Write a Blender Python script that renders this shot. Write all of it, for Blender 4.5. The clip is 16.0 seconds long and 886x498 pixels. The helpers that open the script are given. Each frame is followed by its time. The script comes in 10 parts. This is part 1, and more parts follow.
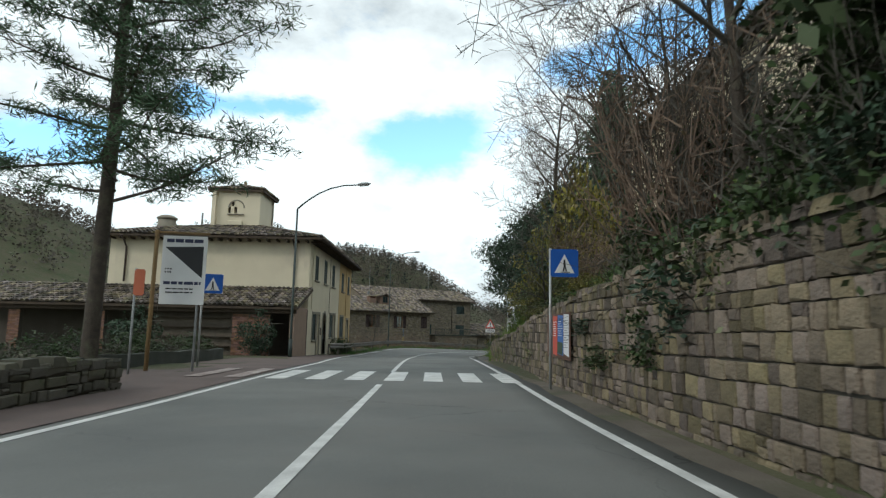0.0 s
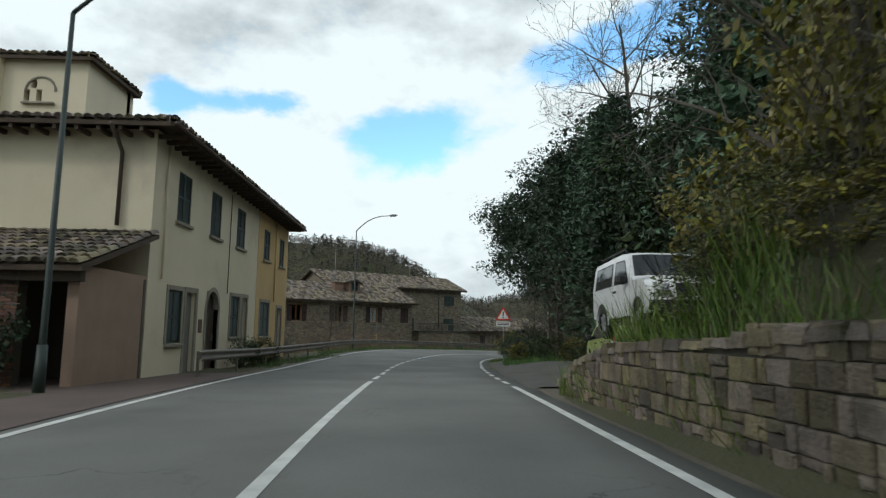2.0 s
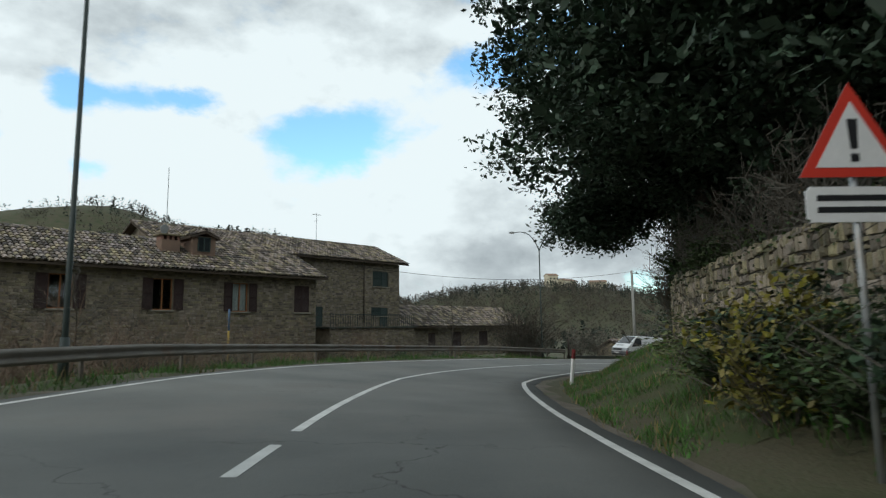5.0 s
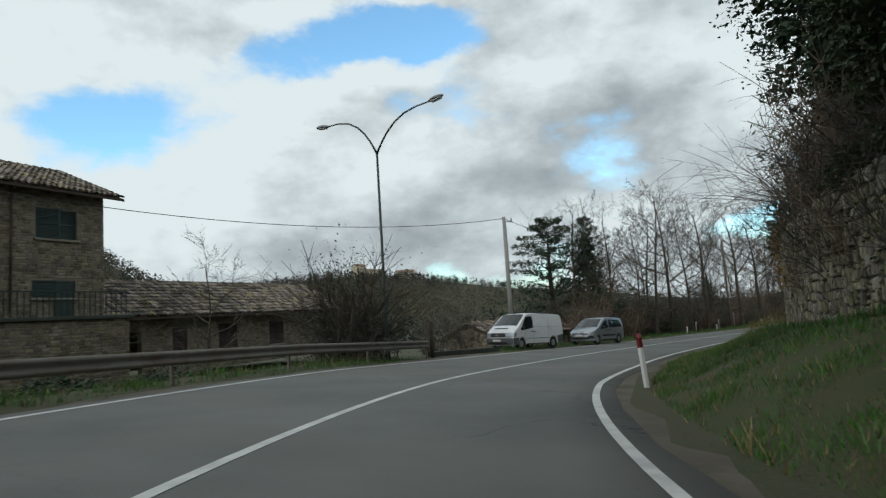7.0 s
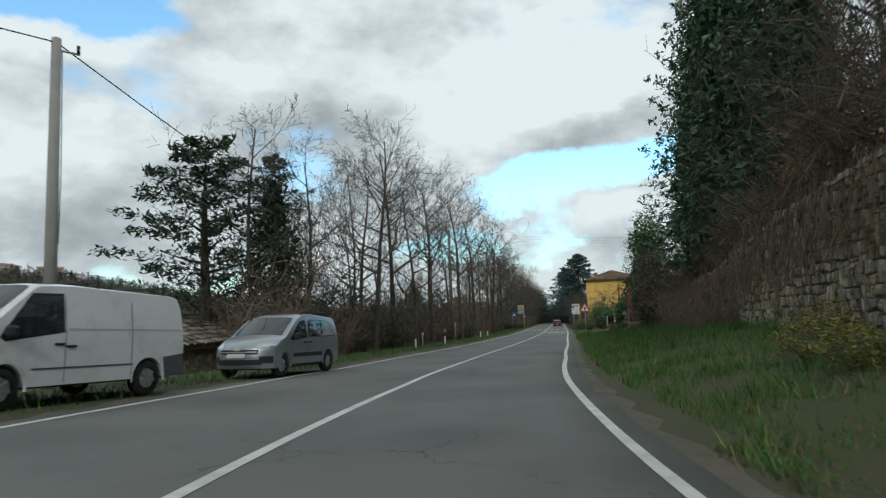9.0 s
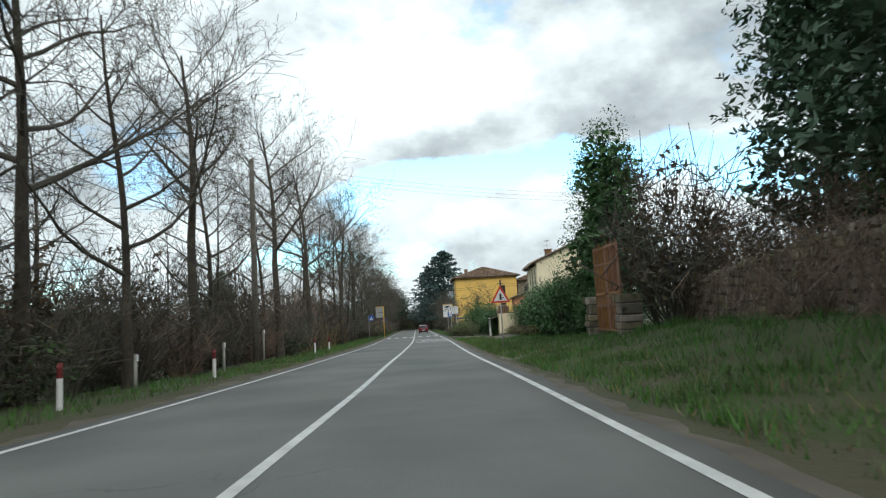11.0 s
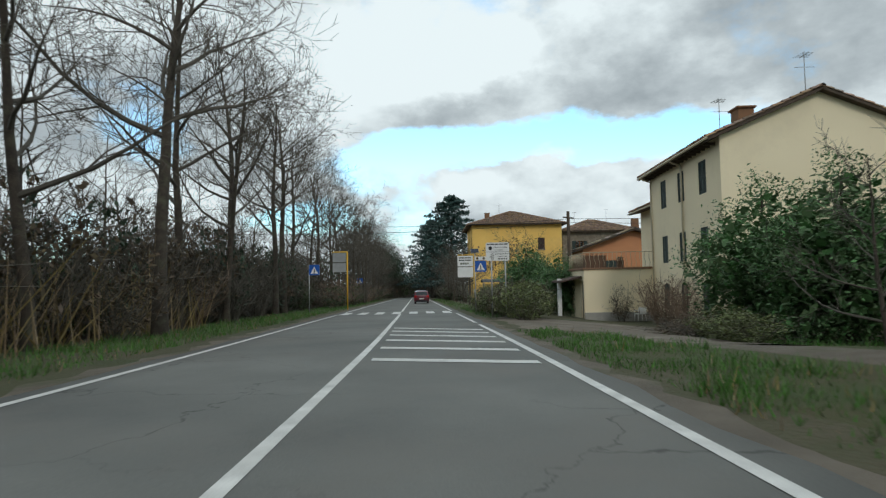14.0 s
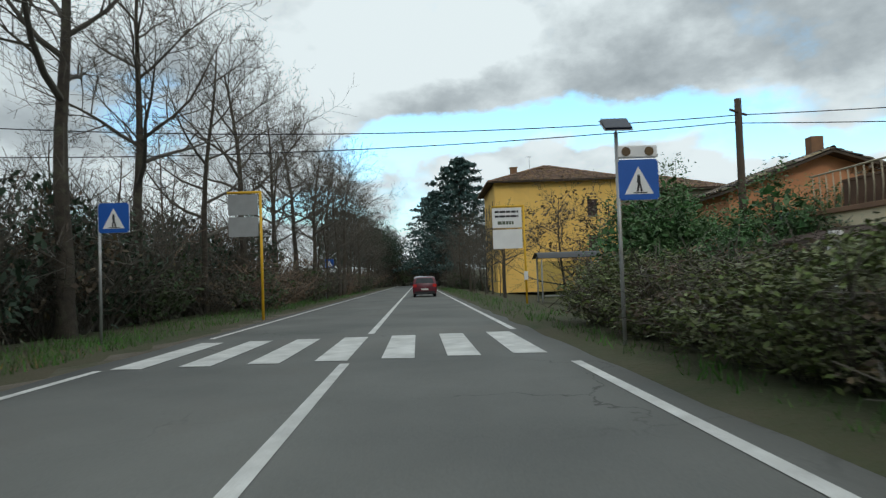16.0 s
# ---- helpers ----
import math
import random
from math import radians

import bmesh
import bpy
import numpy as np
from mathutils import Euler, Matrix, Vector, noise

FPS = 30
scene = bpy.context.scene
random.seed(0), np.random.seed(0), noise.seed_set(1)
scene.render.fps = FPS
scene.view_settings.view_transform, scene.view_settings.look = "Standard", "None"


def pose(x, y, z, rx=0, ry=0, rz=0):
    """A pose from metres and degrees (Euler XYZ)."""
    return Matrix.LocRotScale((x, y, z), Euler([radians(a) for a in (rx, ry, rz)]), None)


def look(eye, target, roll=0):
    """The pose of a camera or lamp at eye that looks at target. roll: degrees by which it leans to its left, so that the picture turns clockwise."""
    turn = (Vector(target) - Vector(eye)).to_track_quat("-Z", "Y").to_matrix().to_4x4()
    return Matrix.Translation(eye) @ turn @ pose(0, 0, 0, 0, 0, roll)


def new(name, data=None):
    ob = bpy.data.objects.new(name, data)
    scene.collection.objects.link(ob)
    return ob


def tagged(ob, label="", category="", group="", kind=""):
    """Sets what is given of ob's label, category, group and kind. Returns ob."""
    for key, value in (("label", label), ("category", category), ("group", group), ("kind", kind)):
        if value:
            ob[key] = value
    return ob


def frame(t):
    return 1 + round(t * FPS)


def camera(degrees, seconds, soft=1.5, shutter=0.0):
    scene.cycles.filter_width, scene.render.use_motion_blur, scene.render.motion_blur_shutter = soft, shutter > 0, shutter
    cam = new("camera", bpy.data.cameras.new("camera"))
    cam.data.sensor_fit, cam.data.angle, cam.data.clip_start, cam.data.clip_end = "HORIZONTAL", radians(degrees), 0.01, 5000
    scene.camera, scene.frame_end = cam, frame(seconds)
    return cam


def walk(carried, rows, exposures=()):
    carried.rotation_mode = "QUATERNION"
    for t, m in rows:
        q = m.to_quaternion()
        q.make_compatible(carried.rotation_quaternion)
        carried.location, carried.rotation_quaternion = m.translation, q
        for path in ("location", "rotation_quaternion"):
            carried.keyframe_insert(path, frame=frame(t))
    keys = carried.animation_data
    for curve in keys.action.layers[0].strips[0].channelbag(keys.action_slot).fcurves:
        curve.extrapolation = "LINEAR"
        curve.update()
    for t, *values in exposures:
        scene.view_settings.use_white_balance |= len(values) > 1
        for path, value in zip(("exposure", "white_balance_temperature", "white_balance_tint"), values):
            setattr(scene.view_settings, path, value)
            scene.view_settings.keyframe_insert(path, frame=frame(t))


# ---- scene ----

cam = camera(71.07, 16.0, soft=1.25, shutter=0.12)

# seconds, eye (x, y, z), yaw to the left, pitch up, roll
PATH = [
    (0, 0.000, -0.000, 1.150, -0.21, 7.49, 1.21),
    (0.5, -0.145, 4.674, 1.078, -1.19, 7.46, 1.19),
    (1, -0.176, 9.496, 1.032, -1.86, 7.35, 0.72),
    (1.5, -0.163, 14.497, 1.029, -2.01, 7.22, 0.77),
    (2, -0.289, 19.569, 1.004, -1.92, 7.16, 0.75),
    (2.5, -0.440, 24.613, 0.951, -2.02, 7.13, 0.42),
    (3, -0.468, 29.810, 0.854, -2.32, 7.21, -0.05),
    (3.5, -0.502, 35.142, 0.725, -2.80, 7.39, -0.78),
    (4, -0.406, 40.770, 0.574, -3.98, 7.62, -1.02),
    (4.5, -0.118, 46.695, 0.410, -6.11, 7.67, -0.82),
    (5, 0.470, 52.865, 0.243, -9.07, 7.29, -0.66),
    (5.5, 1.452, 59.161, 0.082, -12.57, 6.48, -1.05),
    (6, 2.711, 65.259, -0.078, -16.19, 5.61, -2.17),
    (6.5, 4.296, 70.968, -0.253, -20.50, 5.75, -3.17),
    (7, 6.501, 76.415, -0.459, -27.05, 6.07, -3.74),
    (7.5, 9.347, 81.543, -0.683, -35.03, 5.19, -2.83),
    (8, 12.912, 86.246, -0.911, -42.61, 5.27, -3.29),
    (8.5, 17.227, 90.610, -1.157, -49.15, 5.32, -3.00),
    (9, 21.989, 94.620, -1.396, -55.08, 5.79, -2.17),
    (9.5, 27.190, 98.232, -1.614, -60.42, 5.86, -1.87),
    (10, 32.886, 101.458, -1.799, -64.59, 6.32, -2.01),
    (10.5, 38.890, 104.431, -1.992, -67.14, 6.31, -2.71),
    (11, 45.099, 107.268, -2.186, -68.30, 5.90, -3.36),
    (11.5, 51.447, 110.058, -2.380, -68.63, 5.48, -3.24),
    (12, 57.895, 112.844, -2.577, -68.66, 5.05, -2.18),
    (12.5, 64.402, 115.709, -2.769, -68.33, 3.62, -1.24),
    (13, 71.066, 118.723, -2.947, -67.96, 4.00, 0.52),
    (13.5, 77.843, 121.729, -3.108, -67.96, 3.84, -0.24),
    (14, 84.500, 124.626, -3.244, -68.03, 3.09, -1.10),
    (14.5, 90.889, 127.403, -3.366, -68.22, 3.00, -1.05),
    (15, 96.999, 130.138, -3.475, -68.29, 2.42, -0.76),
    (15.5, 102.861, 132.810, -3.564, -67.86, 2.61, -1.57),
    (16, 108.477, 135.384, -3.686, -67.87, 1.89, -2.04),
]


def eye_pose(x, y, z, yaw, pitch, roll):
    a, p = radians(yaw), radians(pitch)
    ahead = Vector((-math.sin(a) * math.cos(p), math.cos(a) * math.cos(p), math.sin(p)))
    return look((x, y, z), Vector((x, y, z)) + ahead * 2, roll)


EXPOSURES = [(0.0, 0.0), (1.5, -0.25), (3.0, -0.1), (5.5, -0.35), (8.6, -0.5), (9.5, -0.2), (12.0, 0.05), (12.6, -0.22), (14.0, -0.32), (14.6, -0.26), (16.0, -0.4)]
walk(cam, [(t, eye_pose(*row)) for t, *row in PATH], EXPOSURES)

# ------------------------------------------------------------------ world and sun
SUN_FROM = Vector((-0.78, -0.52, 0.62)).normalized()


def build_world():
    world = bpy.data.worlds.new("sky")
    scene.world = world
    world.use_nodes = True
    nt = world.node_tree
    nt.nodes.clear()
    N, L = nt.nodes.new, nt.links.new
    out = N("ShaderNodeOutputWorld")
    sky = N("ShaderNodeTexSky")
    sky.sky_type, sky.sun_disc = "NISHITA", False
    sky.sun_elevation = math.asin(SUN_FROM.z)
    sky.sun_rotation = math.atan2(SUN_FROM.x, SUN_FROM.y)
    sky.air_density, sky.dust_density, sky.ozone_density = 1.0, 0.15, 1.6
    blue = N("ShaderNodeBackground")
    blue.inputs["Strength"].default_value = SKY_STRENGTH
    clear = N("ShaderNodeMix"); clear.data_type, clear.blend_type = "RGBA", "MULTIPLY"
    clear.inputs["Factor"].default_value, clear.inputs["B"].default_value = 1.0, (0.80, 1.06, 1.04, 1)
    L(sky.outputs[0], clear.inputs["A"])
    L(clear.outputs["Result"], blue.inputs["Color"])
    tc = N("ShaderNodeTexCoord")
    sep = N("ShaderNodeSeparateXYZ")
    L(tc.outputs["Generated"], sep.inputs[0])

    def math_node(op, a, b=None, c=None):
        n = N("ShaderNodeMath")
        n.operation = op
        for k, v in enumerate((a, b, c)):
            if v is None:
                continue
            if isinstance(v, (int, float)):
                n.inputs[k].default_value = v
            else:
                L(v, n.inputs[k])
        return n.outputs[0]

    def noise(vector, scale, detail, rough, shift=(0, 0, 0)):
        v = N("ShaderNodeVectorMath"); v.operation = "ADD"; v.inputs[1].default_value = shift
        L(vector, v.inputs[0])
        n = N("ShaderNodeTexNoise")
        n.inputs["Scale"].default_value, n.inputs["Detail"].default_value, n.inputs["Roughness"].default_value = scale, detail, rough
        L(v.outputs[0], n.inputs["Vector"])
        return n

    # bearing and height in degrees, ruffled so that no cloud has a smooth rim
    bearing = math_node("MULTIPLY", math_node("ARCTAN2", sep.outputs[0], sep.outputs[1]), 57.2958)
    height = math_node("MULTIPLY", math_node("ARCSINE", sep.outputs[2]), 57.2958)
    flat_dir = N("ShaderNodeVectorMath"); flat_dir.operation = "MULTIPLY"; flat_dir.inputs[1].default_value = (1, 1, 1.7)
    L(tc.outputs["Generated"], flat_dir.inputs[0])
    ruffle = noise(flat_dir.outputs[0], 7.0, 6, 0.6)
    ruf = N("ShaderNodeSeparateXYZ")
    L(ruffle.outputs["Color"], ruf.inputs[0])
    place = N("ShaderNodeCombineXYZ")
    L(math_node("MULTIPLY_ADD", math_node("SUBTRACT", ruf.outputs[0], 0.5), 9.0, bearing), place.inputs[0])
    L(math_node("MULTIPLY_ADD", math_node("SUBTRACT", ruf.outputs[1], 0.5), 5.0, height), place.inputs[1])

    def gather(start, spots):
        """Adds soft oval patches (bearing, height, half width, half height, tilt, weight) to a field."""
        total = start
        for az, el, wa, we, tilt, weight in spots:
            m = N("ShaderNodeMapping"); m.vector_type = "TEXTURE"
            m.inputs["Location"].default_value, m.inputs["Rotation"].default_value, m.inputs["Scale"].default_value = (az, el, 0), (0, 0, radians(tilt)), (wa, we, 1)
            L(place.outputs[0], m.inputs["Vector"])
            ln = N("ShaderNodeVectorMath"); ln.operation = "LENGTH"
            L(m.outputs[0], ln.inputs[0])
            r = N("ShaderNodeMapRange"); r.interpolation_type = "SMOOTHSTEP"
            r.inputs["To Min"].default_value, r.inputs["To Max"].default_value = weight, 0.0
            L(ln.outputs["Value"], r.inputs["Value"])
            total = math_node("ADD", total, r.outputs[0])
        return total

    body = noise(flat_dir.outputs[0], 3.2, 9, 0.56, CLOUD_SHIFT).outputs["Fac"]
    sunward = noise(flat_dir.outputs[0], 3.2, 9, 0.56, (CLOUD_SHIFT[0] + SUN_FROM.x * 0.05, CLOUD_SHIFT[1] + SUN_FROM.y * 0.05, CLOUD_SHIFT[2] + 0.07)).outputs["Fac"]
    cover = gather(math_node("MULTIPLY_ADD", math_node("SUBTRACT", body, 0.5), 1.8, 0.78), BLUE_GAPS)
    mask = N("ShaderNodeMapRange"); mask.interpolation_type = "SMOOTHSTEP"
    mask.inputs["From Min"].default_value, mask.inputs["From Max"].default_value = 0.36, 0.66
    L(cover, mask.inputs["Value"])
    relief = math_node("MULTIPLY_ADD", math_node("SUBTRACT", body, sunward), 2.4, 0.82)
    tone = gather(math_node("MULTIPLY_ADD", math_node("SUBTRACT", ruf.outputs[2], 0.5), 0.25, relief), CLOUD_TONES)
    ramp = N("ShaderNodeValToRGB")
    ramp.color_ramp.elements[0].position, ramp.color_ramp.elements[0].color = 0.0, (0.29, 0.345, 0.38, 1)
    ramp.color_ramp.elements[1].position, ramp.color_ramp.elements[1].color = 1.0, (0.97, 1.09, 1.12, 1)
    mid = ramp.color_ramp.elements.new(0.5)
    mid.color = (0.565, 0.645, 0.68, 1)
    L(tone, ramp.inputs[0])
    cloud = N("ShaderNodeBackground")
    cloud.inputs["Strength"].default_value = CLOUD_STRENGTH
    L(ramp.outputs[0], cloud.inputs["Color"])
    mix = N("ShaderNodeMixShader")
    L(mask.outputs[0], mix.inputs[0]); L(blue.outputs[0], mix.inputs[1]); L(cloud.outputs[0], mix.inputs[2])
    L(mix.outputs[0], out.inputs["Surface"])
    sun = bpy.data.lights.new("sun", "SUN")
    sun.energy, sun.angle, sun.color = SUN_STRENGTH, radians(6), (1.0, 0.96, 0.90)
    ob = new("sun", sun)
    ob.matrix_world = look((0, 0, 60), Vector((0, 0, 60)) - SUN_FROM)


SKY_STRENGTH, CLOUD_STRENGTH, SUN_STRENGTH = 0.32, 1.05, 0.9
CLOUD_SHIFT = (5.1, 3.3, 0)
# openings of blue between the clouds: bearing, height, half width, half height in degrees, tilt, weight
BLUE_GAPS = [(1.5, 17.2, 15, 5.6, 12, -0.6), (-13.8, 19.6, 6.5, 2.2, 5, -0.5), (17, 24, 15, 4.2, 10, -0.6), (27, 25.6, 10, 4, 8, -0.55), (-21.5, 18.7, 5.5, 2.6, 0, -0.5), (-20.6, 13, 5.5, 3, 10, -0.45),
             (-32, 14, 8, 5, 0, -0.4), (68, 12.6, 20, 4.0, 9, -0.75), (85, 12.4, 19, 3.4, 0, -0.72), (97, 9.2, 14, 2.4, 0, -0.5), (55, 6, 8, 2, 0, -0.4)]
# sunlit crowns (+) and shaded bellies (-) of the clouds
CLOUD_TONES = [(-12, 14, 40, 18, 0, 0.35), (12, 18.5, 14, 4.5, 35, 0.35), (24, 22, 12, 3.5, 20, 0.35), (36, 12.5, 22, 7.5, 0, -0.42), (20, 7.3, 20, 2.8, 3, -0.35), (47, 17, 16, 7, 0, -0.15),
               (85, 15.8, 30, 3.6, 0, -0.5), (98, 20, 26, 9, 0, -0.28), (70, 16.2, 12, 2.4, 10, -0.3), (66, 22, 20, 9, 0, 0.42), (58, 19, 10, 5, 30, 0.2), (72, 8.4, 16, 3, 0, 0.3), (92, 11.6, 12, 1.6, 0, 0.3)]
build_world()

# ------------------------------------------------------------------ materials
MATS = {}


def mat(name, a, b=None, rough=0.8, metal=0.0, scale=1.5, fine=30.0, bump=0.25, depth=0.01, rand=0.0, island=0.0, spec=0.4, c=None, coat=0.0):
    """Two colours mixed by a broad and a fine noise, an optional third as stains, relief from the fine noise; rand varies it by object, island by loose piece."""
    if name in MATS:
        return MATS[name]
    m = bpy.data.materials.new(name)
    m.use_nodes = True
    nt = m.node_tree
    N, L = nt.nodes.new, nt.links.new
    p = nt.nodes["Principled BSDF"]
    p.inputs["Roughness"].default_value, p.inputs["Metallic"].default_value = rough, metal
    p.inputs["Specular IOR Level"].default_value = spec
    p.inputs["Coat Weight"].default_value = coat
    tc = N("ShaderNodeTexCoord")
    n1 = N("ShaderNodeTexNoise"); n1.inputs["Scale"].default_value = scale; n1.inputs["Detail"].default_value = 5
    n2 = N("ShaderNodeTexNoise"); n2.inputs["Scale"].default_value = fine; n2.inputs["Detail"].default_value = 3
    L(tc.outputs["Object"], n1.inputs["Vector"]); L(tc.outputs["Object"], n2.inputs["Vector"])
    add = N("ShaderNodeMath"); add.operation = "MULTIPLY_ADD"; add.inputs[1].default_value = 0.45
    L(n2.outputs["Fac"], add.inputs[0]); L(n1.outputs["Fac"], add.inputs[2])
    rng = N("ShaderNodeMapRange"); rng.inputs["From Min"].default_value, rng.inputs["From Max"].default_value = 0.5, 0.95
    L(add.outputs[0], rng.inputs["Value"])
    mx = N("ShaderNodeMix"); mx.data_type = "RGBA"
    b = b or tuple(v * 0.75 for v in a)
    mx.inputs["A"].default_value, mx.inputs["B"].default_value = (*a, 1), (*b, 1)
    L(rng.outputs[0], mx.inputs["Factor"])
    col = mx.outputs["Result"]
    if c:
        n3 = N("ShaderNodeTexNoise"); n3.inputs["Scale"].default_value = scale * 0.6; n3.inputs["Detail"].default_value = 8; n3.inputs["Roughness"].default_value = 0.65
        sh = N("ShaderNodeVectorMath"); sh.operation = "ADD"; sh.inputs[1].default_value = (17.0, 5.0, 9.0)
        L(tc.outputs["Object"], sh.inputs[0]); L(sh.outputs[0], n3.inputs["Vector"])
        r3 = N("ShaderNodeMapRange"); r3.inputs["From Min"].default_value, r3.inputs["From Max"].default_value = 0.52, 0.68
        L(n3.outputs["Fac"], r3.inputs["Value"])
        m3 = N("ShaderNodeMix"); m3.data_type = "RGBA"; m3.inputs["B"].default_value = (*c, 1)
        L(r3.outputs[0], m3.inputs["Factor"]); L(col, m3.inputs["A"])
        col = m3.outputs["Result"]
    if rand or island:
        src = N("ShaderNodeObjectInfo").outputs["Random"] if rand else N("ShaderNodeNewGeometry").outputs["Random Per Island"]
        k = rand or island
        hsv = N("ShaderNodeHueSaturation")
        vr = N("ShaderNodeMapRange"); vr.inputs["To Min"].default_value, vr.inputs["To Max"].default_value = 1 - k, 1 + k
        L(src, vr.inputs["Value"]); L(vr.outputs[0], hsv.inputs["Value"])
        mul = N("ShaderNodeMath"); mul.operation = "MULTIPLY"; mul.inputs[1].default_value = 7.31
        fr = N("ShaderNodeMath"); fr.operation = "FRACT"
        L(src, mul.inputs[0]); L(mul.outputs[0], fr.inputs[0])
        hr = N("ShaderNodeMapRange"); hr.inputs["To Min"].default_value, hr.inputs["To Max"].default_value = 0.5 - k * 0.05, 0.5 + k * 0.05
        L(fr.outputs[0], hr.inputs["Value"]); L(hr.outputs[0], hsv.inputs["Hue"])
        sr = N("ShaderNodeMapRange"); sr.inputs["To Min"].default_value, sr.inputs["To Max"].default_value = 1 - k * 0.6, 1 + k * 0.4
        L(fr.outputs[0], sr.inputs["Value"]); L(sr.outputs[0], hsv.inputs["Saturation"])
        L(col, hsv.inputs["Color"])
        col = hsv.outputs["Color"]
    L(col, p.inputs["Base Color"])
    if bump:
        bp = N("ShaderNodeBump"); bp.inputs["Strength"].default_value, bp.inputs["Distance"].default_value = bump, depth
        L(n2.outputs["Fac"], bp.inputs["Height"]); L(bp.outputs[0], p.inputs["Normal"])
    MATS[name] = m
    return m


def glass(name="window glass", tint=(0.75, 0.85, 0.85), rough=0.03):
    if name not in MATS:
        m = bpy.data.materials.new(name)
        m.use_nodes = True
        p = m.node_tree.nodes["Principled BSDF"]
        p.inputs["Base Color"].default_value = (*tint, 1)
        p.inputs["Roughness"].default_value, p.inputs["Transmission Weight"].default_value, p.inputs["IOR"].default_value = rough, 1.0, 1.45
        MATS[name] = m
    return MATS[name]


ASPHALT = mat("asphalt", (0.176, 0.179, 0.165), (0.100, 0.104, 0.097), 0.85, scale=0.35, fine=55, bump=0.6, depth=0.008, c=(0.150, 0.146, 0.132))


def crack(m, scale, width, colour, amount):
    """Fine branching cracks worn into a surface, gathered in patches."""
    nt = m.node_tree
    N, L = nt.nodes.new, nt.links.new
    p = nt.nodes["Principled BSDF"]
    col = p.inputs["Base Color"].links[0].from_socket
    tc = N("ShaderNodeTexCoord")
    warp = N("ShaderNodeTexNoise"); warp.inputs["Scale"].default_value, warp.inputs["Detail"].default_value = 1.6, 6
    L(tc.outputs["Object"], warp.inputs["Vector"])
    ma = N("ShaderNodeVectorMath"); ma.operation = "MULTIPLY_ADD"; ma.inputs[1].default_value = (1.3, 1.3, 0)
    L(warp.outputs["Color"], ma.inputs[0]); L(tc.outputs["Object"], ma.inputs[2])
    vo = N("ShaderNodeTexVoronoi"); vo.feature = "DISTANCE_TO_EDGE"; vo.inputs["Scale"].default_value = scale
    L(ma.outputs[0], vo.inputs["Vector"])
    line = N("ShaderNodeMapRange"); line.inputs["From Min"].default_value, line.inputs["From Max"].default_value = width * 0.4, width
    line.inputs["To Min"].default_value, line.inputs["To Max"].default_value = 1, 0
    L(vo.outputs["Distance"], line.inputs["Value"])
    where = N("ShaderNodeTexNoise"); where.inputs["Scale"].default_value = 0.16
    L(tc.outputs["Object"], where.inputs["Vector"])
    wr = N("ShaderNodeMapRange"); wr.inputs["From Min"].default_value, wr.inputs["From Max"].default_value = 0.50, 0.60
    wr.inputs["To Max"].default_value = amount
    L(where.outputs["Fac"], wr.inputs["Value"])
    mul = N("ShaderNodeMath"); mul.operation = "MULTIPLY"
    L(line.outputs[0], mul.inputs[0]); L(wr.outputs[0], mul.inputs[1])
    mx = N("ShaderNodeMix"); mx.data_type = "RGBA"; mx.inputs["B"].default_value = (*colour, 1)
    L(mul.outputs[0], mx.inputs["Factor"]); L(col, mx.inputs["A"])
    L(mx.outputs["Result"], p.inputs["Base Color"])


crack(ASPHALT, 0.33, 0.006, (0.045, 0.045, 0.04), 0.8)
PAINT = mat("road paint", (0.72, 0.72, 0.69), (0.45, 0.45, 0.43), 0.7, scale=2.5, fine=60, bump=0.3, depth=0.003, c=(0.55, 0.55, 0.52))
SOIL = mat("ground", (0.056, 0.066, 0.028), (0.084, 0.070, 0.042), 0.95, scale=0.35, fine=14, bump=0.8, depth=0.05, c=(0.042, 0.058, 0.02))
GRAVEL = mat("gravel verge", (0.17, 0.145, 0.115), (0.10, 0.085, 0.065), 0.95, scale=1.2, fine=45, bump=0.9, depth=0.03, c=(0.08, 0.085, 0.045))
RED_PAVE = mat("red asphalt pavement", (0.135, 0.098, 0.086), (0.095, 0.072, 0.064), 0.9, scale=0.8, fine=60, bump=0.4, depth=0.005)
CREAM = mat("cream plaster", (0.70, 0.62, 0.46), (0.60, 0.53, 0.39), 0.9, scale=0.5, fine=25, bump=0.15, depth=0.004, c=(0.54, 0.47, 0.36))
CREAM2 = mat("pale yellow plaster", (0.86, 0.75, 0.53), (0.80, 0.69, 0.48), 0.9, scale=0.4, fine=25, bump=0.12, depth=0.004, c=(0.74, 0.64, 0.45))
OCHRE = mat("ochre plaster", (0.60, 0.42, 0.20), (0.52, 0.36, 0.17), 0.9, scale=0.6, fine=25, bump=0.15, depth=0.004)
YELLOW = mat("yellow plaster", (0.82, 0.53, 0.15), (0.74, 0.46, 0.12), 0.9, scale=0.5, fine=20, bump=0.15, depth=0.004, c=(0.64, 0.41, 0.13))
ORANGE = mat("orange plaster", (0.58, 0.27, 0.13), (0.5, 0.22, 0.11), 0.9, scale=0.6, fine=20, bump=0.15)
SCREEN_DARK = mat("dark window glass", (0.02, 0.024, 0.026), (0.03, 0.034, 0.036), 0.08, bump=0, spec=0.5)
STONE_TRIM = mat("sandstone trim", (0.30, 0.27, 0.21), (0.22, 0.20, 0.16), 0.9, scale=3, fine=40, bump=0.4)
RUBBLE = mat("rubble masonry", (0.24, 0.20, 0.15), (0.15, 0.125, 0.095), 0.95, scale=2.0, fine=18, bump=0.8, depth=0.04, c=(0.30, 0.26, 0.20))
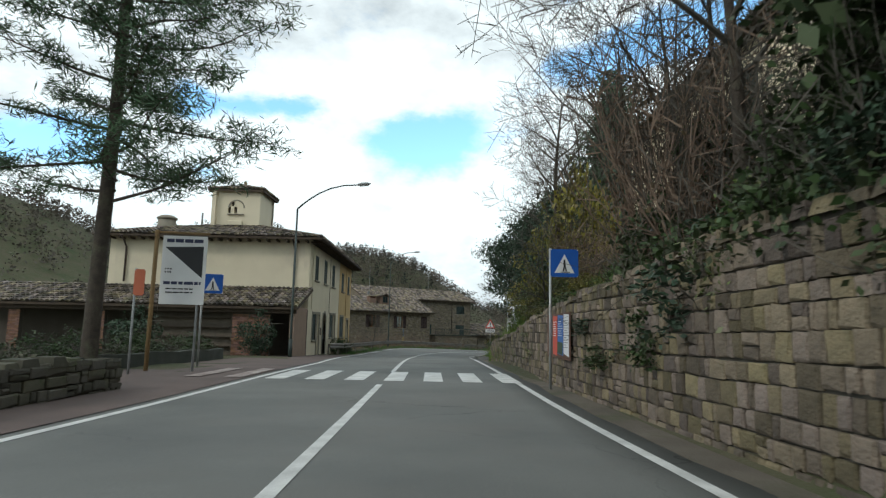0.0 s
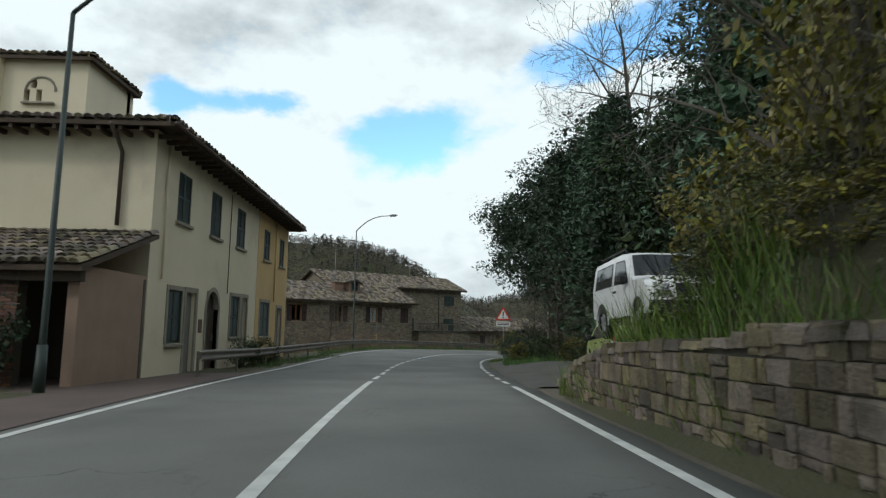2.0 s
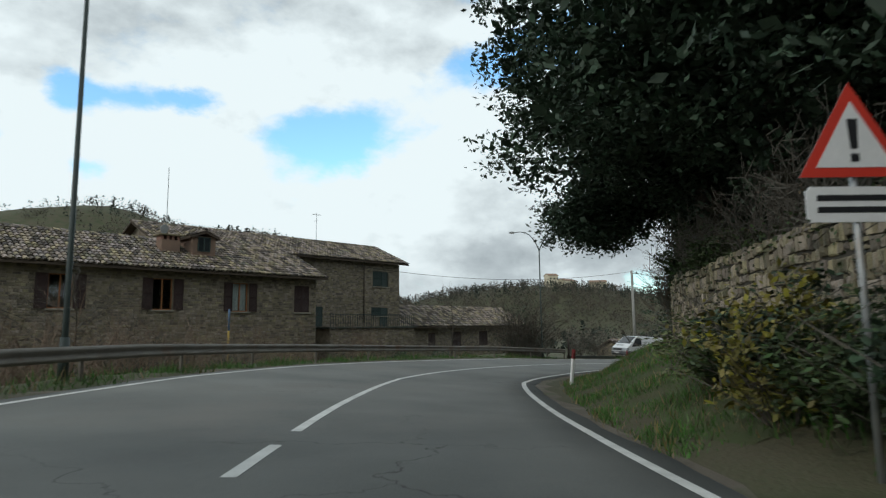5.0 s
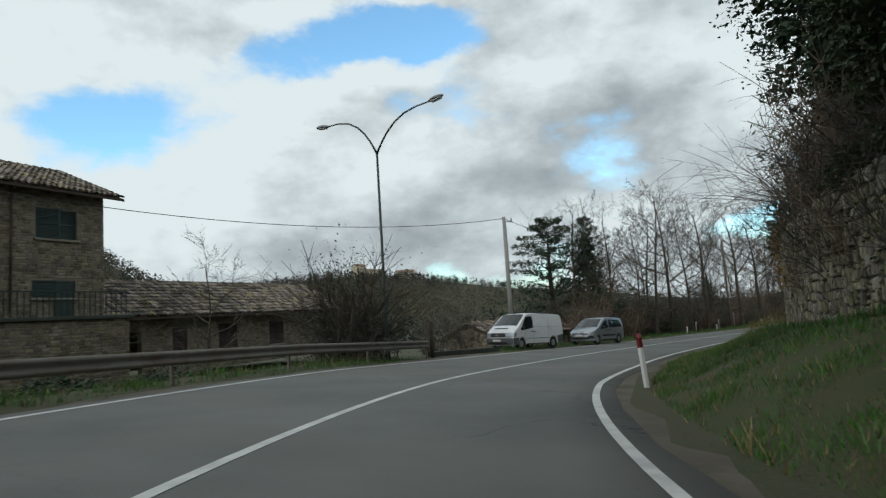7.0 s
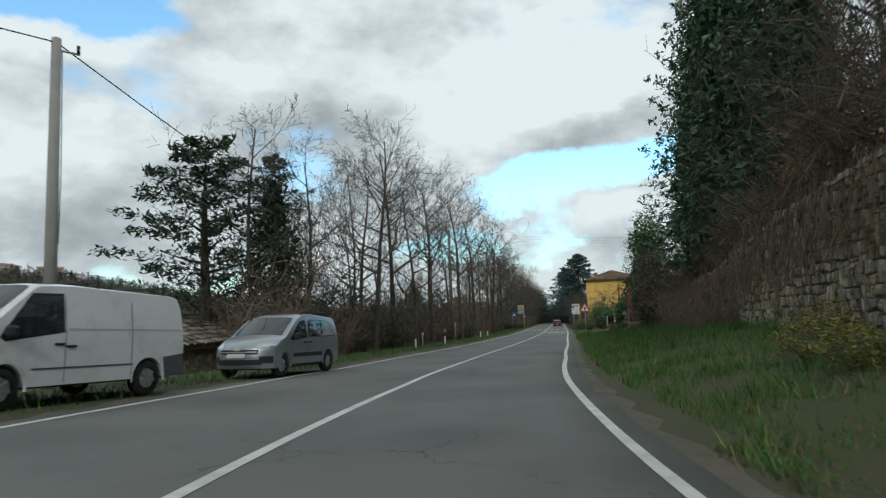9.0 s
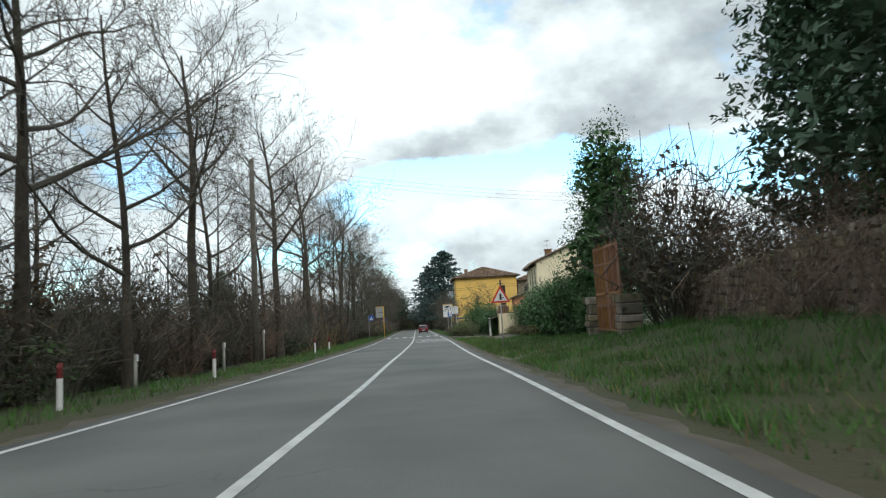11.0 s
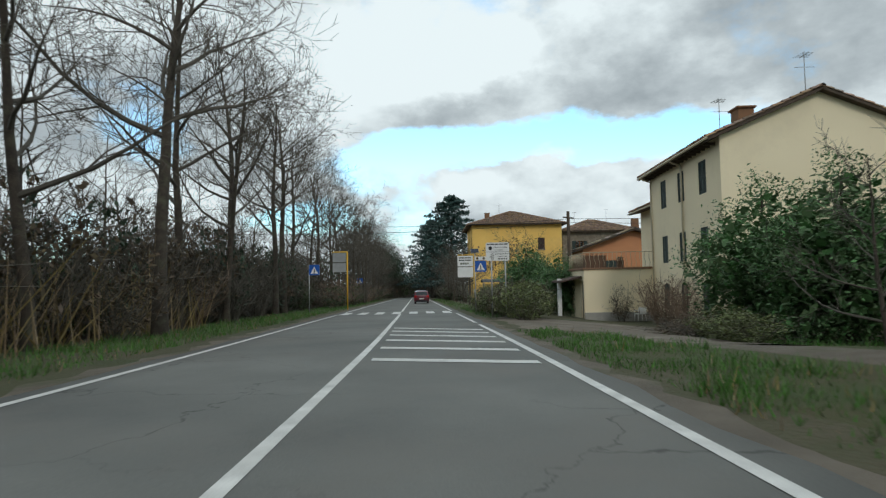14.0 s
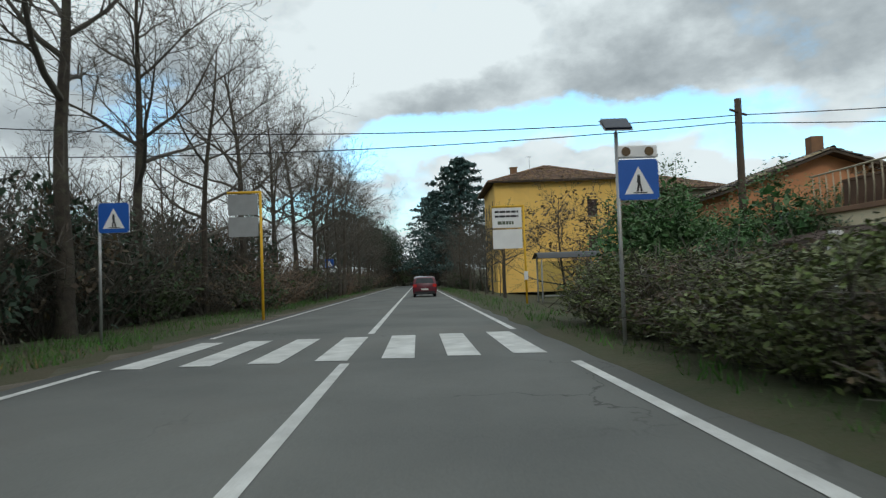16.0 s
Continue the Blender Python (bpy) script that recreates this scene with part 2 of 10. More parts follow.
MORTAR = mat("mortar", (0.095, 0.085, 0.068), (0.062, 0.056, 0.045), 0.95, scale=2, fine=40, bump=0.5)
# mossy stone, its base colours darkened to carry the tree's shadow
MOSSY = mat("mossy shade-dark stone", (0.11, 0.10, 0.075), (0.07, 0.068, 0.05), 0.95, scale=3, fine=30, bump=0.6, depth=0.015, rand=0.35, c=(0.05, 0.065, 0.025))
MOSSY_I = mat("mossy shade-dark stones", (0.11, 0.10, 0.075), (0.07, 0.068, 0.05), 0.95, scale=3, fine=30, bump=0.6, depth=0.015, island=0.35, c=(0.05, 0.065, 0.025))
STONE = mat("sandstone block", (0.222, 0.174, 0.120), (0.112, 0.090, 0.064), 0.92, scale=3, fine=28, bump=0.9, depth=0.025, c=(0.092, 0.078, 0.050), rand=0.5)
STONE_I = mat("sandstone blocks", (0.222, 0.174, 0.120), (0.112, 0.090, 0.064), 0.92, scale=3, fine=28, bump=0.9, depth=0.025, c=(0.092, 0.078, 0.050), island=0.5)
HOUSE_STONE = mat("farmhouse rubble", (0.225, 0.185, 0.13), (0.135, 0.112, 0.08), 0.93, scale=2.4, fine=26, bump=0.9, depth=0.02, c=(0.26, 0.22, 0.16), island=0.42)
LIME = mat("limestone block", (0.33, 0.275, 0.195), (0.19, 0.162, 0.118), 0.92, scale=3, fine=30, bump=0.8, depth=0.02, c=(0.075, 0.088, 0.035), rand=0.45)
LIME_I = mat("limestone blocks", (0.33, 0.275, 0.195), (0.19, 0.162, 0.118), 0.92, scale=3, fine=30, bump=0.8, depth=0.02, c=(0.075, 0.088, 0.035), island=0.45)
BRICK = mat("red brick", (0.235, 0.12, 0.08), (0.165, 0.092, 0.066), 0.9, scale=3, fine=40, bump=0.4, island=0.3)
TILE = mat("clay roof tiles", (0.25, 0.195, 0.15), (0.14, 0.115, 0.09), 0.92, scale=2.2, fine=30, bump=0.4, island=0.75, c=(0.12, 0.12, 0.09))
TILE2 = mat("orange clay roof tiles", (0.36, 0.22, 0.14), (0.24, 0.16, 0.11), 0.92, scale=2.2, fine=30, bump=0.4, island=0.35, c=(0.16, 0.14, 0.10))
WOOD_D = mat("dark eaves timber", (0.085, 0.06, 0.04), (0.05, 0.037, 0.027), 0.85, scale=2, fine=30, bump=0.3)
SHUTTER = mat("dark green shutter paint", (0.030, 0.052, 0.045), (0.022, 0.038, 0.033), 0.6, scale=3, fine=40, bump=0.1)
SHUTTER_B = mat("dark brown shutter paint", (0.045, 0.022, 0.018), (0.03, 0.016, 0.013), 0.6, scale=3, fine=40, bump=0.1)
WIN_WOOD = mat("orange window timber", (0.36, 0.14, 0.05), (0.28, 0.11, 0.04), 0.6, scale=3, fine=40, bump=0.1)
DOOR_WOOD = mat("dark door timber", (0.06, 0.04, 0.03), (0.04, 0.028, 0.02), 0.7, scale=3, fine=40, bump=0.2)
STEEL = mat("galvanised steel", (0.42, 0.43, 0.43), (0.33, 0.34, 0.34), 0.5, metal=0.7, scale=3, fine=50, bump=0.1, c=(0.30, 0.28, 0.25))
GREY_POLE = mat("grey painted steel", (0.30, 0.31, 0.31), (0.24, 0.25, 0.25), 0.55, scale=3, fine=50, bump=0.1)
GREEN_POLE = mat("dark green painted steel", (0.035, 0.05, 0.045), (0.025, 0.037, 0.033), 0.5, scale=3, fine=50, bump=0.1)
RUST = mat("weathered guard rail steel", (0.22, 0.205, 0.18), (0.15, 0.13, 0.105), 0.65, metal=0.35, scale=1.5, fine=30, bump=0.2, c=(0.16, 0.11, 0.075))
DARK_KERB = mat("blackened mossy concrete", (0.075, 0.078, 0.068), (0.045, 0.052, 0.040), 0.95, scale=2, fine=30, bump=0.5)
CONCRETE = mat("grey concrete", (0.36, 0.35, 0.32), (0.28, 0.27, 0.25), 0.9, scale=2, fine=40, bump=0.3)
WHITE = mat("white painted metal", (0.75, 0.75, 0.74), (0.66, 0.66, 0.65), 0.5, scale=2, fine=30, bump=0.05)
BLUE = mat("traffic blue", (0.012, 0.10, 0.42), (0.01, 0.085, 0.36), 0.45, scale=2, fine=30, bump=0.03)
RED = mat("traffic red", (0.62, 0.045, 0.025), (0.52, 0.04, 0.025), 0.45, scale=2, fine=30, bump=0.03)
BLACK = mat("black paint", (0.012, 0.012, 0.014), (0.018, 0.018, 0.02), 0.5, scale=2, fine=30, bump=0.03)
YEL_PAINT = mat("bus stop yellow paint", (0.72, 0.42, 0.02), (0.62, 0.36, 0.02), 0.5, scale=2, fine=30, bump=0.05)
BARK = mat("bark", (0.085, 0.068, 0.052), (0.045, 0.037, 0.03), 0.95, scale=5, fine=28, bump=0.9, depth=0.03, c=(0.10, 0.10, 0.065))
TWIG = mat("bare twigs", (0.120, 0.108, 0.088), (0.075, 0.068, 0.056), 0.95, scale=2, fine=20, bump=0.2)
TWIG_R = mat("reddish bare twigs", (0.235, 0.165, 0.118), (0.155, 0.112, 0.084), 0.95, scale=2, fine=20, bump=0.2)


def leaf_mat(name, a, b, k=0.35):
    m = mat(name, a, b, 0.6, scale=0.8, fine=6, bump=0, island=k, spec=0.25)
    p = m.node_tree.nodes["Principled BSDF"]
    p.inputs["Subsurface Weight"].default_value = 0.0
    return m


LEAF_DARK = leaf_mat("dark evergreen foliage", (0.050, 0.080, 0.046), (0.034, 0.058, 0.036))
LEAF_CYP = leaf_mat("cypress foliage", (0.105, 0.178, 0.104), (0.074, 0.128, 0.078))
LEAF_HEDGE = leaf_mat("laurel hedge foliage", (0.102, 0.195, 0.074), (0.072, 0.145, 0.056))
LEAF_IVY = leaf_mat("ivy foliage", (0.052, 0.085, 0.031), (0.046, 0.062, 0.027))
LEAF_BROWN = leaf_mat("withered brown foliage", (0.130, 0.094, 0.058), (0.090, 0.068, 0.044))
LEAF_ORANGE = leaf_mat("orange autumn foliage", (0.42, 0.19, 0.04), (0.30, 0.14, 0.04))
LEAF_OLIVE = leaf_mat("yellowing foliage", (0.24, 0.205, 0.045), (0.13, 0.125, 0.034))
LEAF_PINE = leaf_mat("grey green pine needles", (0.085, 0.145, 0.072), (0.060, 0.105, 0.056))
LEAF_MIX = leaf_mat("mixed hedge foliage", (0.135, 0.165, 0.060), (0.100, 0.115, 0.046), 0.5)
GRASS = leaf_mat("grass", (0.074, 0.170, 0.032), (0.055, 0.122, 0.026), 0.45)
STRAW = leaf_mat("dry grass", (0.27, 0.20, 0.10), (0.18, 0.13, 0.065), 0.4)

# ------------------------------------------------------------------ mesh helpers


def mesh_from(name, verts, faces, material=None, smooth=False):
    me = bpy.data.meshes.new(name)
    me.from_pydata([tuple(v) for v in verts], [], faces)
    if material:
        me.materials.append(material)
    if smooth:
        me.polygons.foreach_set("use_smooth", [True] * len(me.polygons))
    me.update()
    return me


def part(name, bm, material, parent=None, label="", smooth=False):
    """Links a bmesh (or a ready mesh) as one object under a thing or a part."""
    if isinstance(bm, bpy.types.Mesh):
        me = bm
    else:
        me = bpy.data.meshes.new(name)
        bm.to_mesh(me)
        bm.free()
        if smooth:
            me.polygons.foreach_set("use_smooth", [True] * len(me.polygons))
    if material and not me.materials:
        me.materials.append(material)
    ob = new(name, me)
    if parent:
        ob.parent = parent
    if label:
        ob["label"] = label
    return ob


def thing(name, label, category, group="", kind="", at=None):
    ob = new(name)
    ob.empty_display_size = 0.2
    if at is not None:
        ob.matrix_world = at
    return tagged(ob, label, category, group, kind)


def box(x0, x1, y0, y1, z0, z1, bevel=0.0, bm=None):
    own = bmesh.new()
    bmesh.ops.create_cube(own, size=1)
    for v in own.verts:
        v.co = Vector((x0 + (v.co.x + 0.5) * (x1 - x0), y0 + (v.co.y + 0.5) * (y1 - y0), z0 + (v.co.z + 0.5) * (z1 - z0)))
    if bevel:
        bmesh.ops.bevel(own, geom=own.edges[:], offset=bevel, segments=1, affect="EDGES")
    if bm is None:
        return own
    merge(bm, own)
    return bm


def merge(bm, other):
    me = bpy.data.meshes.new("tmp")
    other.to_mesh(me)
    other.free()
    bm.from_mesh(me)
    bpy.data.meshes.remove(me)
    return bm


def tube_data(points, radii, sides, verts, faces, cap=False):
    """Appends a tapered tube along points."""
    first = len(verts)
    up = Vector((0.123, 0.456, 0.88))
    pts = [Vector(p) for p in points]
    for i, p in enumerate(pts):
        t = (pts[min(i + 1, len(pts) - 1)] - pts[max(i - 1, 0)])
        t = t.normalized() if t.length > 1e-9 else Vector((0, 0, 1))
        a = t.cross(up)
        a = a.normalized() if a.length > 1e-6 else Vector((1, 0, 0))
        b = t.cross(a)
        r = radii[i]
        for k in range(sides):
            w = 2 * math.pi * k / sides
            verts.append(p + (a * math.cos(w) + b * math.sin(w)) * r)
    for i in range(len(pts) - 1):
        for k in range(sides):
            k2 = (k + 1) % sides
            faces.append((first + i * sides + k, first + i * sides + k2, first + (i + 1) * sides + k2, first + (i + 1) * sides + k))
    if cap:
        faces.append(tuple(first + k for k in range(sides))[::-1])
        faces.append(tuple(first + (len(pts) - 1) * sides + k for k in range(sides)))


def tube(name, points, radii, sides=10, material=None, parent=None, label="", cap=True):
    v, f = [], []
    if isinstance(radii, (int, float)):
        radii = [radii] * len(points)
    tube_data(points, radii, sides, v, f, cap)
    return part(name, mesh_from(name, v, f, material, True), material, parent, label)


# ------------------------------------------------------------------ the road's line and the lie of the land
ROAD = [(0.76, -39.99, 0.51), (0.38, -20.0, 0.25), (0.17, -9.0, 0.11), (0.0, 0.0, 0.0), (-0.18, 9.5, -0.12), (-0.29, 19.57, -0.15),
        (-0.47, 29.81, -0.30), (-0.41, 40.77, -0.58), (0.47, 52.87, -0.91), (2.71, 65.26, -1.23), (6.5, 76.42, -1.61), (12.91, 86.25, -2.06),
        (21.99, 94.62, -2.55), (32.89, 101.46, -2.95), (45.1, 107.27, -3.34), (57.9, 112.84, -3.73), (71.07, 118.72, -4.10), (84.5, 124.63, -4.39),
        (97.0, 130.14, -4.63), (108.48, 135.38, -4.84), (119.4, 140.36, -5.04), (135.77, 147.84, -5.34), (190.35, 172.75, -6.34), (254.03, 201.82, -7.50), (345.0, 243.35, -9.1)]


def dense_line(nodes, steps=24):
    n = np.array(nodes)
    out = []
    for i in range(1, len(n) - 2):
        p0, p1, p2, p3 = n[i - 1:i + 3]
        l0, l1, l2 = [np.hypot(*(b - a)[:2]) for a, b in ((p0, p1), (p1, p2), (p2, p3))]
        m1 = ((p1 - p0) / l0 * l1 + (p2 - p1) / l1 * l0) / (l0 + l1) * l1
        m2 = ((p2 - p1) / l1 * l2 + (p3 - p2) / l2 * l1) / (l1 + l2) * l1
        for k in range(steps):
            u = k / steps
            out.append((2 * u**3 - 3 * u**2 + 1) * p1 + (u**3 - 2 * u**2 + u) * m1 + (-2 * u**3 + 3 * u**2) * p2 + (u**3 - u**2) * m2)
    return np.array(out + [n[-2]])


LINE = dense_line(ROAD)
ALONG = np.r_[0, np.cumsum(np.hypot(*np.diff(LINE[:, :2], axis=0).T))]
ALONG -= ALONG[48]
S0, S1 = float(ALONG[0]), float(ALONG[-1])


def table(*pairs):
    a = np.array(pairs, float)
    return lambda s: np.interp(s, a[:, 0], a[:, 1])


bank = table((44, 0), (68, 0.06), (94, 0.06), (122, 0))
CENTRE = table((-20, -1.15), (40, -1.1), (60, -1.8), (72, -2.45), (92, -2.4), (102, -2.1), (115, -1.65), (150, -1.5), (165, -1.3), (200, -1.1), (300, -1.1))
RIGHT = table((-20, 2.45), (20, 2.25), (35, 2.5), (52, 2.5), (62, 2.0), (74, 1.2), (82, 1.45), (93, 1.32), (100, 1.6), (110, 1.8), (125, 2.05), (300, 2.1))
LEFT = table((-20, -4.6), (25, -4.3), (40, -5.1), (52, -5.8), (62, -6.8), (74, -7.15), (95, -6.45), (105, -5.95), (115, -5.5), (130, -5.3), (150, -5.12), (160, -5.03), (178, -4.72), (300, -4.72))


def at(s, d=0.0, dz=0.0):
    """World place at s metres along the road and d to its right, dz over the carriageway's plane."""
    x, y, z = (np.interp(s, ALONG, LINE[:, k]) for k in range(3))
    tx = np.interp(s + 0.4, ALONG, LINE[:, 0]) - np.interp(s - 0.4, ALONG, LINE[:, 0])
    ty = np.interp(s + 0.4, ALONG, LINE[:, 1]) - np.interp(s - 0.4, ALONG, LINE[:, 1])
    n = math.hypot(tx, ty)
    return Vector((x + d * ty / n, y - d * tx / n, z - bank(s) * max(-9.0, min(3.0, d)) + dz))


def heading(s):
    a, b = at(s - 0.5), at(s + 0.5)
    return math.degrees(math.atan2(b.y - a.y, b.x - a.x))


def on_road(s, d=0.0, dz=0.0, turn=0.0):
    """A pose whose x runs along the road, y to its left."""
    p = at(s, d, dz)
    return pose(p.x, p.y, p.z, 0, 0, heading(s) + turn)


def nearest(X, Y):
    """s and d of many points."""
    X, Y = np.asarray(X, float), np.asarray(Y, float)
    s, d = np.empty(X.shape), np.empty(X.shape)
    tang = np.gradient(LINE[:, :2], axis=0)
    tang /= np.hypot(tang[:, 0], tang[:, 1])[:, None]
    fx, fy, fs, fd = X.ravel(), Y.ravel(), s.ravel(), d.ravel()
    for a in range(0, len(fx), 20000):
        x, y = fx[a:a + 20000], fy[a:a + 20000]
        k = np.argmin((x[:, None] - LINE[None, :, 0])**2 + (y[:, None] - LINE[None, :, 1])**2, axis=1)
        vx, vy = x - LINE[k, 0], y - LINE[k, 1]
        fs[a:a + 20000] = ALONG[k] + vx * tang[k, 0] + vy * tang[k, 1]
        fd[a:a + 20000] = vx * tang[k, 1] - vy * tang[k, 0]
    return fs.reshape(X.shape), fd.reshape(X.shape)


def smooth(x, a, b):
    t = np.clip((x - a) / (b - a), 0, 1)
    return t * t * (3 - 2 * t)


HILLS = [(-30, 385, 42, 62, 60), (-128, 430, 50, 60, 60), (-150, 200, 44, 62, 70), (150, 560, 40, 170, 90), (-190, 360, 50, 110, 80), (400, 620, 26, 190, 90),
         (560, 120, 16, 160, 120), (-300, 0, 40, 110, 140), (60, -180, 30, 90, 80)]
WALL_D = table((-20, 3.3), (10, 3.3), (22, 3.0), (30, 3.0), (34, 3.3), (38, 4.2))
WALL_TOP = table((-20, 2.25), (8, 2.35), (12.5, 2.15), (16, 1.9), (19, 1.7), (22.6, 1.25), (29, 0.98), (31, 0.7), (32.6, 0.28), (34, 0.06))
WALL2_D = table((60, 6.3), (106, 6.3), (116, 7.4), (130, 8.6), (156, 9.2))
WALL2_TOP = table((60, 3.25), (72, 3.4), (82, 3.8), (95, 3.95), (106, 4.0), (116, 3.9), (122, 3.7), (134, 3.15), (147, 2.4), (153, 1.6))


def terrain(X, Y):
    s, d = nearest(X, Y)
    z = np.interp(s, ALONG, LINE[:, 2]) - bank(s) * np.clip(d, -9, 3)
    left, right = -d, d
    # first stretch, right: step behind the retaining wall, then a steep terrace
    w = WALL_D(s) + 0.3
    high = table((-20, 4.2), (12, 3.9), (20, 3.3), (23.5, 3.05), (25.6, 2.85), (27.4, 2.1), (28.5, 1.35), (31, 1.18), (33.6, 1.15), (34.8, 0.6), (36.5, 0.12), (40, 0.05))(s)
    first = 1 - smooth(s, 37, 41)
    z = z + first * (WALL_TOP(s) - 0.08) * smooth(right, w, w + 0.5)
    z = z + first * np.maximum(high - WALL_TOP(s), 0) * smooth(right, w + 0.25, w + table((20, 2.6), (28, 0.8))(s))
    z = z + (1 - smooth(s, 44, 56)) * 0.42 * np.clip(right - 7.0, 0, 9) * smooth(right, 7.0, 9.0) * (0.35 + 0.65 * first)
    # lay-by, then the grass bank up to the second wall and the wood above it
    mid = smooth(s, 52, 62) * (1 - smooth(s, 150, 160))
    z = z + mid * table((60, 1.0), (74, 1.35), (88, 1.3), (100, 0.98), (150, 0.9))(s) * smooth(right, 2.6, WALL2_D(s) - 0.3)
    w2 = WALL2_D(s) + 0.35
    z = z + smooth(s, 58, 64) * (1 - smooth(s, 150, 156)) * np.maximum(WALL2_TOP(s) - 1.0, 0) * smooth(right, w2, w2 + 0.5)
    z = z + smooth(s, 50, 64) * (1 - smooth(s, 140, 160)) * 0.12 * np.clip(right - w2, 0, 30)
    # the lay-by rises a little from the road
    z = z + 0.30 * smooth(s, 34, 38) * (1 - smooth(s, 50, 56)) * smooth(right, 3.2, 6.0)
    # gardens and the sunk yard by the second crossing
    z = z + smooth(s, 150, 160) * (0.35 * smooth(right, 2.8, 7)) * (1 - smooth(s, 176, 186))
    z = z - 0.75 * smooth(s, 176, 192) * smooth(right, 3.0, 13)
    # left: pavement, then the land falls behind the guard rail
    fall = table((-20, 0.0), (50, 0.0), (62, -1.2), (95, -1.6), (108, -0.6), (118, -0.5), (140, -0.9), (300, -0.9))(s)
    edge = np.where(s < 60, 9.0, np.where(s < 105, 8.6, 9.5))
    z = z + fall * smooth(left, edge, edge + np.where(s < 105, 4.0, 5.0))
    z = z + 0.06 * (noise_field(X, Y, 0.35)) * smooth(np.abs(d), 4, 9) + 0.5 * noise_field(X, Y, 0.05) * smooth(np.abs(d), 30, 70)
    z = z - 0.06 * (1 - smooth(np.maximum(right - RIGHT(s) - 0.35, -d + LEFT(s) - 0.35), 0.0, 0.35))
    for hx, hy, h, wx, wy in HILLS:
        z = z + h * np.exp(-(((X - hx) / wx)**2 + ((Y - hy) / wy)**2)) * smooth(np.abs(d), 25, 120)
    return z


def noise_field(X, Y, f):
    a = np.sin(X * f * 2.1 + 1.3) * np.cos(Y * f * 1.7 + 0.4) + 0.5 * np.sin(X * f * 4.3 + Y * f * 3.1) + 0.35 * np.cos(X * f * 7.9 - Y * f * 6.3 + 2.0)
    return a / 1.85


def ground_z(x, y):
    return float(terrain(np.array([x]), np.array([y]))[0])


def spaced(lo, hi, step, far):
    mid = list(np.arange(lo, hi + 0.01, step))
    out, k = [], step
    v = hi
    while v < far:
        k *= 1.13
        v += k
        out.append(v)
    low, k, v = [], step, lo
    while v > -far:
        k *= 1.13
        v -= k
        low.append(v)
    return np.array(low[::-1] + mid + out)


def build_ground():
    xs, ys = spaced(-32, 150, 0.8, 2500), spaced(-16, 178, 0.8, 2500)
    X, Y = np.meshgrid(xs, ys)
    Z = terrain(X, Y)
    n, m = len(xs), len(ys)
    v = np.stack([X, Y, Z], -1).reshape(-1, 3)
    i = np.arange((m - 1) * (n - 1))
    a = (i // (n - 1)) * n + i % (n - 1)
    f = np.stack([a, a + 1, a + n + 1, a + n], -1)
    me = bpy.data.meshes.new("ground")
    me.from_pydata(v.tolist(), [], f.tolist())
    me.materials.append(SOIL)
    me.polygons.foreach_set("use_smooth", [True] * len(me.polygons))
    tagged(new("ground", me), "grassy and earthy ground rolling away to wooded hills", "ground", kind="structure")


def strip(name, s0, s1, d0, d1, dz, material, step=1.0, wob=0.0, parent=None, cross=1):
    """A band lying along the road between two lateral lines (numbers or functions of s)."""
    f0 = d0 if callable(d0) else (lambda s: d0)
    f1 = d1 if callable(d1) else (lambda s: d1)
    n = max(2, int((s1 - s0) / step) + 1)
    verts, faces = [], []
    rnd = random.Random(int(s0 * 10) + 7)
    for i in range(n):
        s = s0 + (s1 - s0) * i / (n - 1)
        a, b = float(f0(s)) + rnd.uniform(-wob, wob), float(f1(s)) + rnd.uniform(-wob, wob)
        for k in range(cross + 1):
            verts.append(at(s, a + (b - a) * k / cross, dz if k or cross < 8 else -0.02))
    for i in range(n - 1):
        for k in range(cross):
            j = i * (cross + 1) + k
            faces.append((j, j + 1, j + cross + 2, j + cross + 1))
    me = mesh_from(name, verts, [f[::-1] if d0 is None else f for f in faces], material, True)
    return part(name, me, material, parent)


def build_road():
    verts, faces, n = [], [], 330
    for i in range(n):
        s = S0 + (S1 - S0) * i / (n - 1)
        r, l = float(RIGHT(s)) + 0.38 + 0.05 * math.sin(s * 1.7) + 0.03 * math.sin(s * 4.1), float(LEFT(s)) - 0.38 + 0.05 * math.sin(s * 1.3)
        row = [l, l] + [l + (r - l) * k / 8 for k in range(1, 8)] + [r, r]
        for k, d in enumerate(row):
            verts.append(at(s, d, -0.14 if k in (0, len(row) - 1) else 0.0))
    m = 11
    for i in range(n - 1):
        for k in range(m - 1):
            faces.append((i * m + k, i * m + k + 1, (i + 1) * m + k + 1, (i + 1) * m + k))
    road = part("road", mesh_from("road", verts, [f[::-1] for f in faces], ASPHALT, True), ASPHALT)
    tagged(road, "grey worn asphalt two-lane country road", "road", kind="structure")
    return road


def flat_patch(name, corners, dz, material, parent, label=""):
    """A painted four-cornered mark, corners as (s, d)."""
    v = [at(s, d, dz) for s, d in corners]
    return part(name, mesh_from(name, v, [(0, 1, 2, 3)], material), material, parent, label)


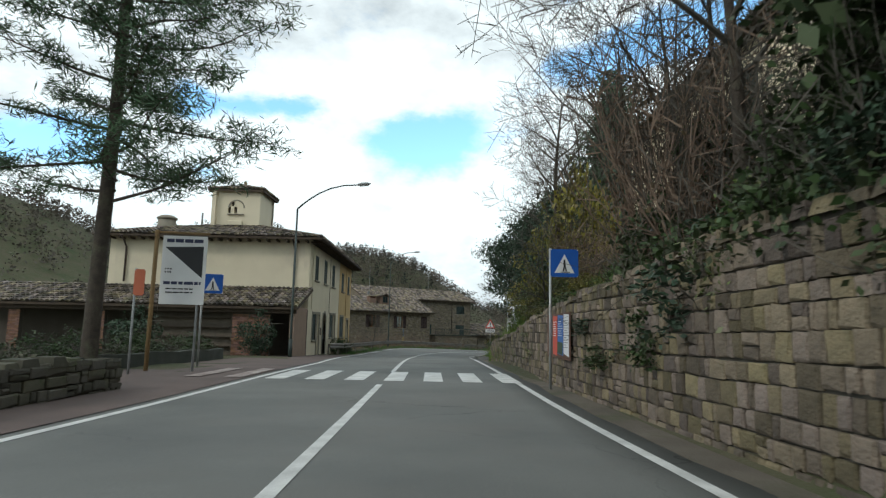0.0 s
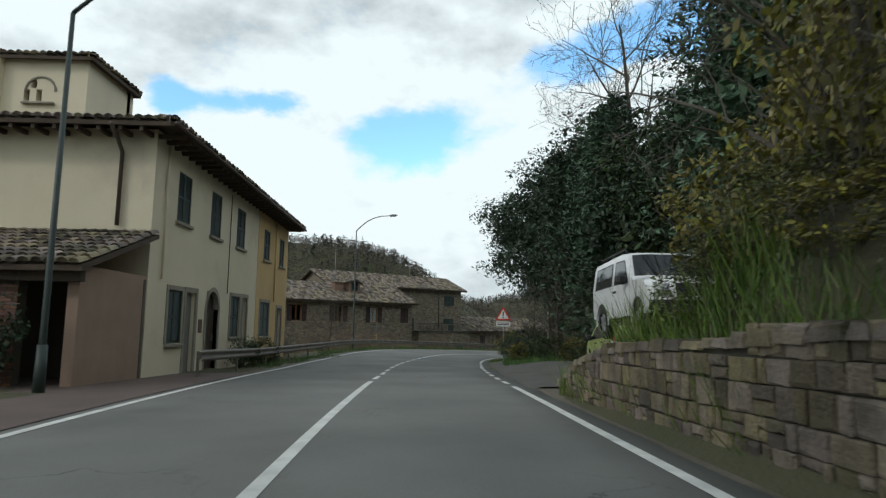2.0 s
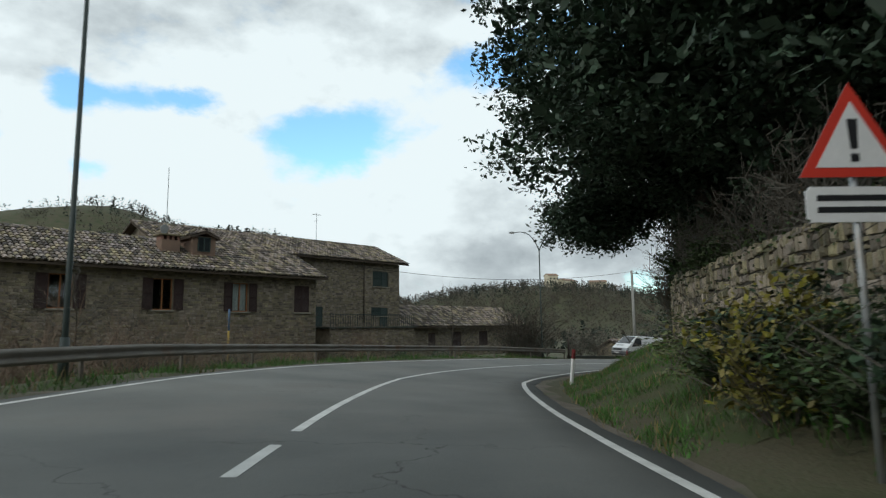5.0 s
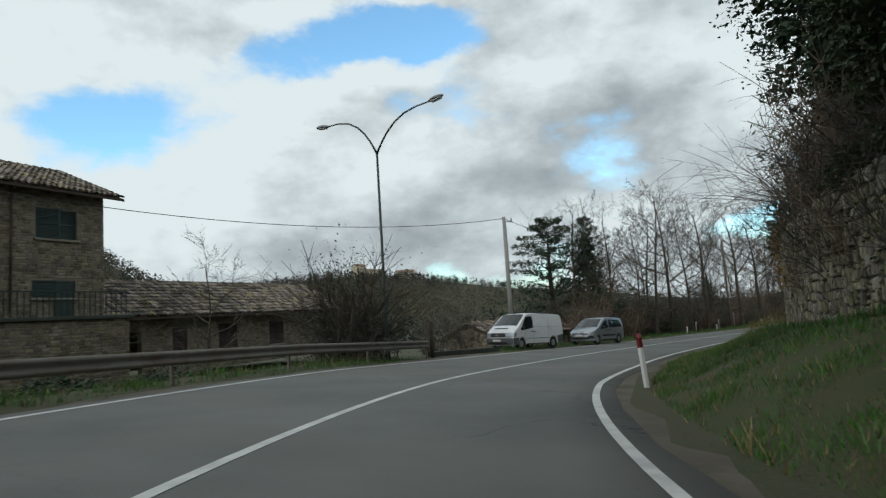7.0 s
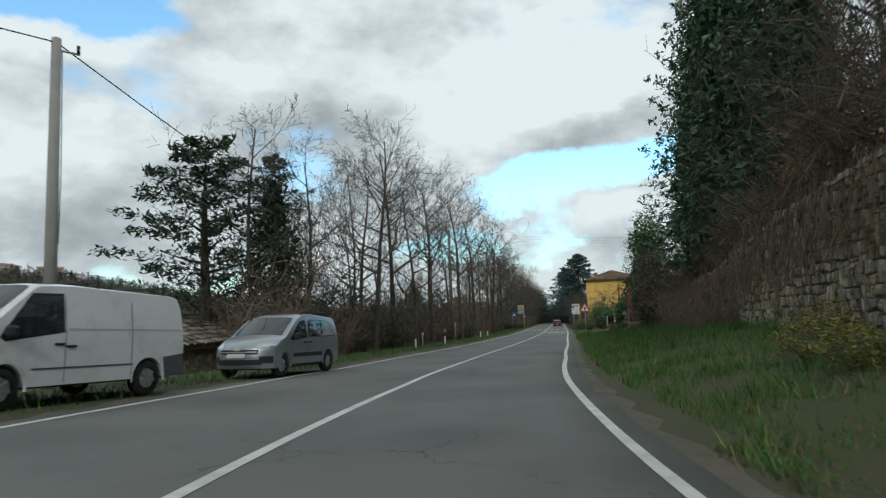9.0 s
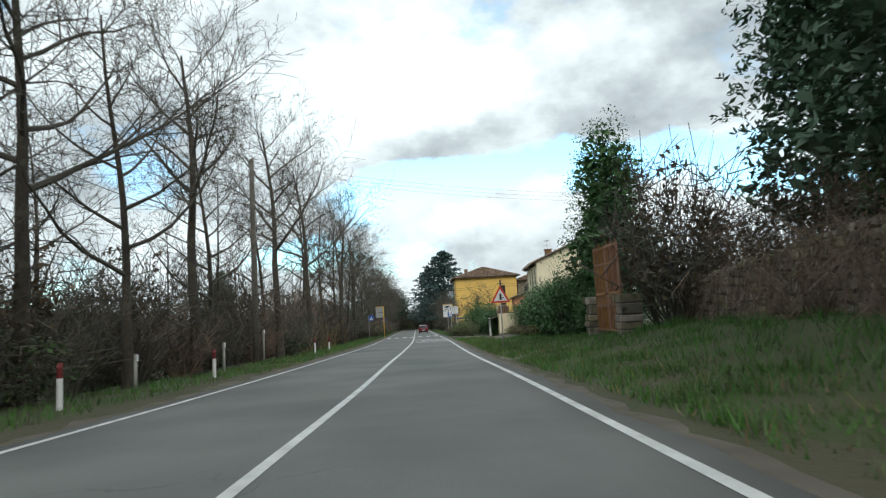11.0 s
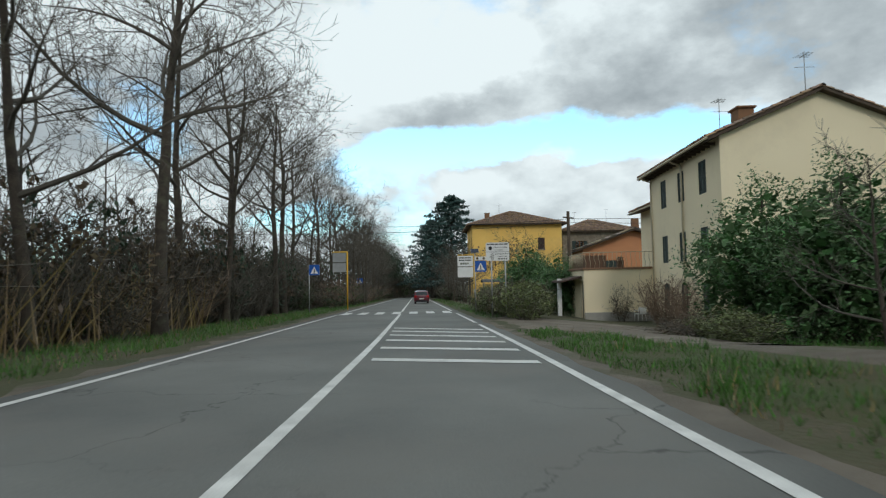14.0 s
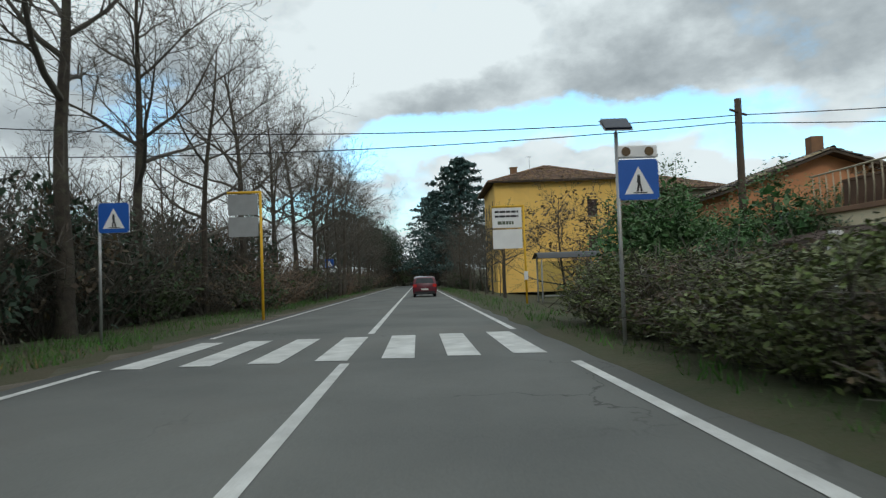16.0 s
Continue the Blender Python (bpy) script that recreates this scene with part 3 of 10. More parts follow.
def build_markings(road):
    w = 0.07
    for s0, s1 in [(S0, 14.8), (19.6, 36.5), (62, 206.2), (211.2, S1)]:
        tagged(strip("centre_line", s0, s1, lambda s: CENTRE(s) - w, lambda s: CENTRE(s) + w, 0.006, PAINT, parent=road), "solid white centre line")
    s = 37.5
    while s < 61:
        strip("centre_dash", s, s + 1.6, lambda s: CENTRE(s) - w, lambda s: CENTRE(s) + w, 0.006, PAINT, 0.4, parent=road)
        s += 2.6
    for s0, s1 in [(S0, 35), (58, 193.2), (194.6, 205.5), (211, S1)]:
        strip("edge_line", s0, s1, lambda s: RIGHT(s) - w, lambda s: RIGHT(s) + w, 0.006, PAINT, parent=road)
    s = 36
    while s < 57:
        strip("edge_dash", s, s + 1.1, lambda s: RIGHT(s) - w, lambda s: RIGHT(s) + w, 0.006, PAINT, 0.4, parent=road)
        s += 2.0
    for s0, s1 in [(S0, 206.5), (211.5, S1)]:
        strip("edge_line", s0, s1, lambda s: LEFT(s) - w, lambda s: LEFT(s) + w, 0.006, PAINT, parent=road)
    for k in range(-4, 5):   # first crossing
        d = -0.12 + k * 1.0
        if -6.2 < d < 2.6:
            flat_patch("crossing_stripe", [(15.9, d), (15.9, d + 0.5), (19.5, d + 0.5), (19.5, d)], 0.009, PAINT, road)
    worn = mat("worn pavement paint", (0.40, 0.33, 0.30), (0.17, 0.125, 0.11), 0.8, scale=3.0, fine=30, bump=0.3, depth=0.003, c=(0.55, 0.5, 0.47))
    for k in (-5, -6):
        d = -0.12 + k * 1.0
        flat_patch("crossing_stripe", [(15.9, d), (15.9, d + 0.42), (19.5, d + 0.42), (19.5, d)], 0.03, worn, road)
    for k in range(-4, 3):   # second crossing
        d = -0.6 + k * 1.0
        flat_patch("crossing_stripe", [(206.6, d), (206.5, d + 0.5), (210.4, d + 0.5), (210.5, d)], 0.009, PAINT, road)
    for k, a in enumerate((181.8, 184.2, 186.4, 188.3, 190.1, 191.8)):       # hatched bars
        b = a - 1.0 - 0.2 * k
        flat_patch("hatch_bar", [(a, -0.95), (b, 1.85), (b + 0.44, 1.85), (a + 0.44, -0.95)], 0.009, PAINT, road)


build_ground()
road = build_road()
build_markings(road)
tagged(strip("shoulder_right", 52, 200, lambda s: RIGHT(s) + 0.3, lambda s: RIGHT(s) + 1.0 + 0.2 * math.sin(s * 0.7), -0.015, GRAVEL, 0.7, 0.08, cross=2), "crumbling earth and gravel shoulder", "verge", kind="structure")
tagged(strip("shoulder_wall", S0, 36, lambda s: RIGHT(s) + 0.3, lambda s: WALL_D(s) + 0.3, -0.012, GRAVEL, 0.7, 0.0, cross=2), "dirty gutter strip at the wall foot", "verge", kind="structure")
tagged(strip("pavement_left", S0, 40, lambda s: LEFT(s) - 4.2, lambda s: LEFT(s) - 0.24, 0.012, RED_PAVE, 1, cross=3), "dull red asphalt pavement beside the road", "pavement", kind="structure")
tagged(strip("shoulder_left", 40, 280, lambda s: LEFT(s) - 1.0 - 2.6 * (104 < s < 124), lambda s: LEFT(s) - 0.33, -0.012, GRAVEL, 0.7, 0.06, cross=2), "narrow gravel shoulder", "verge", kind="structure")

# ------------------------------------------------------------------ houses


def panel(L, H, holes, thick=0.35, gable=0.0, peak=0.5):
    """An upright wall in x and z with rectangular openings (x, z, w, h) right through it; front at y = 0. gable: height of a triangle on top."""
    xs = sorted({0.0, L} | {v for x, z, w, h in holes for v in (x, x + w)})
    zs = sorted({0.0, H} | {v for x, z, w, h in holes for v in (z, z + h)})
    solid = lambda i, k: 0 <= i < len(xs) - 1 and 0 <= k < len(zs) - 1 and not any(
        x - 1e-6 <= xs[i] and xs[i + 1] <= x + w + 1e-6 and z - 1e-6 <= zs[k] and zs[k + 1] <= z + h + 1e-6 for x, z, w, h in holes)
    bm = bmesh.new()
    quad = lambda *c: bm.faces.new([bm.verts.new(p) for p in c])
    for i in range(len(xs) - 1):
        for k in range(len(zs) - 1):
            if not solid(i, k):
                continue
            a, b, c, d = xs[i], xs[i + 1], zs[k], zs[k + 1]
            quad((a, 0, c), (b, 0, c), (b, 0, d), (a, 0, d))
            quad((a, thick, c), (a, thick, d), (b, thick, d), (b, thick, c))
            if not solid(i - 1, k):
                quad((a, 0, c), (a, 0, d), (a, thick, d), (a, thick, c))
            if not solid(i + 1, k):
                quad((b, 0, c), (b, thick, c), (b, thick, d), (b, 0, d))
            if not solid(i, k - 1):
                quad((a, 0, c), (a, thick, c), (b, thick, c), (b, 0, c))
            if not solid(i, k + 1) and not (gable and k == len(zs) - 2):
                quad((a, 0, d), (b, 0, d), (b, thick, d), (a, thick, d))
    if gable:
        p = L * peak
        for y, o in ((0, 1), (thick, -1)):
            bm.faces.new([bm.verts.new(q) for q in ((0, y, H), (L, y, H), (p, y, H + gable))][::o])
    bmesh.ops.remove_doubles(bm, verts=bm.verts, dist=1e-4)
    return bm


def shutter_mesh(w, h):
    key = f"shutter {w:.2f} {h:.2f}"
    if key in bpy.data.meshes:
        return bpy.data.meshes[key]
    bm = panel(w, h, [(0.06, 0.08, w - 0.12, h * 0.5 - 0.12), (0.06, h * 0.5 + 0.04, w - 0.12, h * 0.5 - 0.11)], 0.045)
    z, last, row = 0.04, None, []
    while z < h - 0.05:
        for y, zz in ((0.004, z), (0.036, z + 0.055)):
            row = [bm.verts.new((0.05, y, zz)), bm.verts.new((w - 0.05, y, zz))]
            if last:
                bm.faces.new((last[0], last[1], row[1], row[0]))
            last = row
        z += 0.062
    me = bpy.data.meshes.new(key)
    bm.to_mesh(me)
    bm.free()
    return me


def window_frame(w, h, t=0.055, mull=True):
    bm = box(0, t, 0, 0.06, 0, h)
    for x0, x1, z0, z1 in ((w - t, w, 0, h), (t, w - t, 0, t), (t, w - t, h - t, h)) + (((w / 2 - 0.035, w / 2 + 0.035, t, h - t),) if mull else ()):
        box(x0, x1, 0, 0.06, z0, z1, bm=bm)
    return bm


def add_window(house, m, w, h, mode, shutter=None, frame_mat=None, sill=True, trim=0.0, curtain=False):
    """A window in an opening whose lower corner is at m: closed or open shutters, or bare."""
    shutter, frame_mat = shutter or SHUTTER, frame_mat or WIN_WOOD
    win = part("window", window_frame(w, h), frame_mat, house)
    win.matrix_local = m @ pose(0, 0.16, 0)
    pane = part("pane", box(0.05, w - 0.05, 0.025, 0.032, 0.05, h - 0.05), glass(), win)
    pane.visible_shadow = False
    if curtain:
        part("curtain", box(0.08, w - 0.08, 0.10, 0.11, 0.06, h - 0.06), mat("white curtain", (0.6, 0.58, 0.54), (0.5, 0.48, 0.45), 0.9), win, "white curtain")
    if mode == "closed":
        for k in (0, 1):
            sh = part("shutter", shutter_mesh(w / 2 - 0.01, h - 0.02), shutter, win)
            sh.matrix_local = pose(k * w / 2 + 0.005, -0.14, 0.01)
    elif mode == "ajar":
        for k in (0, 1):
            sh = part("shutter", shutter_mesh(w / 2 - 0.01, h - 0.02), shutter, win)
            sh.matrix_local = pose(0, -0.14, 0.01, 0, 0, -14) if k == 0 else pose(w / 2 + 0.02, -0.25, 0.01, 0, 0, 14)
    elif mode == "open":
        for k in (0, 1):
            sh = part("shutter", shutter_mesh(w / 2, h), shutter, win)
            sh.matrix_local = pose(-w / 2 - 0.03 if k == 0 else w + 0.03, -0.225, 0)
    if sill:
        part("sill", box(-0.1, w + 0.1, -0.26, -0.02, -0.1, -0.005, 0.012), STONE_TRIM, win)
    if trim:
        tb = bmesh.new()
        for x0, x1, z0, z1 in ((-trim, 0, 0, h + trim), (w, w + trim, 0, h + trim), (0, w, h, h + trim)):
            box(x0, x1, -0.19, -0.1, z0, z1, 0.006, tb)
        part("stone_surround", tb, STONE_TRIM, win)
    return win


def add_door(house, m, w, h, material=None, arch=False, trim=0.16):
    material = material or DOOR_WOOD
    bm = bmesh.new()
    n = 5
    for k in range(n):
        box(w * k / n + 0.004, w * (k + 1) / n - 0.004, 0, 0.06, 0, h - (w * 0.5 if arch else 0), 0.006, bm)
    door = part("door", bm, material, house)
    door.matrix_local = m @ pose(0, 0.14, 0)
    if arch:
        seg, bm = 10, bmesh.new()
        c = h - w / 2
        ring = [(w / 2 - w / 2 * math.cos(math.pi * i / seg), c + w / 2 * math.sin(math.pi * i / seg)) for i in range(seg + 1)]
        bm.faces.new([bm.verts.new((x, 0.03, z)) for x, z in ring])
        part("fanlight", bm, DOOR_WOOD, door)
        bm = bmesh.new()
        out = [(w / 2 - (w / 2 + trim) * math.cos(math.pi * i / seg), c + (w / 2 + trim) * math.sin(math.pi * i / seg)) for i in range(seg + 1)]
        inn, out = [(0, 0)] + ring + [(w, 0)], [(-trim, 0)] + out + [(w + trim, 0)]
        for i in range(len(inn) - 1):
            for y in (-0.17,):
                a = [bm.verts.new((p[0], y, p[1])) for p in (inn[i], inn[i + 1], out[i + 1], out[i])]
                bm.faces.new(a)
            a = [bm.verts.new(p) for p in ((inn[i][0], -0.17, inn[i][1]), (inn[i][0], 0.02, inn[i][1]), (inn[i + 1][0], 0.02, inn[i + 1][1]), (inn[i + 1][0], -0.17, inn[i + 1][1]))]
            bm.faces.new(a)
        # masonry between the arch and the square opening
        for side in (0, 1):
            pts = ring[:seg // 2 + 1] if side == 0 else ring[seg // 2:]
            corner = (0, h) if side == 0 else (w, h)
            bm.faces.new([bm.verts.new((p[0], -0.135, p[1])) for p in [corner] + pts])
        part("stone_surround", bm, STONE_TRIM, door)
    elif trim:
        tb = bmesh.new()
        for x0, x1, z0, z1 in ((-trim, 0, 0, h + trim), (w, w + trim, 0, h + trim), (0, w, h, h + trim)):
            box(x0, x1, -0.17, -0.1, z0, z1, 0.006, tb)
        part("stone_surround", tb, STONE_TRIM, door)
    part("handle", box(w * 0.85, w * 0.88, -0.05, 0.0, h * 0.42, h * 0.5, 0.004), STEEL, door)
    return door


def tile_plane(verts, faces, A, B, top, inset0=0.0, inset1=0.0, cols=0.265, rows=0.42, seed=1, lift=0.03):
    """Barrel tiles on the plane from the eave A to B up to the line through top; inset: how far the sides draw in at the top."""
    A, B, top = Vector(A), Vector(B), Vector(top)
    u = (B - A)
    L = u.length
    u.normalize()
    v = top - A
    v -= u * v.dot(u)
    V = v.length
    v.normalize()
    n = u.cross(v)
    if n.z < 0:
        n = -n
    rnd = random.Random(seed)
    nr = max(1, int(V / rows))
    nc = max(1, int(L / cols))
    cw = L / nc
    for j in range(nr):
        v0, v1 = V * j / nr - 0.03, V * (j + 1) / nr + 0.05
        lo, hi = inset0 * j / nr, L - inset1 * j / nr
        for i in range(nc):
            c = (i + 0.5) * cw
            if c < lo or c > hi:
                continue
            c += rnd.uniform(-0.015, 0.015)
            dv, dn, rr = rnd.uniform(-0.03, 0.03), rnd.uniform(0, 0.015), cw * 0.47
            k0 = len(verts)
            for vv, r, up in ((v0 + dv, rr, 0.035), (v1 + dv, rr * 0.8, 0.0)):
                for q in range(5):
                    w = math.pi * q / 4
                    verts.append(A + u * (c - r * math.cos(w)) + v * vv + n * (lift + dn + up + r * 0.85 * math.sin(w)))
            for q in range(4):
                faces.append((k0 + q, k0 + q + 1, k0 + q + 6, k0 + q + 5))
            faces.append((k0, k0 + 5 - 5 + 1, k0 + 2, k0 + 3, k0 + 4))


def mesh_disc(r, c, n=14):
    bm = bmesh.new()
    ring = [bm.verts.new((c[0] + r * math.cos(2 * math.pi * k / n), c[1], c[2] + r * math.sin(2 * math.pi * k / n))) for k in range(n)]
    f = bm.faces.new(ring)
    ext = bmesh.ops.extrude_face_region(bm, geom=[f])
    for v in ext["geom"]:
        if isinstance(v, bmesh.types.BMVert):
            v.co.y += 0.02
    bmesh.ops.recalc_face_normals(bm, faces=bm.faces)
    return bm


def slab(pts, t):
    """A slab of thickness t under a polygon."""
    bm = bmesh.new()
    top = [bm.verts.new(p) for p in pts]
    low = [bm.verts.new(Vector(p) - Vector((0, 0, t))) for p in pts]
    bm.faces.new(top)
    bm.faces.new(low[::-1])
    for i in range(len(pts)):
        j = (i + 1) % len(pts)
        bm.faces.new((top[i], low[i], low[j], top[j]))
    bmesh.ops.recalc_face_normals(bm, faces=bm.faces)
    return bm


def add_roof(house, planes, material, seed=1, ridge=()):
    """planes: (eave A, eave B, top corner over B's side, top corner over A's side)."""
    for k, (A, B, C, D) in enumerate(planes):
        A, B, C, D = Vector(A), Vector(B), Vector(C), Vector(D)
        pts = [A, B, C] + ([D] if (D - C).length > 0.02 else [])
        roof = part("roof", slab(pts, 0.12), WOOD_D, house)
        u = (B - A).normalized()
        i0, i1 = (D - A).dot(u), (B - C).dot(u)
        v, f = [], []
        tile_plane(v, f, A, B, C, max(0, i0), max(0, i1), seed=seed + k)
        tiles = part("roof_tiles", mesh_from("roof_tiles", v, f, material, True), material, roof)
        tagged(tiles, "weathered barrel clay tiles", kind="stuff")
    if ridge:
        v, f = [], []
        for a, b in ridge:
            a, b = Vector(a), Vector(b)
            n = max(1, int((b - a).length / 0.38))
            for i in range(n):
                p, q = a.lerp(b, i / n), a.lerp(b, (i + 1.12) / n)
                tube_data([p + Vector((0, 0, 0.05)), q + Vector((0, 0, 0.02))], [0.14, 0.115], 8, v, f)
        rt = part("ridge_tiles", mesh_from("ridge_tiles", v, f, material, True), material, house)
        tagged(rt, "half-round ridge tiles", kind="stuff")


def hip_planes(L, W, H, o, rise):
    """A hipped roof over 0..L by 0..W with overhang o."""
    k = W / 2 + o
    z = H
    a, b, c, d = (-o, -o, z), (L + o, -o, z), (L + o, W + o, z), (-o, W + o, z)
    e, g = (min(W / 2, L / 2 - 0.05), W / 2, z + rise), (max(L - W / 2, L / 2 + 0.05), W / 2, z + rise)
    return [(a, b, g, e), (c, d, e, g), (b, c, g, g), (d, a, e, e)], [(e, g), (a, e), (b, g), (c, g), (d, e)]


def gable_planes(L, W, H, o, rise, oy=None):
    oy = o if oy is None else oy
    drop = rise * oy / (W / 2)
    z = H - drop
    return [((-o, -oy, z), (L + o, -oy, z), (L + o, W / 2, H + rise), (-o, W / 2, H + rise)),
            ((L + o, W + oy, z), (-o, W + oy, z), (-o, W / 2, H + rise), (L + o, W / 2, H + rise))], [((-o, W / 2, H + rise), (L + o, W / 2, H + rise))]


def build_walls(house, L, W, H, material, front=(), back=(), left=(), right=(), gable=0.0, thick=0.35):
    """Four butted walls; left is the wall at x = 0, right at x = L. Openings as (x, z, w, h) seen from outside."""
    w = [part("wall", panel(L, H, list(front), thick), material, house)]
    b = part("wall", panel(L, H, list(back), thick), material, house)
    b.matrix_local = pose(L, W, 0, 0, 0, 180)
    l = part("wall", panel(W - 2 * thick, H, [(x - thick, z, a, h) for x, z, a, h in left], thick, gable), material, house)
    l.matrix_local = pose(0, W - thick, 0, 0, 0, -90)
    r = part("wall", panel(W - 2 * thick, H, [(x - thick, z, a, h) for x, z, a, h in right], thick, gable), material, house)
    r.matrix_local = pose(L, thick, 0, 0, 0, 90)
    return w


def wall_pose(side, L, W):
    return {"front": pose(0, 0, 0), "back": pose(L, W, 0, 0, 0, 180), "left": pose(0, W, 0, 0, 0, -90), "right": pose(L, 0, 0, 0, 0, 90)}[side]


def build_villa():
    L, W, H = 17.3, 11.9, 7.25
    m = pose(-7.75, 36.7, -0.85, 0, 0, 90)
    villa = thing("house", "cream plastered two-storey villa with green shutters and dovecote tower", "house", at=m)
    up = [(1.7, 4.95, 1.1, 1.55), (4.7, 4.95, 1.15, 1.6), (7.8, 4.95, 1.2, 1.6), (12.1, 4.9, 1.2, 1.45), (15.3, 4.9, 1.15, 1.45)]
    low = [(1.45, 1.25, 1.05, 1.6), (7.45, 1.35, 1.2, 1.6), (11.9, 1.3, 1.7, 1.6)]
    doors = [(2.85, 0.0, 0.85, 2.85), (4.75, 0.0, 1.25, 3.0), (8.95, 0.0, 0.75, 2.95), (15.2, 0.0, 1.1, 2.7)]
    build_walls(villa, L, W, H, CREAM, front=up + low + doors)
    part("ochre_bay", box(11.1, L + 0.004, -0.012, -0.001, 6.6, H, 0), OCHRE, villa, "ochre plastered end bay")
    for x0, x1, z0, z1 in ((11.1, 11.9, 0, 6.6), (13.6, 15.2, 0, 4.9), (16.3, L, 0, 4.9), (11.9, 13.6, 0, 1.3), (11.9, 13.6, 2.9, 4.9), (15.2, 16.3, 2.7, 4.9), (11.9, 12.1, 4.9, 6.6), (13.3, 15.3, 4.9, 6.6), (16.45, L, 4.9, 6.6), (12.1, 13.3, 6.35, 6.6), (15.3, 16.45, 6.35, 6.6)):
        part("ochre_bay", box(x0, x1, -0.012, -0.001, z0, z1), OCHRE, villa, "ochre plastered end bay")
    for x, z, w, h in up:
        add_window(villa, pose(x, 0, z), w, h, "closed")
    for x, z, w, h in low:
        add_window(villa, pose(x, 0, z), w, h, "closed", trim=0.14)
    grey = mat("grey door paint", (0.22, 0.21, 0.19), (0.17, 0.16, 0.15), 0.7)
    for k, (x, z, w, h) in enumerate(doors):
        add_door(villa, pose(x, 0, z), w, h, grey if k in (0, 2, 3) else DOOR_WOOD, arch=k == 1)
    planes, ridge = hip_planes(L, W, H, 0.75, 1.75)
    add_roof(villa, planes, TILE, 11, ridge)
    for i in range(31):
        part("rafter_end", box(0.02 + i * 0.575, 0.12 + i * 0.575, -0.7, -0.005, H - 0.25, H - 0.125), WOOD_D, villa)
    for i in range(21):
        part("rafter_end", box(-0.7, -0.005, 0.1 + i * 0.575, 0.2 + i * 0.575, H - 0.25, H - 0.125), WOOD_D, villa)
    tube("gutter", [(L + 0.8, -0.82, H - 0.06), (-0.8, -0.82, H - 0.06)], 0.055, 8, mat("brown gutter", (0.10, 0.075, 0.06), (0.07, 0.05, 0.04), 0.6), villa)
    tube("downpipe", [(-0.85, 0.9, H - 0.1), (-0.5, 0.9, H - 0.3), (-0.09, 0.9, H - 0.7), (-0.09, 0.9, 4.5)], 0.055, 8, MATS["brown gutter"], villa)
    tube("downpipe", [(-0.85, 10.9, H - 0.1), (-0.5, 10.9, H - 0.3), (-0.09, 10.9, H - 0.7), (-0.09, 10.9, 4.5)], 0.055, 8, MATS["brown gutter"], villa)
    tube("downpipe", [(0.75, -0.06, H - 0.2), (0.75, -0.06, 3.1)], 0.03, 6, CREAM, villa)
    tube("cable", [(6.9, -0.03, H - 0.4), (6.9, -0.03, 3.0)], 0.015, 5, WOOD_D, villa)
    tube("downpipe", [(14.3, -0.06, H - 0.2), (14.3, -0.06, 3.0)], 0.03, 6, OCHRE, villa)
    part("name_plate", box(4.05, 4.4, -0.02, -0.002, 1.55, 2.0, 0.004), mat("brown plate", (0.12, 0.07, 0.05)), villa)
    # dovecote tower
    tw = [part("tower_wall", panel(3.15, 4.65, [(1.0, 3.1, 0.2, 0.42), (1.42, 3.1, 0.2, 0.42), (1.22, 3.57, 0.2, 0.3)] if k == 0 else [], 0.25), CREAM, villa) for k in range(4)]
    base = pose(4.2, 7.55, H)
    for k, ob in enumerate(tw):
        ob.matrix_local = base @ [pose(0, 0, -0.85, 0, 0, -90), pose(0.25, -3.15, -0.85), pose(2.9, 0, -0.85, 0, 0, 180) , pose(3.15, -3.15, -0.85, 0, 0, 90)][k]
    for z in (2.42, ):
        part("ledge", box(-0.14, 0.0, 0, 1.1, 0, 0.07, 0.01), STONE_TRIM, villa).matrix_local = base @ pose(0, -2.1, -0.3 + z)
    part("ledge", box(-0.16, 0.0, 0, 1.0, 0, 0.3, 0.03), CREAM, villa).matrix_local = base @ pose(0, -2.05, -0.3 + 1.72)
    v, f = [], []
    tube_data([Vector((0, -1.57 + 0.52 * math.cos(math.pi * i / 10), 2.6 + 0.52 * math.sin(math.pi * i / 10))) for i in range(11)], [0.05] * 11, 6, v, f)
    part("moulding", mesh_from("moulding", v, f, STONE_TRIM, True), STONE_TRIM, villa).matrix_local = base
    pl, rg = hip_planes(3.15, 3.15, 0, 0.28, 0.55)
    tb = base @ pose(0, -3.15, 3.8)
    pl = [tuple(tb @ Vector(p) for p in q) for q in pl]
    add_roof(villa, pl, TILE, 31, [(tb @ Vector(a), tb @ Vector(b)) for a, b in rg])
    part("finial", box(-0.09, 0.09, -0.09, 0.09, 0, 0.42, 0.03), TILE, villa).matrix_local = tb @ pose(1.57, 1.57, 0.55)
    ch = tube("chimney", [(0, 0, 0), (0, 0, 0.95)], [0.56, 0.54], 16, STONE_TRIM, villa, "low round plastered chimney")
    ch.matrix_local = pose(3.0, 10.0, H + 0.55)
    tube("cap", [(0, 0, 0.95), (0, 0, 1.05), (0, 0, 1.2)], [0.62, 0.64, 0.4], 16, STONE_TRIM, ch)
    tube("flue", [(5.2, 8.6, H + 1.3), (5.2, 8.6, H + 2.4)], 0.06, 8, GREY_POLE, villa)
    antenna(villa, 8.6, 8.6, H + 1.1, 3.2)
    return villa


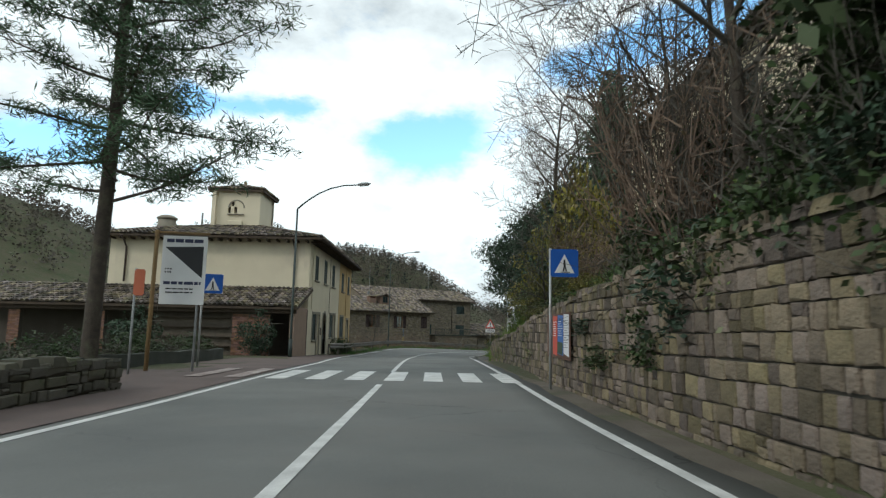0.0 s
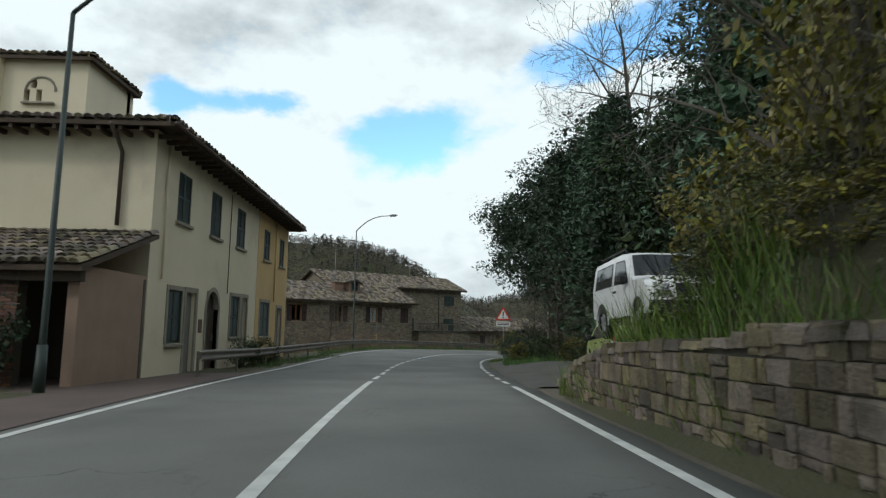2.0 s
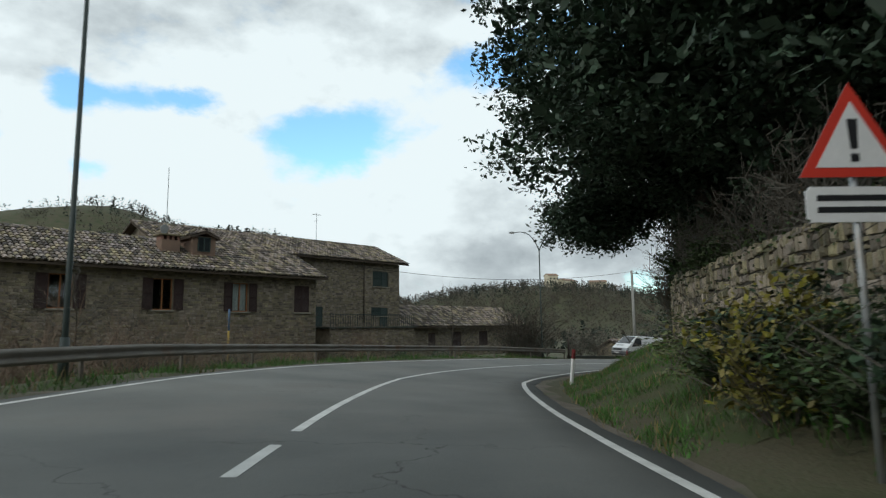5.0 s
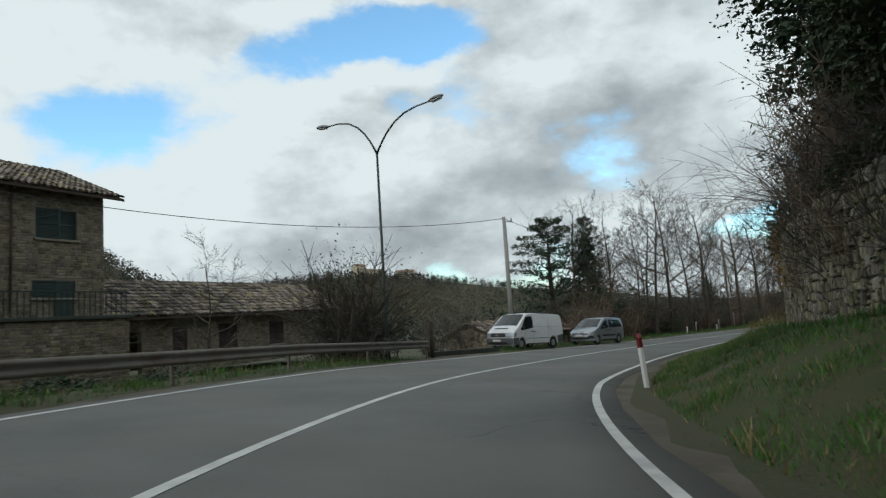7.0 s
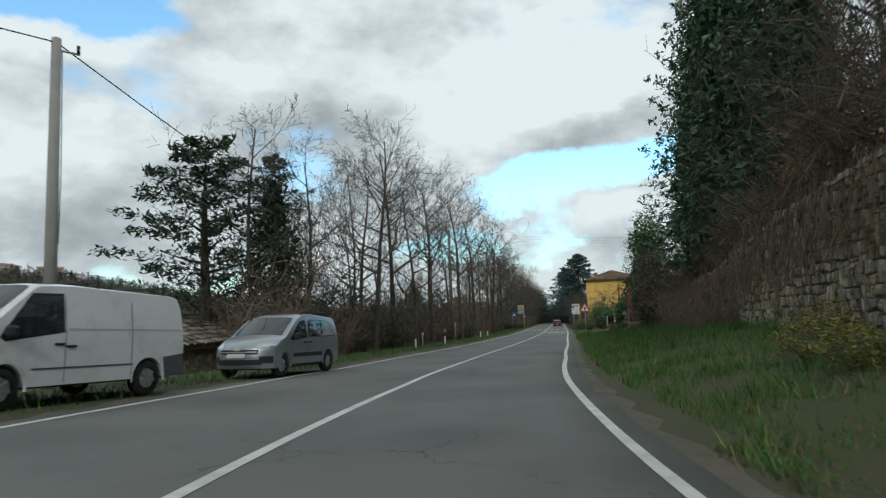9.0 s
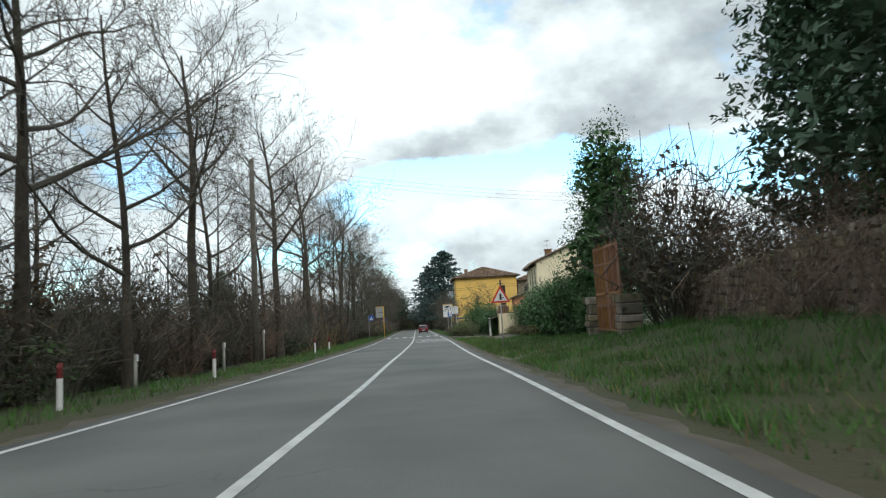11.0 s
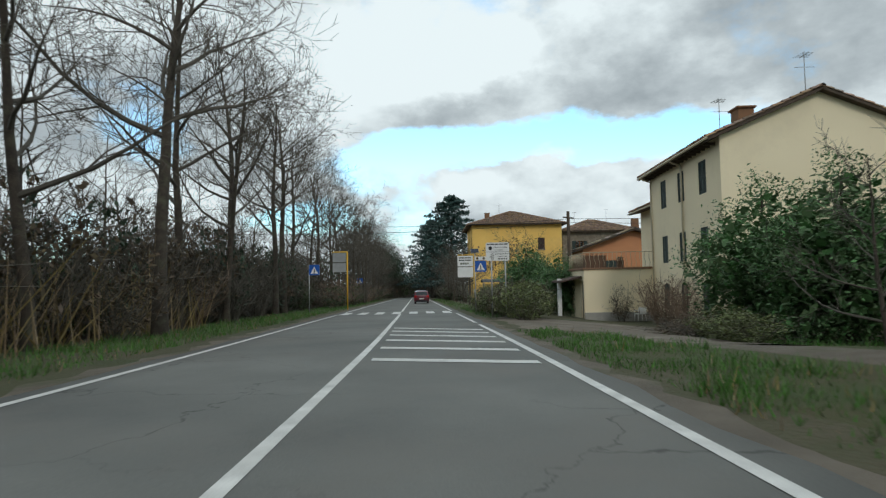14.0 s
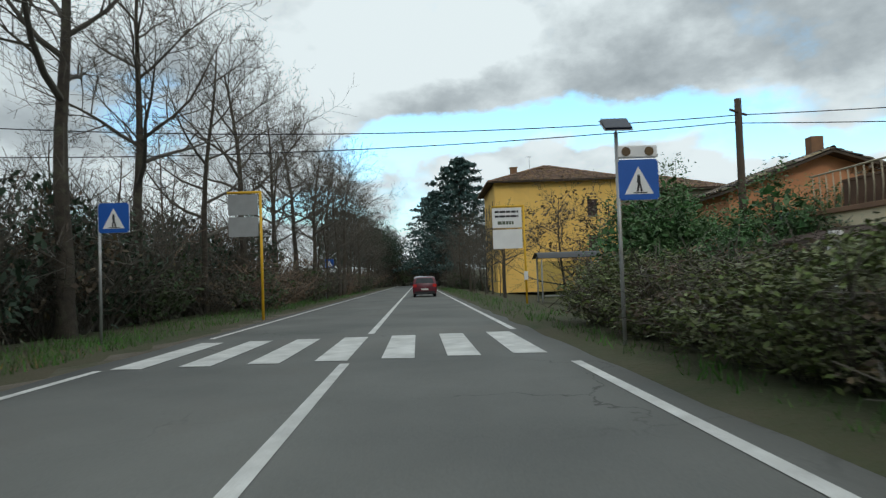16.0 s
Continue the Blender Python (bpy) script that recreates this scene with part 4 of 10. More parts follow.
def antenna(house, x, y, z, h=2.2):
    mast = tube("antenna", [(x, y, z), (x, y, z + h)], 0.02, 6, GREY_POLE, house)
    for k in range(6):
        tube("element", [(x - 0.3 + k * 0.12, y - 0.35 + 0.02 * k, z + h - 0.15), (x - 0.3 + k * 0.12, y + 0.35 - 0.02 * k, z + h - 0.15)], 0.008, 4, GREY_POLE, mast)
    tube("boom", [(x - 0.4, y, z + h - 0.15), (x + 0.4, y, z + h - 0.15)], 0.012, 4, GREY_POLE, mast)
    tube("element", [(x, y - 0.45, z + h - 0.7), (x, y + 0.45, z + h - 0.7)], 0.01, 4, GREY_POLE, mast)


def bricks(name, L, H, thick, parent, m, material, bw=0.25, bh=0.075, seed=3, holes=()):
    """Courses of bricks as one joined mesh on a mortar core."""
    rnd = random.Random(seed)
    v, f = [], []
    rows = int(H / bh)
    for j in range(rows):
        x = -bw * (0.5 if j % 2 else 0)
        while x < L:
            a, b = max(0, x + 0.006), min(L, x + bw - 0.006)
            x += bw
            z0, z1 = j * bh + 0.005, (j + 1) * bh - 0.005
            if b - a < 0.04 or any(h[0] < (a + b) / 2 < h[0] + h[2] and h[1] < z0 < h[1] + h[3] for h in holes):
                continue
            y = -0.012 - rnd.random() * 0.012
            k = len(v)
            v += [(a, y, z0), (b, y, z0), (b, y, z1), (a, y, z1), (a, 0.02, z0), (b, 0.02, z0), (b, 0.02, z1), (a, 0.02, z1)]
            f += [(k, k + 1, k + 2, k + 3), (k, k + 4, k + 5, k + 1), (k + 3, k + 2, k + 6, k + 7), (k, k + 3, k + 7, k + 4), (k + 1, k + 5, k + 6, k + 2)]
    core = part("wall", panel(L, H, list(holes), thick), MORTAR, parent)
    core.matrix_local = m
    br = part(name, mesh_from(name, v, f, material), material, core)
    tagged(br, kind="stuff")
    return core


def build_lean_to():
    """Tiled porch against the villa's gable, brick piers and dark openings."""
    m = pose(-27.2, 33.3, -0.75)
    shed = thing("lean_to_shed", "low brick lean-to with a sagging barrel-tile roof against the villa", "outbuilding", at=m)
    L, W = 19.5, 3.25
    pl = [((-0.2, -0.45, 2.95), (L + 0.25, -0.45, 2.95), (L + 0.25, W, 4.15), (-0.2, W, 4.15))]
    add_roof(shed, pl, TILE, 51)
    part("beam", box(-0.1, L + 0.1, -0.2, 0.0, 2.62, 2.86, 0.01), WOOD_D, shed)
    bricks("brick", 2.0, 2.62, 0.3, shed, pose(L - 3.3, 0, 0), BRICK, seed=5)
    bricks("brick", 1.2, 2.62, 0.3, shed, pose(0.0, 0, 0), BRICK, seed=6)
    bricks("brick", 0.6, 2.62, 0.3, shed, pose(4.3, 0, 0), BRICK, seed=7)
    bricks("brick", 0.6, 2.62, 0.3, shed, pose(8.8, 0, 0), BRICK, seed=8)
    part("plank_wall", panel(4.2, 2.62, [], 0.1), mat("grey weathered boards", (0.16, 0.13, 0.10), (0.10, 0.085, 0.065), 0.9, scale=2, fine=20), shed).matrix_local = pose(11.8, 0.6, 0)
    for k in range(5):
        part("shelf", box(11.9, 15.9, 0.35, 0.6, 0.3 + k * 0.5, 0.34 + k * 0.5), WOOD_D, shed)
    part("end_wall", panel(W, 3.0, [], 0.25), mat("pink brown plaster", (0.33, 0.23, 0.17), (0.27, 0.19, 0.145), 0.9), shed).matrix_local = pose(L - 0.02, 0.02, 0, 0, 0, 90)
    # back wall coloured dark to stand in for the shade inside the porch
    part("back_wall", box(-0.2, L, W - 0.14, W - 0.02, 0, 2.9), mat("porch shade plaster", (0.12, 0.10, 0.08)), shed)
    part("floor_slab", box(-0.2, L, 0.02, W - 0.15, -0.2, 0.02), GRAVEL, shed)
    return shed


def rubble_face(name, L, H, m, parent, material, seed=1, size=(0.32, 0.16), proud=0.03, holes=(), top=None, jitter=0.25):
    """Irregular coursed stones on a wall face, one joined mesh."""
    v, f = [], []
    for a, b, z0, z1, y, sk in stone_layout(L, H, size, seed, jitter, top):
        if any(h[0] - 0.03 < b and a < h[0] + h[2] + 0.03 and h[1] - 0.03 < z1 and z0 < h[1] + h[3] + 0.03 for h in holes):
            continue
        stone_geo(v, f, a, b, z0, z1, -proud * y, sk)
    ob = part(name, mesh_from(name, v, f, material), material, parent)
    ob.matrix_local = m
    return tagged(ob, kind="stuff")


def stone_layout(L, H, size, seed, jitter=0.25, top=None):
    rnd = random.Random(seed)
    out, z = [], 0.0
    while z < H:
        h = size[1] * rnd.uniform(0.75, 1.35)
        x = -rnd.random() * size[0]
        while x < L:
            w = size[0] * rnd.choice((0.55, 0.75, 0.9, 1.1, 1.3, 1.6)) * rnd.uniform(0.88, 1.12)
            a, b = max(x, 0), min(x + w, L)
            x += w
            lim = top((a + b) / 2) if top else H
            if b - a > 0.05 and z + h * 0.5 < lim:
                parts = 2 if (rnd.random() < 0.12 and h > 0.15) else 1
                for q in range(parts):
                    z0, z1 = z + h * q / parts, z + h * (q + 1) / parts
                    out.append((a + 0.012, b - 0.012, z0 + 0.009, z1 - 0.009, rnd.uniform(0.3, 1.3), [rnd.uniform(-1, 1) * jitter * 0.06 for _ in range(8)]))
        z += h
    return out


def stone_geo(v, f, a, b, z0, z1, y, sk, e=0.014):
    k = len(v)
    front = [(a + e + max(0, sk[0]), z0 + e + sk[1] * 0.5), (b - e + min(0, sk[2]), z0 + e + sk[3] * 0.5), (b - e + min(0, sk[4]), z1 - e + sk[5] * 0.5), (a + e + max(0, sk[6]), z1 - e + sk[7] * 0.5)]
    v += [(x, y, z) for x, z in front] + [(a, y + e * 1.3, z0), (b, y + e * 1.3, z0), (b, y + e * 1.3, z1), (a, y + e * 1.3, z1)] + [(a, 0.03, z0), (b, 0.03, z0), (b, 0.03, z1), (a, 0.03, z1)]
    f += [(k, k + 1, k + 2, k + 3)]
    for i in range(4):
        j = (i + 1) % 4
        f += [(k + i, k + 4 + i, k + 4 + j, k + j), (k + 4 + i, k + 8 + i, k + 8 + j, k + 4 + j)]


def build_stone_house():
    """The low stone farmhouse beyond the guard rail, with its taller wing and shed."""
    a = 37.15
    m = pose(-20.4, 81.4, -2.6, 0, 0, a)
    L, W, H = 23.8, 8.5, 6.6
    house = thing("house", "long rubble-stone farmhouse with brown shutters and barrel-tile roof", "house", at=m)
    wins = [(13.05, 4.05, 1.1, 1.75), (17.75, 4.0, 1.05, 1.75), (22.1, 4.0, 1.15, 1.75), (8.0, 4.05, 1.1, 1.75), (3.0, 4.05, 1.1, 1.75)]
    build_walls(house, L, W, H, RUBBLE, front=wins, gable=1.9)
    holes = wins
    rubble_face("stonework", L, H, pose(0, 0, 0), house, HOUSE_STONE, 71, (0.25, 0.125), 0.022, holes)
    rubble_face("stonework", W, H, pose(L, 0, 0, 0, 0, 90), house, HOUSE_STONE, 72, (0.25, 0.125), 0.022)
    for k, (x, z, w, h) in enumerate(wins):
        if k == 2:
            add_window(house, pose(x, -0.03, z), w, h, "closed", SHUTTER_B)
        else:
            add_window(house, pose(x, -0.03, z), w, h, "open", SHUTTER_B, curtain=k == 1)
    pl, rg = gable_planes(L, W, H, 0.5, 1.95, 0.7)
    add_roof(house, pl, TILE, 81, rg)
    dm = part("dormer", box(-0.75, 0.75, -0.7, 1.6, 0, 1.2), mat("dormer plaster", (0.24, 0.155, 0.11), (0.18, 0.12, 0.09), 0.9), house)
    dm.matrix_local = pose(16.6, 2.3, H + 0.85)
    part("dormer_window", window_frame(0.8, 0.9), SHUTTER, dm).matrix_local = pose(-0.4, -0.77, 0.25)
    part("pane", box(-0.35, 0.35, -0.73, -0.72, 0.3, 1.1), SCREEN_DARK, dm)
    tb = pose(16.6, 2.3, H + 0.85)
    wings = (((-0.95, 1.9, 1.14), (-0.95, -0.95, 1.14), (0, -0.95, 1.5), (0, 1.9, 1.5)), ((0.95, -0.95, 1.14), (0.95, 1.9, 1.14), (0, 1.9, 1.5), (0, -0.95, 1.5)))
    add_roof(house, [tuple(tb @ Vector(p) for p in q) for q in wings], TILE, 83, [(tb @ Vector((0, -0.95, 1.5)), tb @ Vector((0, 1.9, 1.5)))])
    ch = part("chimney", box(-0.55, 0.55, -0.4, 0.4, 0, 0.75, 0.01), MATS["dormer plaster"], house, "low vented brick chimney")
    ch.matrix_local = pose(14.7, 2.3, H + 0.95)
    for x in (-0.48, -0.16, 0.16, 0.48):
        part("vent_post", box(x - 0.07, x + 0.07, -0.36, 0.36, 0.75, 1.0), BRICK, ch)
    part("cap", box(-0.7, 0.7, -0.52, 0.52, 1.0, 1.09, 0.02), TILE, ch)
    dish = part("dish", mesh_disc(0.3, (0, 0, 0), 16), GREY_POLE, house, "small satellite dish")
    dish.matrix_local = pose(15.0, 3.7, H + 2.6, 15, 0, 20)
    tube("mast", [(15.2, 3.9, H + 1.4), (15.2, 3.9, H + 6.6)], [0.03, 0.018], 6, GREY_POLE, house)
    # taller wing, set back
    m2 = pose(-4.6, 102.2, -2.6, 0, 0, a) @ pose(-9.0, 0, 0)
    L2, W2, H2 = 21.6, 8.0, 9.0
    wing = thing("house", "taller rubble-stone wing with dark green shutters under a low tiled roof", "house", at=m2)
    w2 = [(18.45, 6.6, 1.85, 1.35), (18.3, 4.0, 1.9, 0.75)]
    build_walls(wing, L2, W2, H2, RUBBLE, front=w2, right=[(2.0, 6.4, 1.2, 1.5)], gable=1.6)
    rubble_face("stonework", L2, H2, pose(0, 0, 0), wing, HOUSE_STONE, 74, (0.25, 0.13), 0.022, w2)
    rubble_face("stonework", W2, H2, pose(L2, 0, 0, 0, 0, 90), wing, HOUSE_STONE, 75, (0.25, 0.13), 0.022, [(2.0, 6.4, 1.2, 1.5)])
    add_window(wing, pose(18.45, -0.03, 6.6), 1.85, 1.35, "ajar")
    add_window(wing, pose(18.3, -0.03, 4.0), 1.9, 0.75, "ajar")
    add_window(wing, pose(L2, 0, 0, 0, 0, 90) @ pose(2.0, -0.03, 6.4), 1.2, 1.5, "closed")
    pl, rg = gable_planes(L2, W2, H2, 0.6, 1.7, 0.7)
    add_roof(wing, pl, TILE, 91, rg)
    tube("downpipe", [(17.4, -0.1, H2 - 0.3), (17.4, -0.1, 3.4)], 0.05, 8, WOOD_D, wing)
    antenna(wing, 15.2, 4, H2 + 1.7, 2.6)
    # terrace with railing before the wing
    terrace = part("terrace", box(11.6, 20.5, -3.2, -0.02, 0.0, 2.9), RUBBLE, wing)
    rubble_face("stonework", 8.9, 2.9, pose(11.6, -3.2, 0), terrace, HOUSE_STONE, 79, (0.25, 0.125), 0.022)
    part("terrace_slab", box(11.45, 20.65, -3.35, -0.02, 2.9, 3.05, 0.02), DARK_KERB, wing)
    for x in (12.2, 19.2):
        part("opening_shutter", shutter_mesh(0.9, 1.6), SHUTTER, wing).matrix_local = pose(x, -0.09, 3.1)
    for k in range(38):
        part("baluster", box(11.7 + k * 0.235, 11.73 + k * 0.235, -3.15, -3.12, 3.05, 4.0), GREEN_POLE, wing)
    part("handrail", box(11.6, 20.5, -3.17, -3.1, 4.0, 4.05), GREEN_POLE, wing)
    # shed with a low roof
    m3 = pose(4.6, 110.4, -2.6, 0, 0, a)
    shed = thing("stone_shed", "low stone shed with wide sagging barrel-tile roof", "outbuilding", at=m3)
    L3, W3, H3 = 19.8, 6.0, 3.5
    h3 = [(1.2, 0.1, 1.9, 2.2), (5.0, 1.0, 1.0, 1.4), (8.3, 0.6, 1.5, 1.9), (12.6, 1.0, 1.4, 1.5)]
    build_walls(shed, L3, W3, H3, RUBBLE, front=h3, gable=1.5)
    rubble_face("stonework", L3, H3, pose(0, 0, 0), shed, HOUSE_STONE, 77, (0.25, 0.125), 0.022, h3)
    rubble_face("stonework", W3, H3, pose(L3, 0, 0, 0, 0, 90), shed, HOUSE_STONE, 78, (0.25, 0.125), 0.022)
    add_window(shed, pose(5.0, 0, 1.0), 1.0, 1.4, "closed", SHUTTER_B)
    add_window(shed, pose(8.3, 0, 0.6), 1.5, 1.9, "ajar", SHUTTER_B)
    add_window(shed, pose(12.6, 0, 1.0), 1.4, 1.5, "closed", SHUTTER_B)
    pl, rg = gable_planes(L3, W3, H3, 0.4, 1.6, 0.9)
    add_roof(shed, pl, TILE, 95, rg)


def build_cream_house():
    """Cream three-row house, annex with balcony terrace, and the yard wall beside the second crossing."""
    m = pose(*HOUSE2)
    L, W, H = 10.3, 8.6, 8.75
    house = thing("house", "pale yellow plastered house with dark green shutters and tiled gable roof", "house", at=m)
    rows = [(x, z, 0.95, h) for z, h in ((6.4, 1.55), (3.35, 1.5), (0.8, 1.4)) for x in (1.9, 4.75, 7.7)]
    build_walls(house, L, W, H, CREAM2, front=rows, gable=1.75)
    for x, z, w, h in rows:
        add_window(house, pose(x, 0, z), w, h, "closed", sill=False)
    pl, rg = gable_planes(L, W, H, 0.35, 1.8, 0.6)
    add_roof(house, pl, TILE2, 101, rg)
    for i in range(18):
        part("rafter_end", box(0.05 + i * 0.57, 0.14 + i * 0.57, -0.5, -0.005, H - 0.42, H - 0.3), WOOD_D, house)
    gut = mat("cream gutter", (0.62, 0.55, 0.40), (0.55, 0.48, 0.35), 0.5)
    tube("gutter", [(-0.3, -0.66, H - 0.27), (L + 0.3, -0.66, H - 0.27)], 0.06, 8, gut, house)
    for x in (0.35, 5.6):
        tube("downpipe", [(x, -0.66, H - 0.3), (x, -0.5, H - 0.42), (x, -0.1, H - 0.55), (x, -0.1, H - 0.8), (x, -0.1, 0.0)], 0.05, 8, gut, house)
    ch = part("chimney", box(-0.4, 0.4, -0.35, 0.35, 0, 0.9, 0.01), BRICK, house)
    ch.matrix_local = pose(9.0, 1.6, H + 0.4)
    part("cap", box(-0.5, 0.5, -0.45, 0.45, 0.9, 1.0, 0.03), BRICK, ch)
    antenna(house, 5.5, 2.0, H + 0.7, 2.2)
    antenna(house, L - 1, 4.3, H + 1.8, 2.0)
    # lower annex behind the balcony terrace
    ann = thing("house_annex", "lower cream annex with a dark balcony door beside the terrace", "house", at=m @ pose(-5.6, 0.9, 0))
    build_walls(ann, 5.58, 6.0, 7.0, CREAM2, front=[(3.4, 3.3, 0.85, 2.5)])
    add_door(ann, pose(3.4, 0, 3.3), 0.85, 2.5, DOOR_WOOD, trim=0)
    add_roof(ann, [((-0.4, -0.7, 7.0), (5.5, -0.7, 7.0), (5.5, 6.3, 8.3), (-0.4, 6.3, 8.3))], TILE2, 131)
    tube("gutter", [(-0.4, -0.76, 6.95), (5.4, -0.76, 6.95), (5.4, -0.3, 6.6), (5.5, -0.15, 6.2)], 0.05, 8, gut, ann)
    # terrace block that closes the yard
    ter = thing("terrace_block", "cream plastered garage block carrying a railed terrace", "garage", at=m @ pose(0, 0, 0))
    ob = part("wall", panel(4.1, 3.1, [], 0.3), CREAM2, ter)
    ob.matrix_local = pose(-0.02, -4.1, 0, 0, 0, 90)
    part("plinth", box(-0.01, 0.03, -4.12, -0.03, 0, 0.55, 0.005), CONCRETE, ter)
    part("side_wall", panel(5.4, 3.1, [(4.2, 0, 0.9, 2.4)], 0.3), CREAM2, ter).matrix_local = pose(-5.45, -4.1, 0)
    part("garage_door", box(-1.25, -0.35, -3.98, -3.93, 0, 2.4), DOOR_WOOD, ter)
    part("terrace_slab", box(-5.5, 0.06, -4.2, -0.02, 3.1, 3.22, 0.01), mat("terracotta coping", (0.30, 0.17, 0.10), (0.22, 0.13, 0.085), 0.85), ter)
    iron = mat("cream wrought iron", (0.5, 0.43, 0.3), (0.42, 0.36, 0.25), 0.6)
    for k in range(15):
        y = -4.0 + k * 0.27
        tube("baluster", [(0.0, y, 3.22), (0.0, y + 0.05, 3.5), (0.0, y - 0.03, 3.75), (0.0, y, 4.12)], 0.016, 5, iron, ter)
    for k in range(18):
        x = -5.3 + k * 0.3
        tube("baluster", [(x, -4.1, 3.22), (x + 0.04, -4.1, 3.6), (x, -4.1, 4.12)], 0.016, 5, iron, ter)
    tube("handrail", [(0.0, -0.05, 4.12), (0.0, -4.1, 4.12), (-5.4, -4.1, 4.12)], 0.025, 6, iron, ter)
    part("canopy", slab([(-4.8, -4.15, 2.75), (-0.6, -4.15, 2.75), (-0.6, -5.4, 2.45), (-4.8, -5.4, 2.45)], 0.1), mat("brown canopy", (0.08, 0.05, 0.04)), ter)
    part("gate_pier", box(-2.6, -2.35, -5.35, -5.1, 0, 2.6, 0.02), WHITE, ter)
    return house


def build_backdrop_houses():
    m = pose(*YELLOW_HOUSE)
    L, W, H = 13.0, 12.5, 11.3
    h = thing("house", "bright yellow plastered three-storey house with brown tiled hip roof", "house", at=m)
    wins = [(9.5, 7.6, 1.0, 1.7), (9.5, 3.9, 1.0, 1.7)]
    side = [(x, z, 1.0, 1.7) for z in (8.0, 4.6, 1.2) for x in (1.6, 5.4, 9.4)]
    build_walls(h, L, W, H, YELLOW, front=wins, left=side)
    for x, z, w, q in wins:
        add_window(h, pose(x, 0, z), w, q, "closed", SHUTTER_B)
    for x, z, w, q in side:
        add_window(h, wall_pose("left", L, W) @ pose(x, 0, z), w, q, "closed", SHUTTER_B)
    pl, rg = hip_planes(L, W, H, 0.7, 2.5)
    add_roof(h, pl, TILE2, 121, rg)
    for x, y in ((2.5, 3.5), (5.5, 4.5), (7.5, 7.0)):
        ch = part("chimney", box(-0.35, 0.35, -0.3, 0.3, 0, 1.5, 0.01), BRICK, h)
        ch.matrix_local = pose(x, y, H + 0.5)
        part("cap", box(-0.45, 0.45, -0.4, 0.4, 1.5, 1.58, 0.02), TILE2, ch)
    antenna(h, 4.5, 5, H + 1.2, 2.4)
    tube("gutter", [(-0.75, 13.2, H - 0.05), (-0.75, -0.75, H - 0.05), (13.7, -0.75, H - 0.05)], 0.07, 8, WOOD_D, h)
    g = thing("house", "grey stone house with green shutters joined to the yellow one", "house", at=m @ pose(13.4, 1.5, 0))
    gw = [(2.0, 7.2, 1.1, 1.6), (6.5, 7.2, 1.1, 1.6), (2.0, 3.6, 1.1, 1.6), (6.5, 3.6, 1.1, 1.6)]
    build_walls(g, 11.0, 10.0, 10.2, RUBBLE, front=gw)
    for x, z, w, q in gw:
        add_window(g, pose(x, 0, z), w, q, "open")
    pl, rg = hip_planes(11.0, 10.0, 10.2, 0.7, 2.1)
    add_roof(g, pl, TILE2, 141, rg)
    antenna(g, 3, 5, 11.3, 2.4)
    antenna(g, 8, 5, 11.3, 2.8)
    o = thing("house", "low orange plastered house with stepped tiled gable roofs", "house", at=pose(140.8, 133.8, -5.95, 0, 0, -72))
    build_walls(o, 9.0, 7.0, 5.6, ORANGE, front=[(2.0, 2.9, 1.0, 1.5), (5.5, 2.9, 1.2, 1.5)], gable=0)
    add_window(o, pose(2.0, 0, 2.9), 1.0, 1.5, "closed")
    add_window(o, pose(5.5, 0, 2.9), 1.2, 1.5, "closed")
    part("gable", panel(9.0, 0.02, [], 0.3, 1.5), ORANGE, o).matrix_local = pose(0, 0.02, 5.6)
    add_roof(o, [((-0.5, 7.4, 5.4), (-0.5, -0.7, 5.4), (4.5, -0.7, 7.15), (4.5, 7.4, 7.15)), ((9.5, -0.7, 5.4), (9.5, 7.4, 5.4), (4.5, 7.4, 7.15), (4.5, -0.7, 7.15))], TILE, 151, [((4.5, -0.7, 7.15), (4.5, 7.4, 7.15))])
    part("chimney", box(4.9, 5.5, 2.0, 2.6, 6.6, 8.3, 0.01), BRICK, o)
    part("water_tank", box(8.2, 9.0, -1.6, -0.8, 3.2, 4.9, 0.15), mat("beige tank", (0.5, 0.45, 0.33), (0.42, 0.38, 0.28), 0.6), o)
    t = thing("house", "cream hillside house with green shutters above the retaining wall", "house", at=pose(10.3, 32.8, 3.6, 0, 0, -90))
    rw = [(2.2, 4.9, 0.95, 1.6), (2.2, 1.7, 0.95, 1.6), (8.0, 4.9, 1.0, 1.6), (8.0, 1.7, 1.0, 1.6), (12.4, 4.9, 1.0, 1.6), (12.4, 1.7, 1.0, 1.6)]
    build_walls(t, 17.0, 8.0, 7.5, CREAM2, front=rw)
    for k, (x, z, w, q) in enumerate(rw):
        add_window(t, pose(x, 0, z), w, q, "closed" if k in (0, 2) else "ajar")
    pl, rg = hip_planes(17.0, 8.0, 7.5, 0.7, 1.6)
    add_roof(t, pl, TILE, 161, rg)
    # stone hut behind the parked van
    u = thing("stone_hut", "small roadside stone hut with an orange barrel-tile roof", "outbuilding", at=pose(30.2, 115.3, -4.75, 0, 0, 24))
    build_walls(u, 13.5, 4.6, 2.5, RUBBLE, gable=1.0)
    rubble_face("stonework", 13.5, 2.5, pose(0, 0, 0), u, LIME_I, 171, (0.3, 0.15), 0.03)
    rubble_face("stonework", 4.6, 3.5, pose(0, 4.6, 0, 0, 0, -90), u, LIME_I, 172, (0.3, 0.15), 0.03, top=lambda x: 2.5 + 1.0 * (1 - abs(x - 2.3) / 2.3))
    pl, rg = gable_planes(13.5, 4.6, 2.5, 0.35, 1.05, 0.4)
    add_roof(u, pl, TILE, 173, rg)


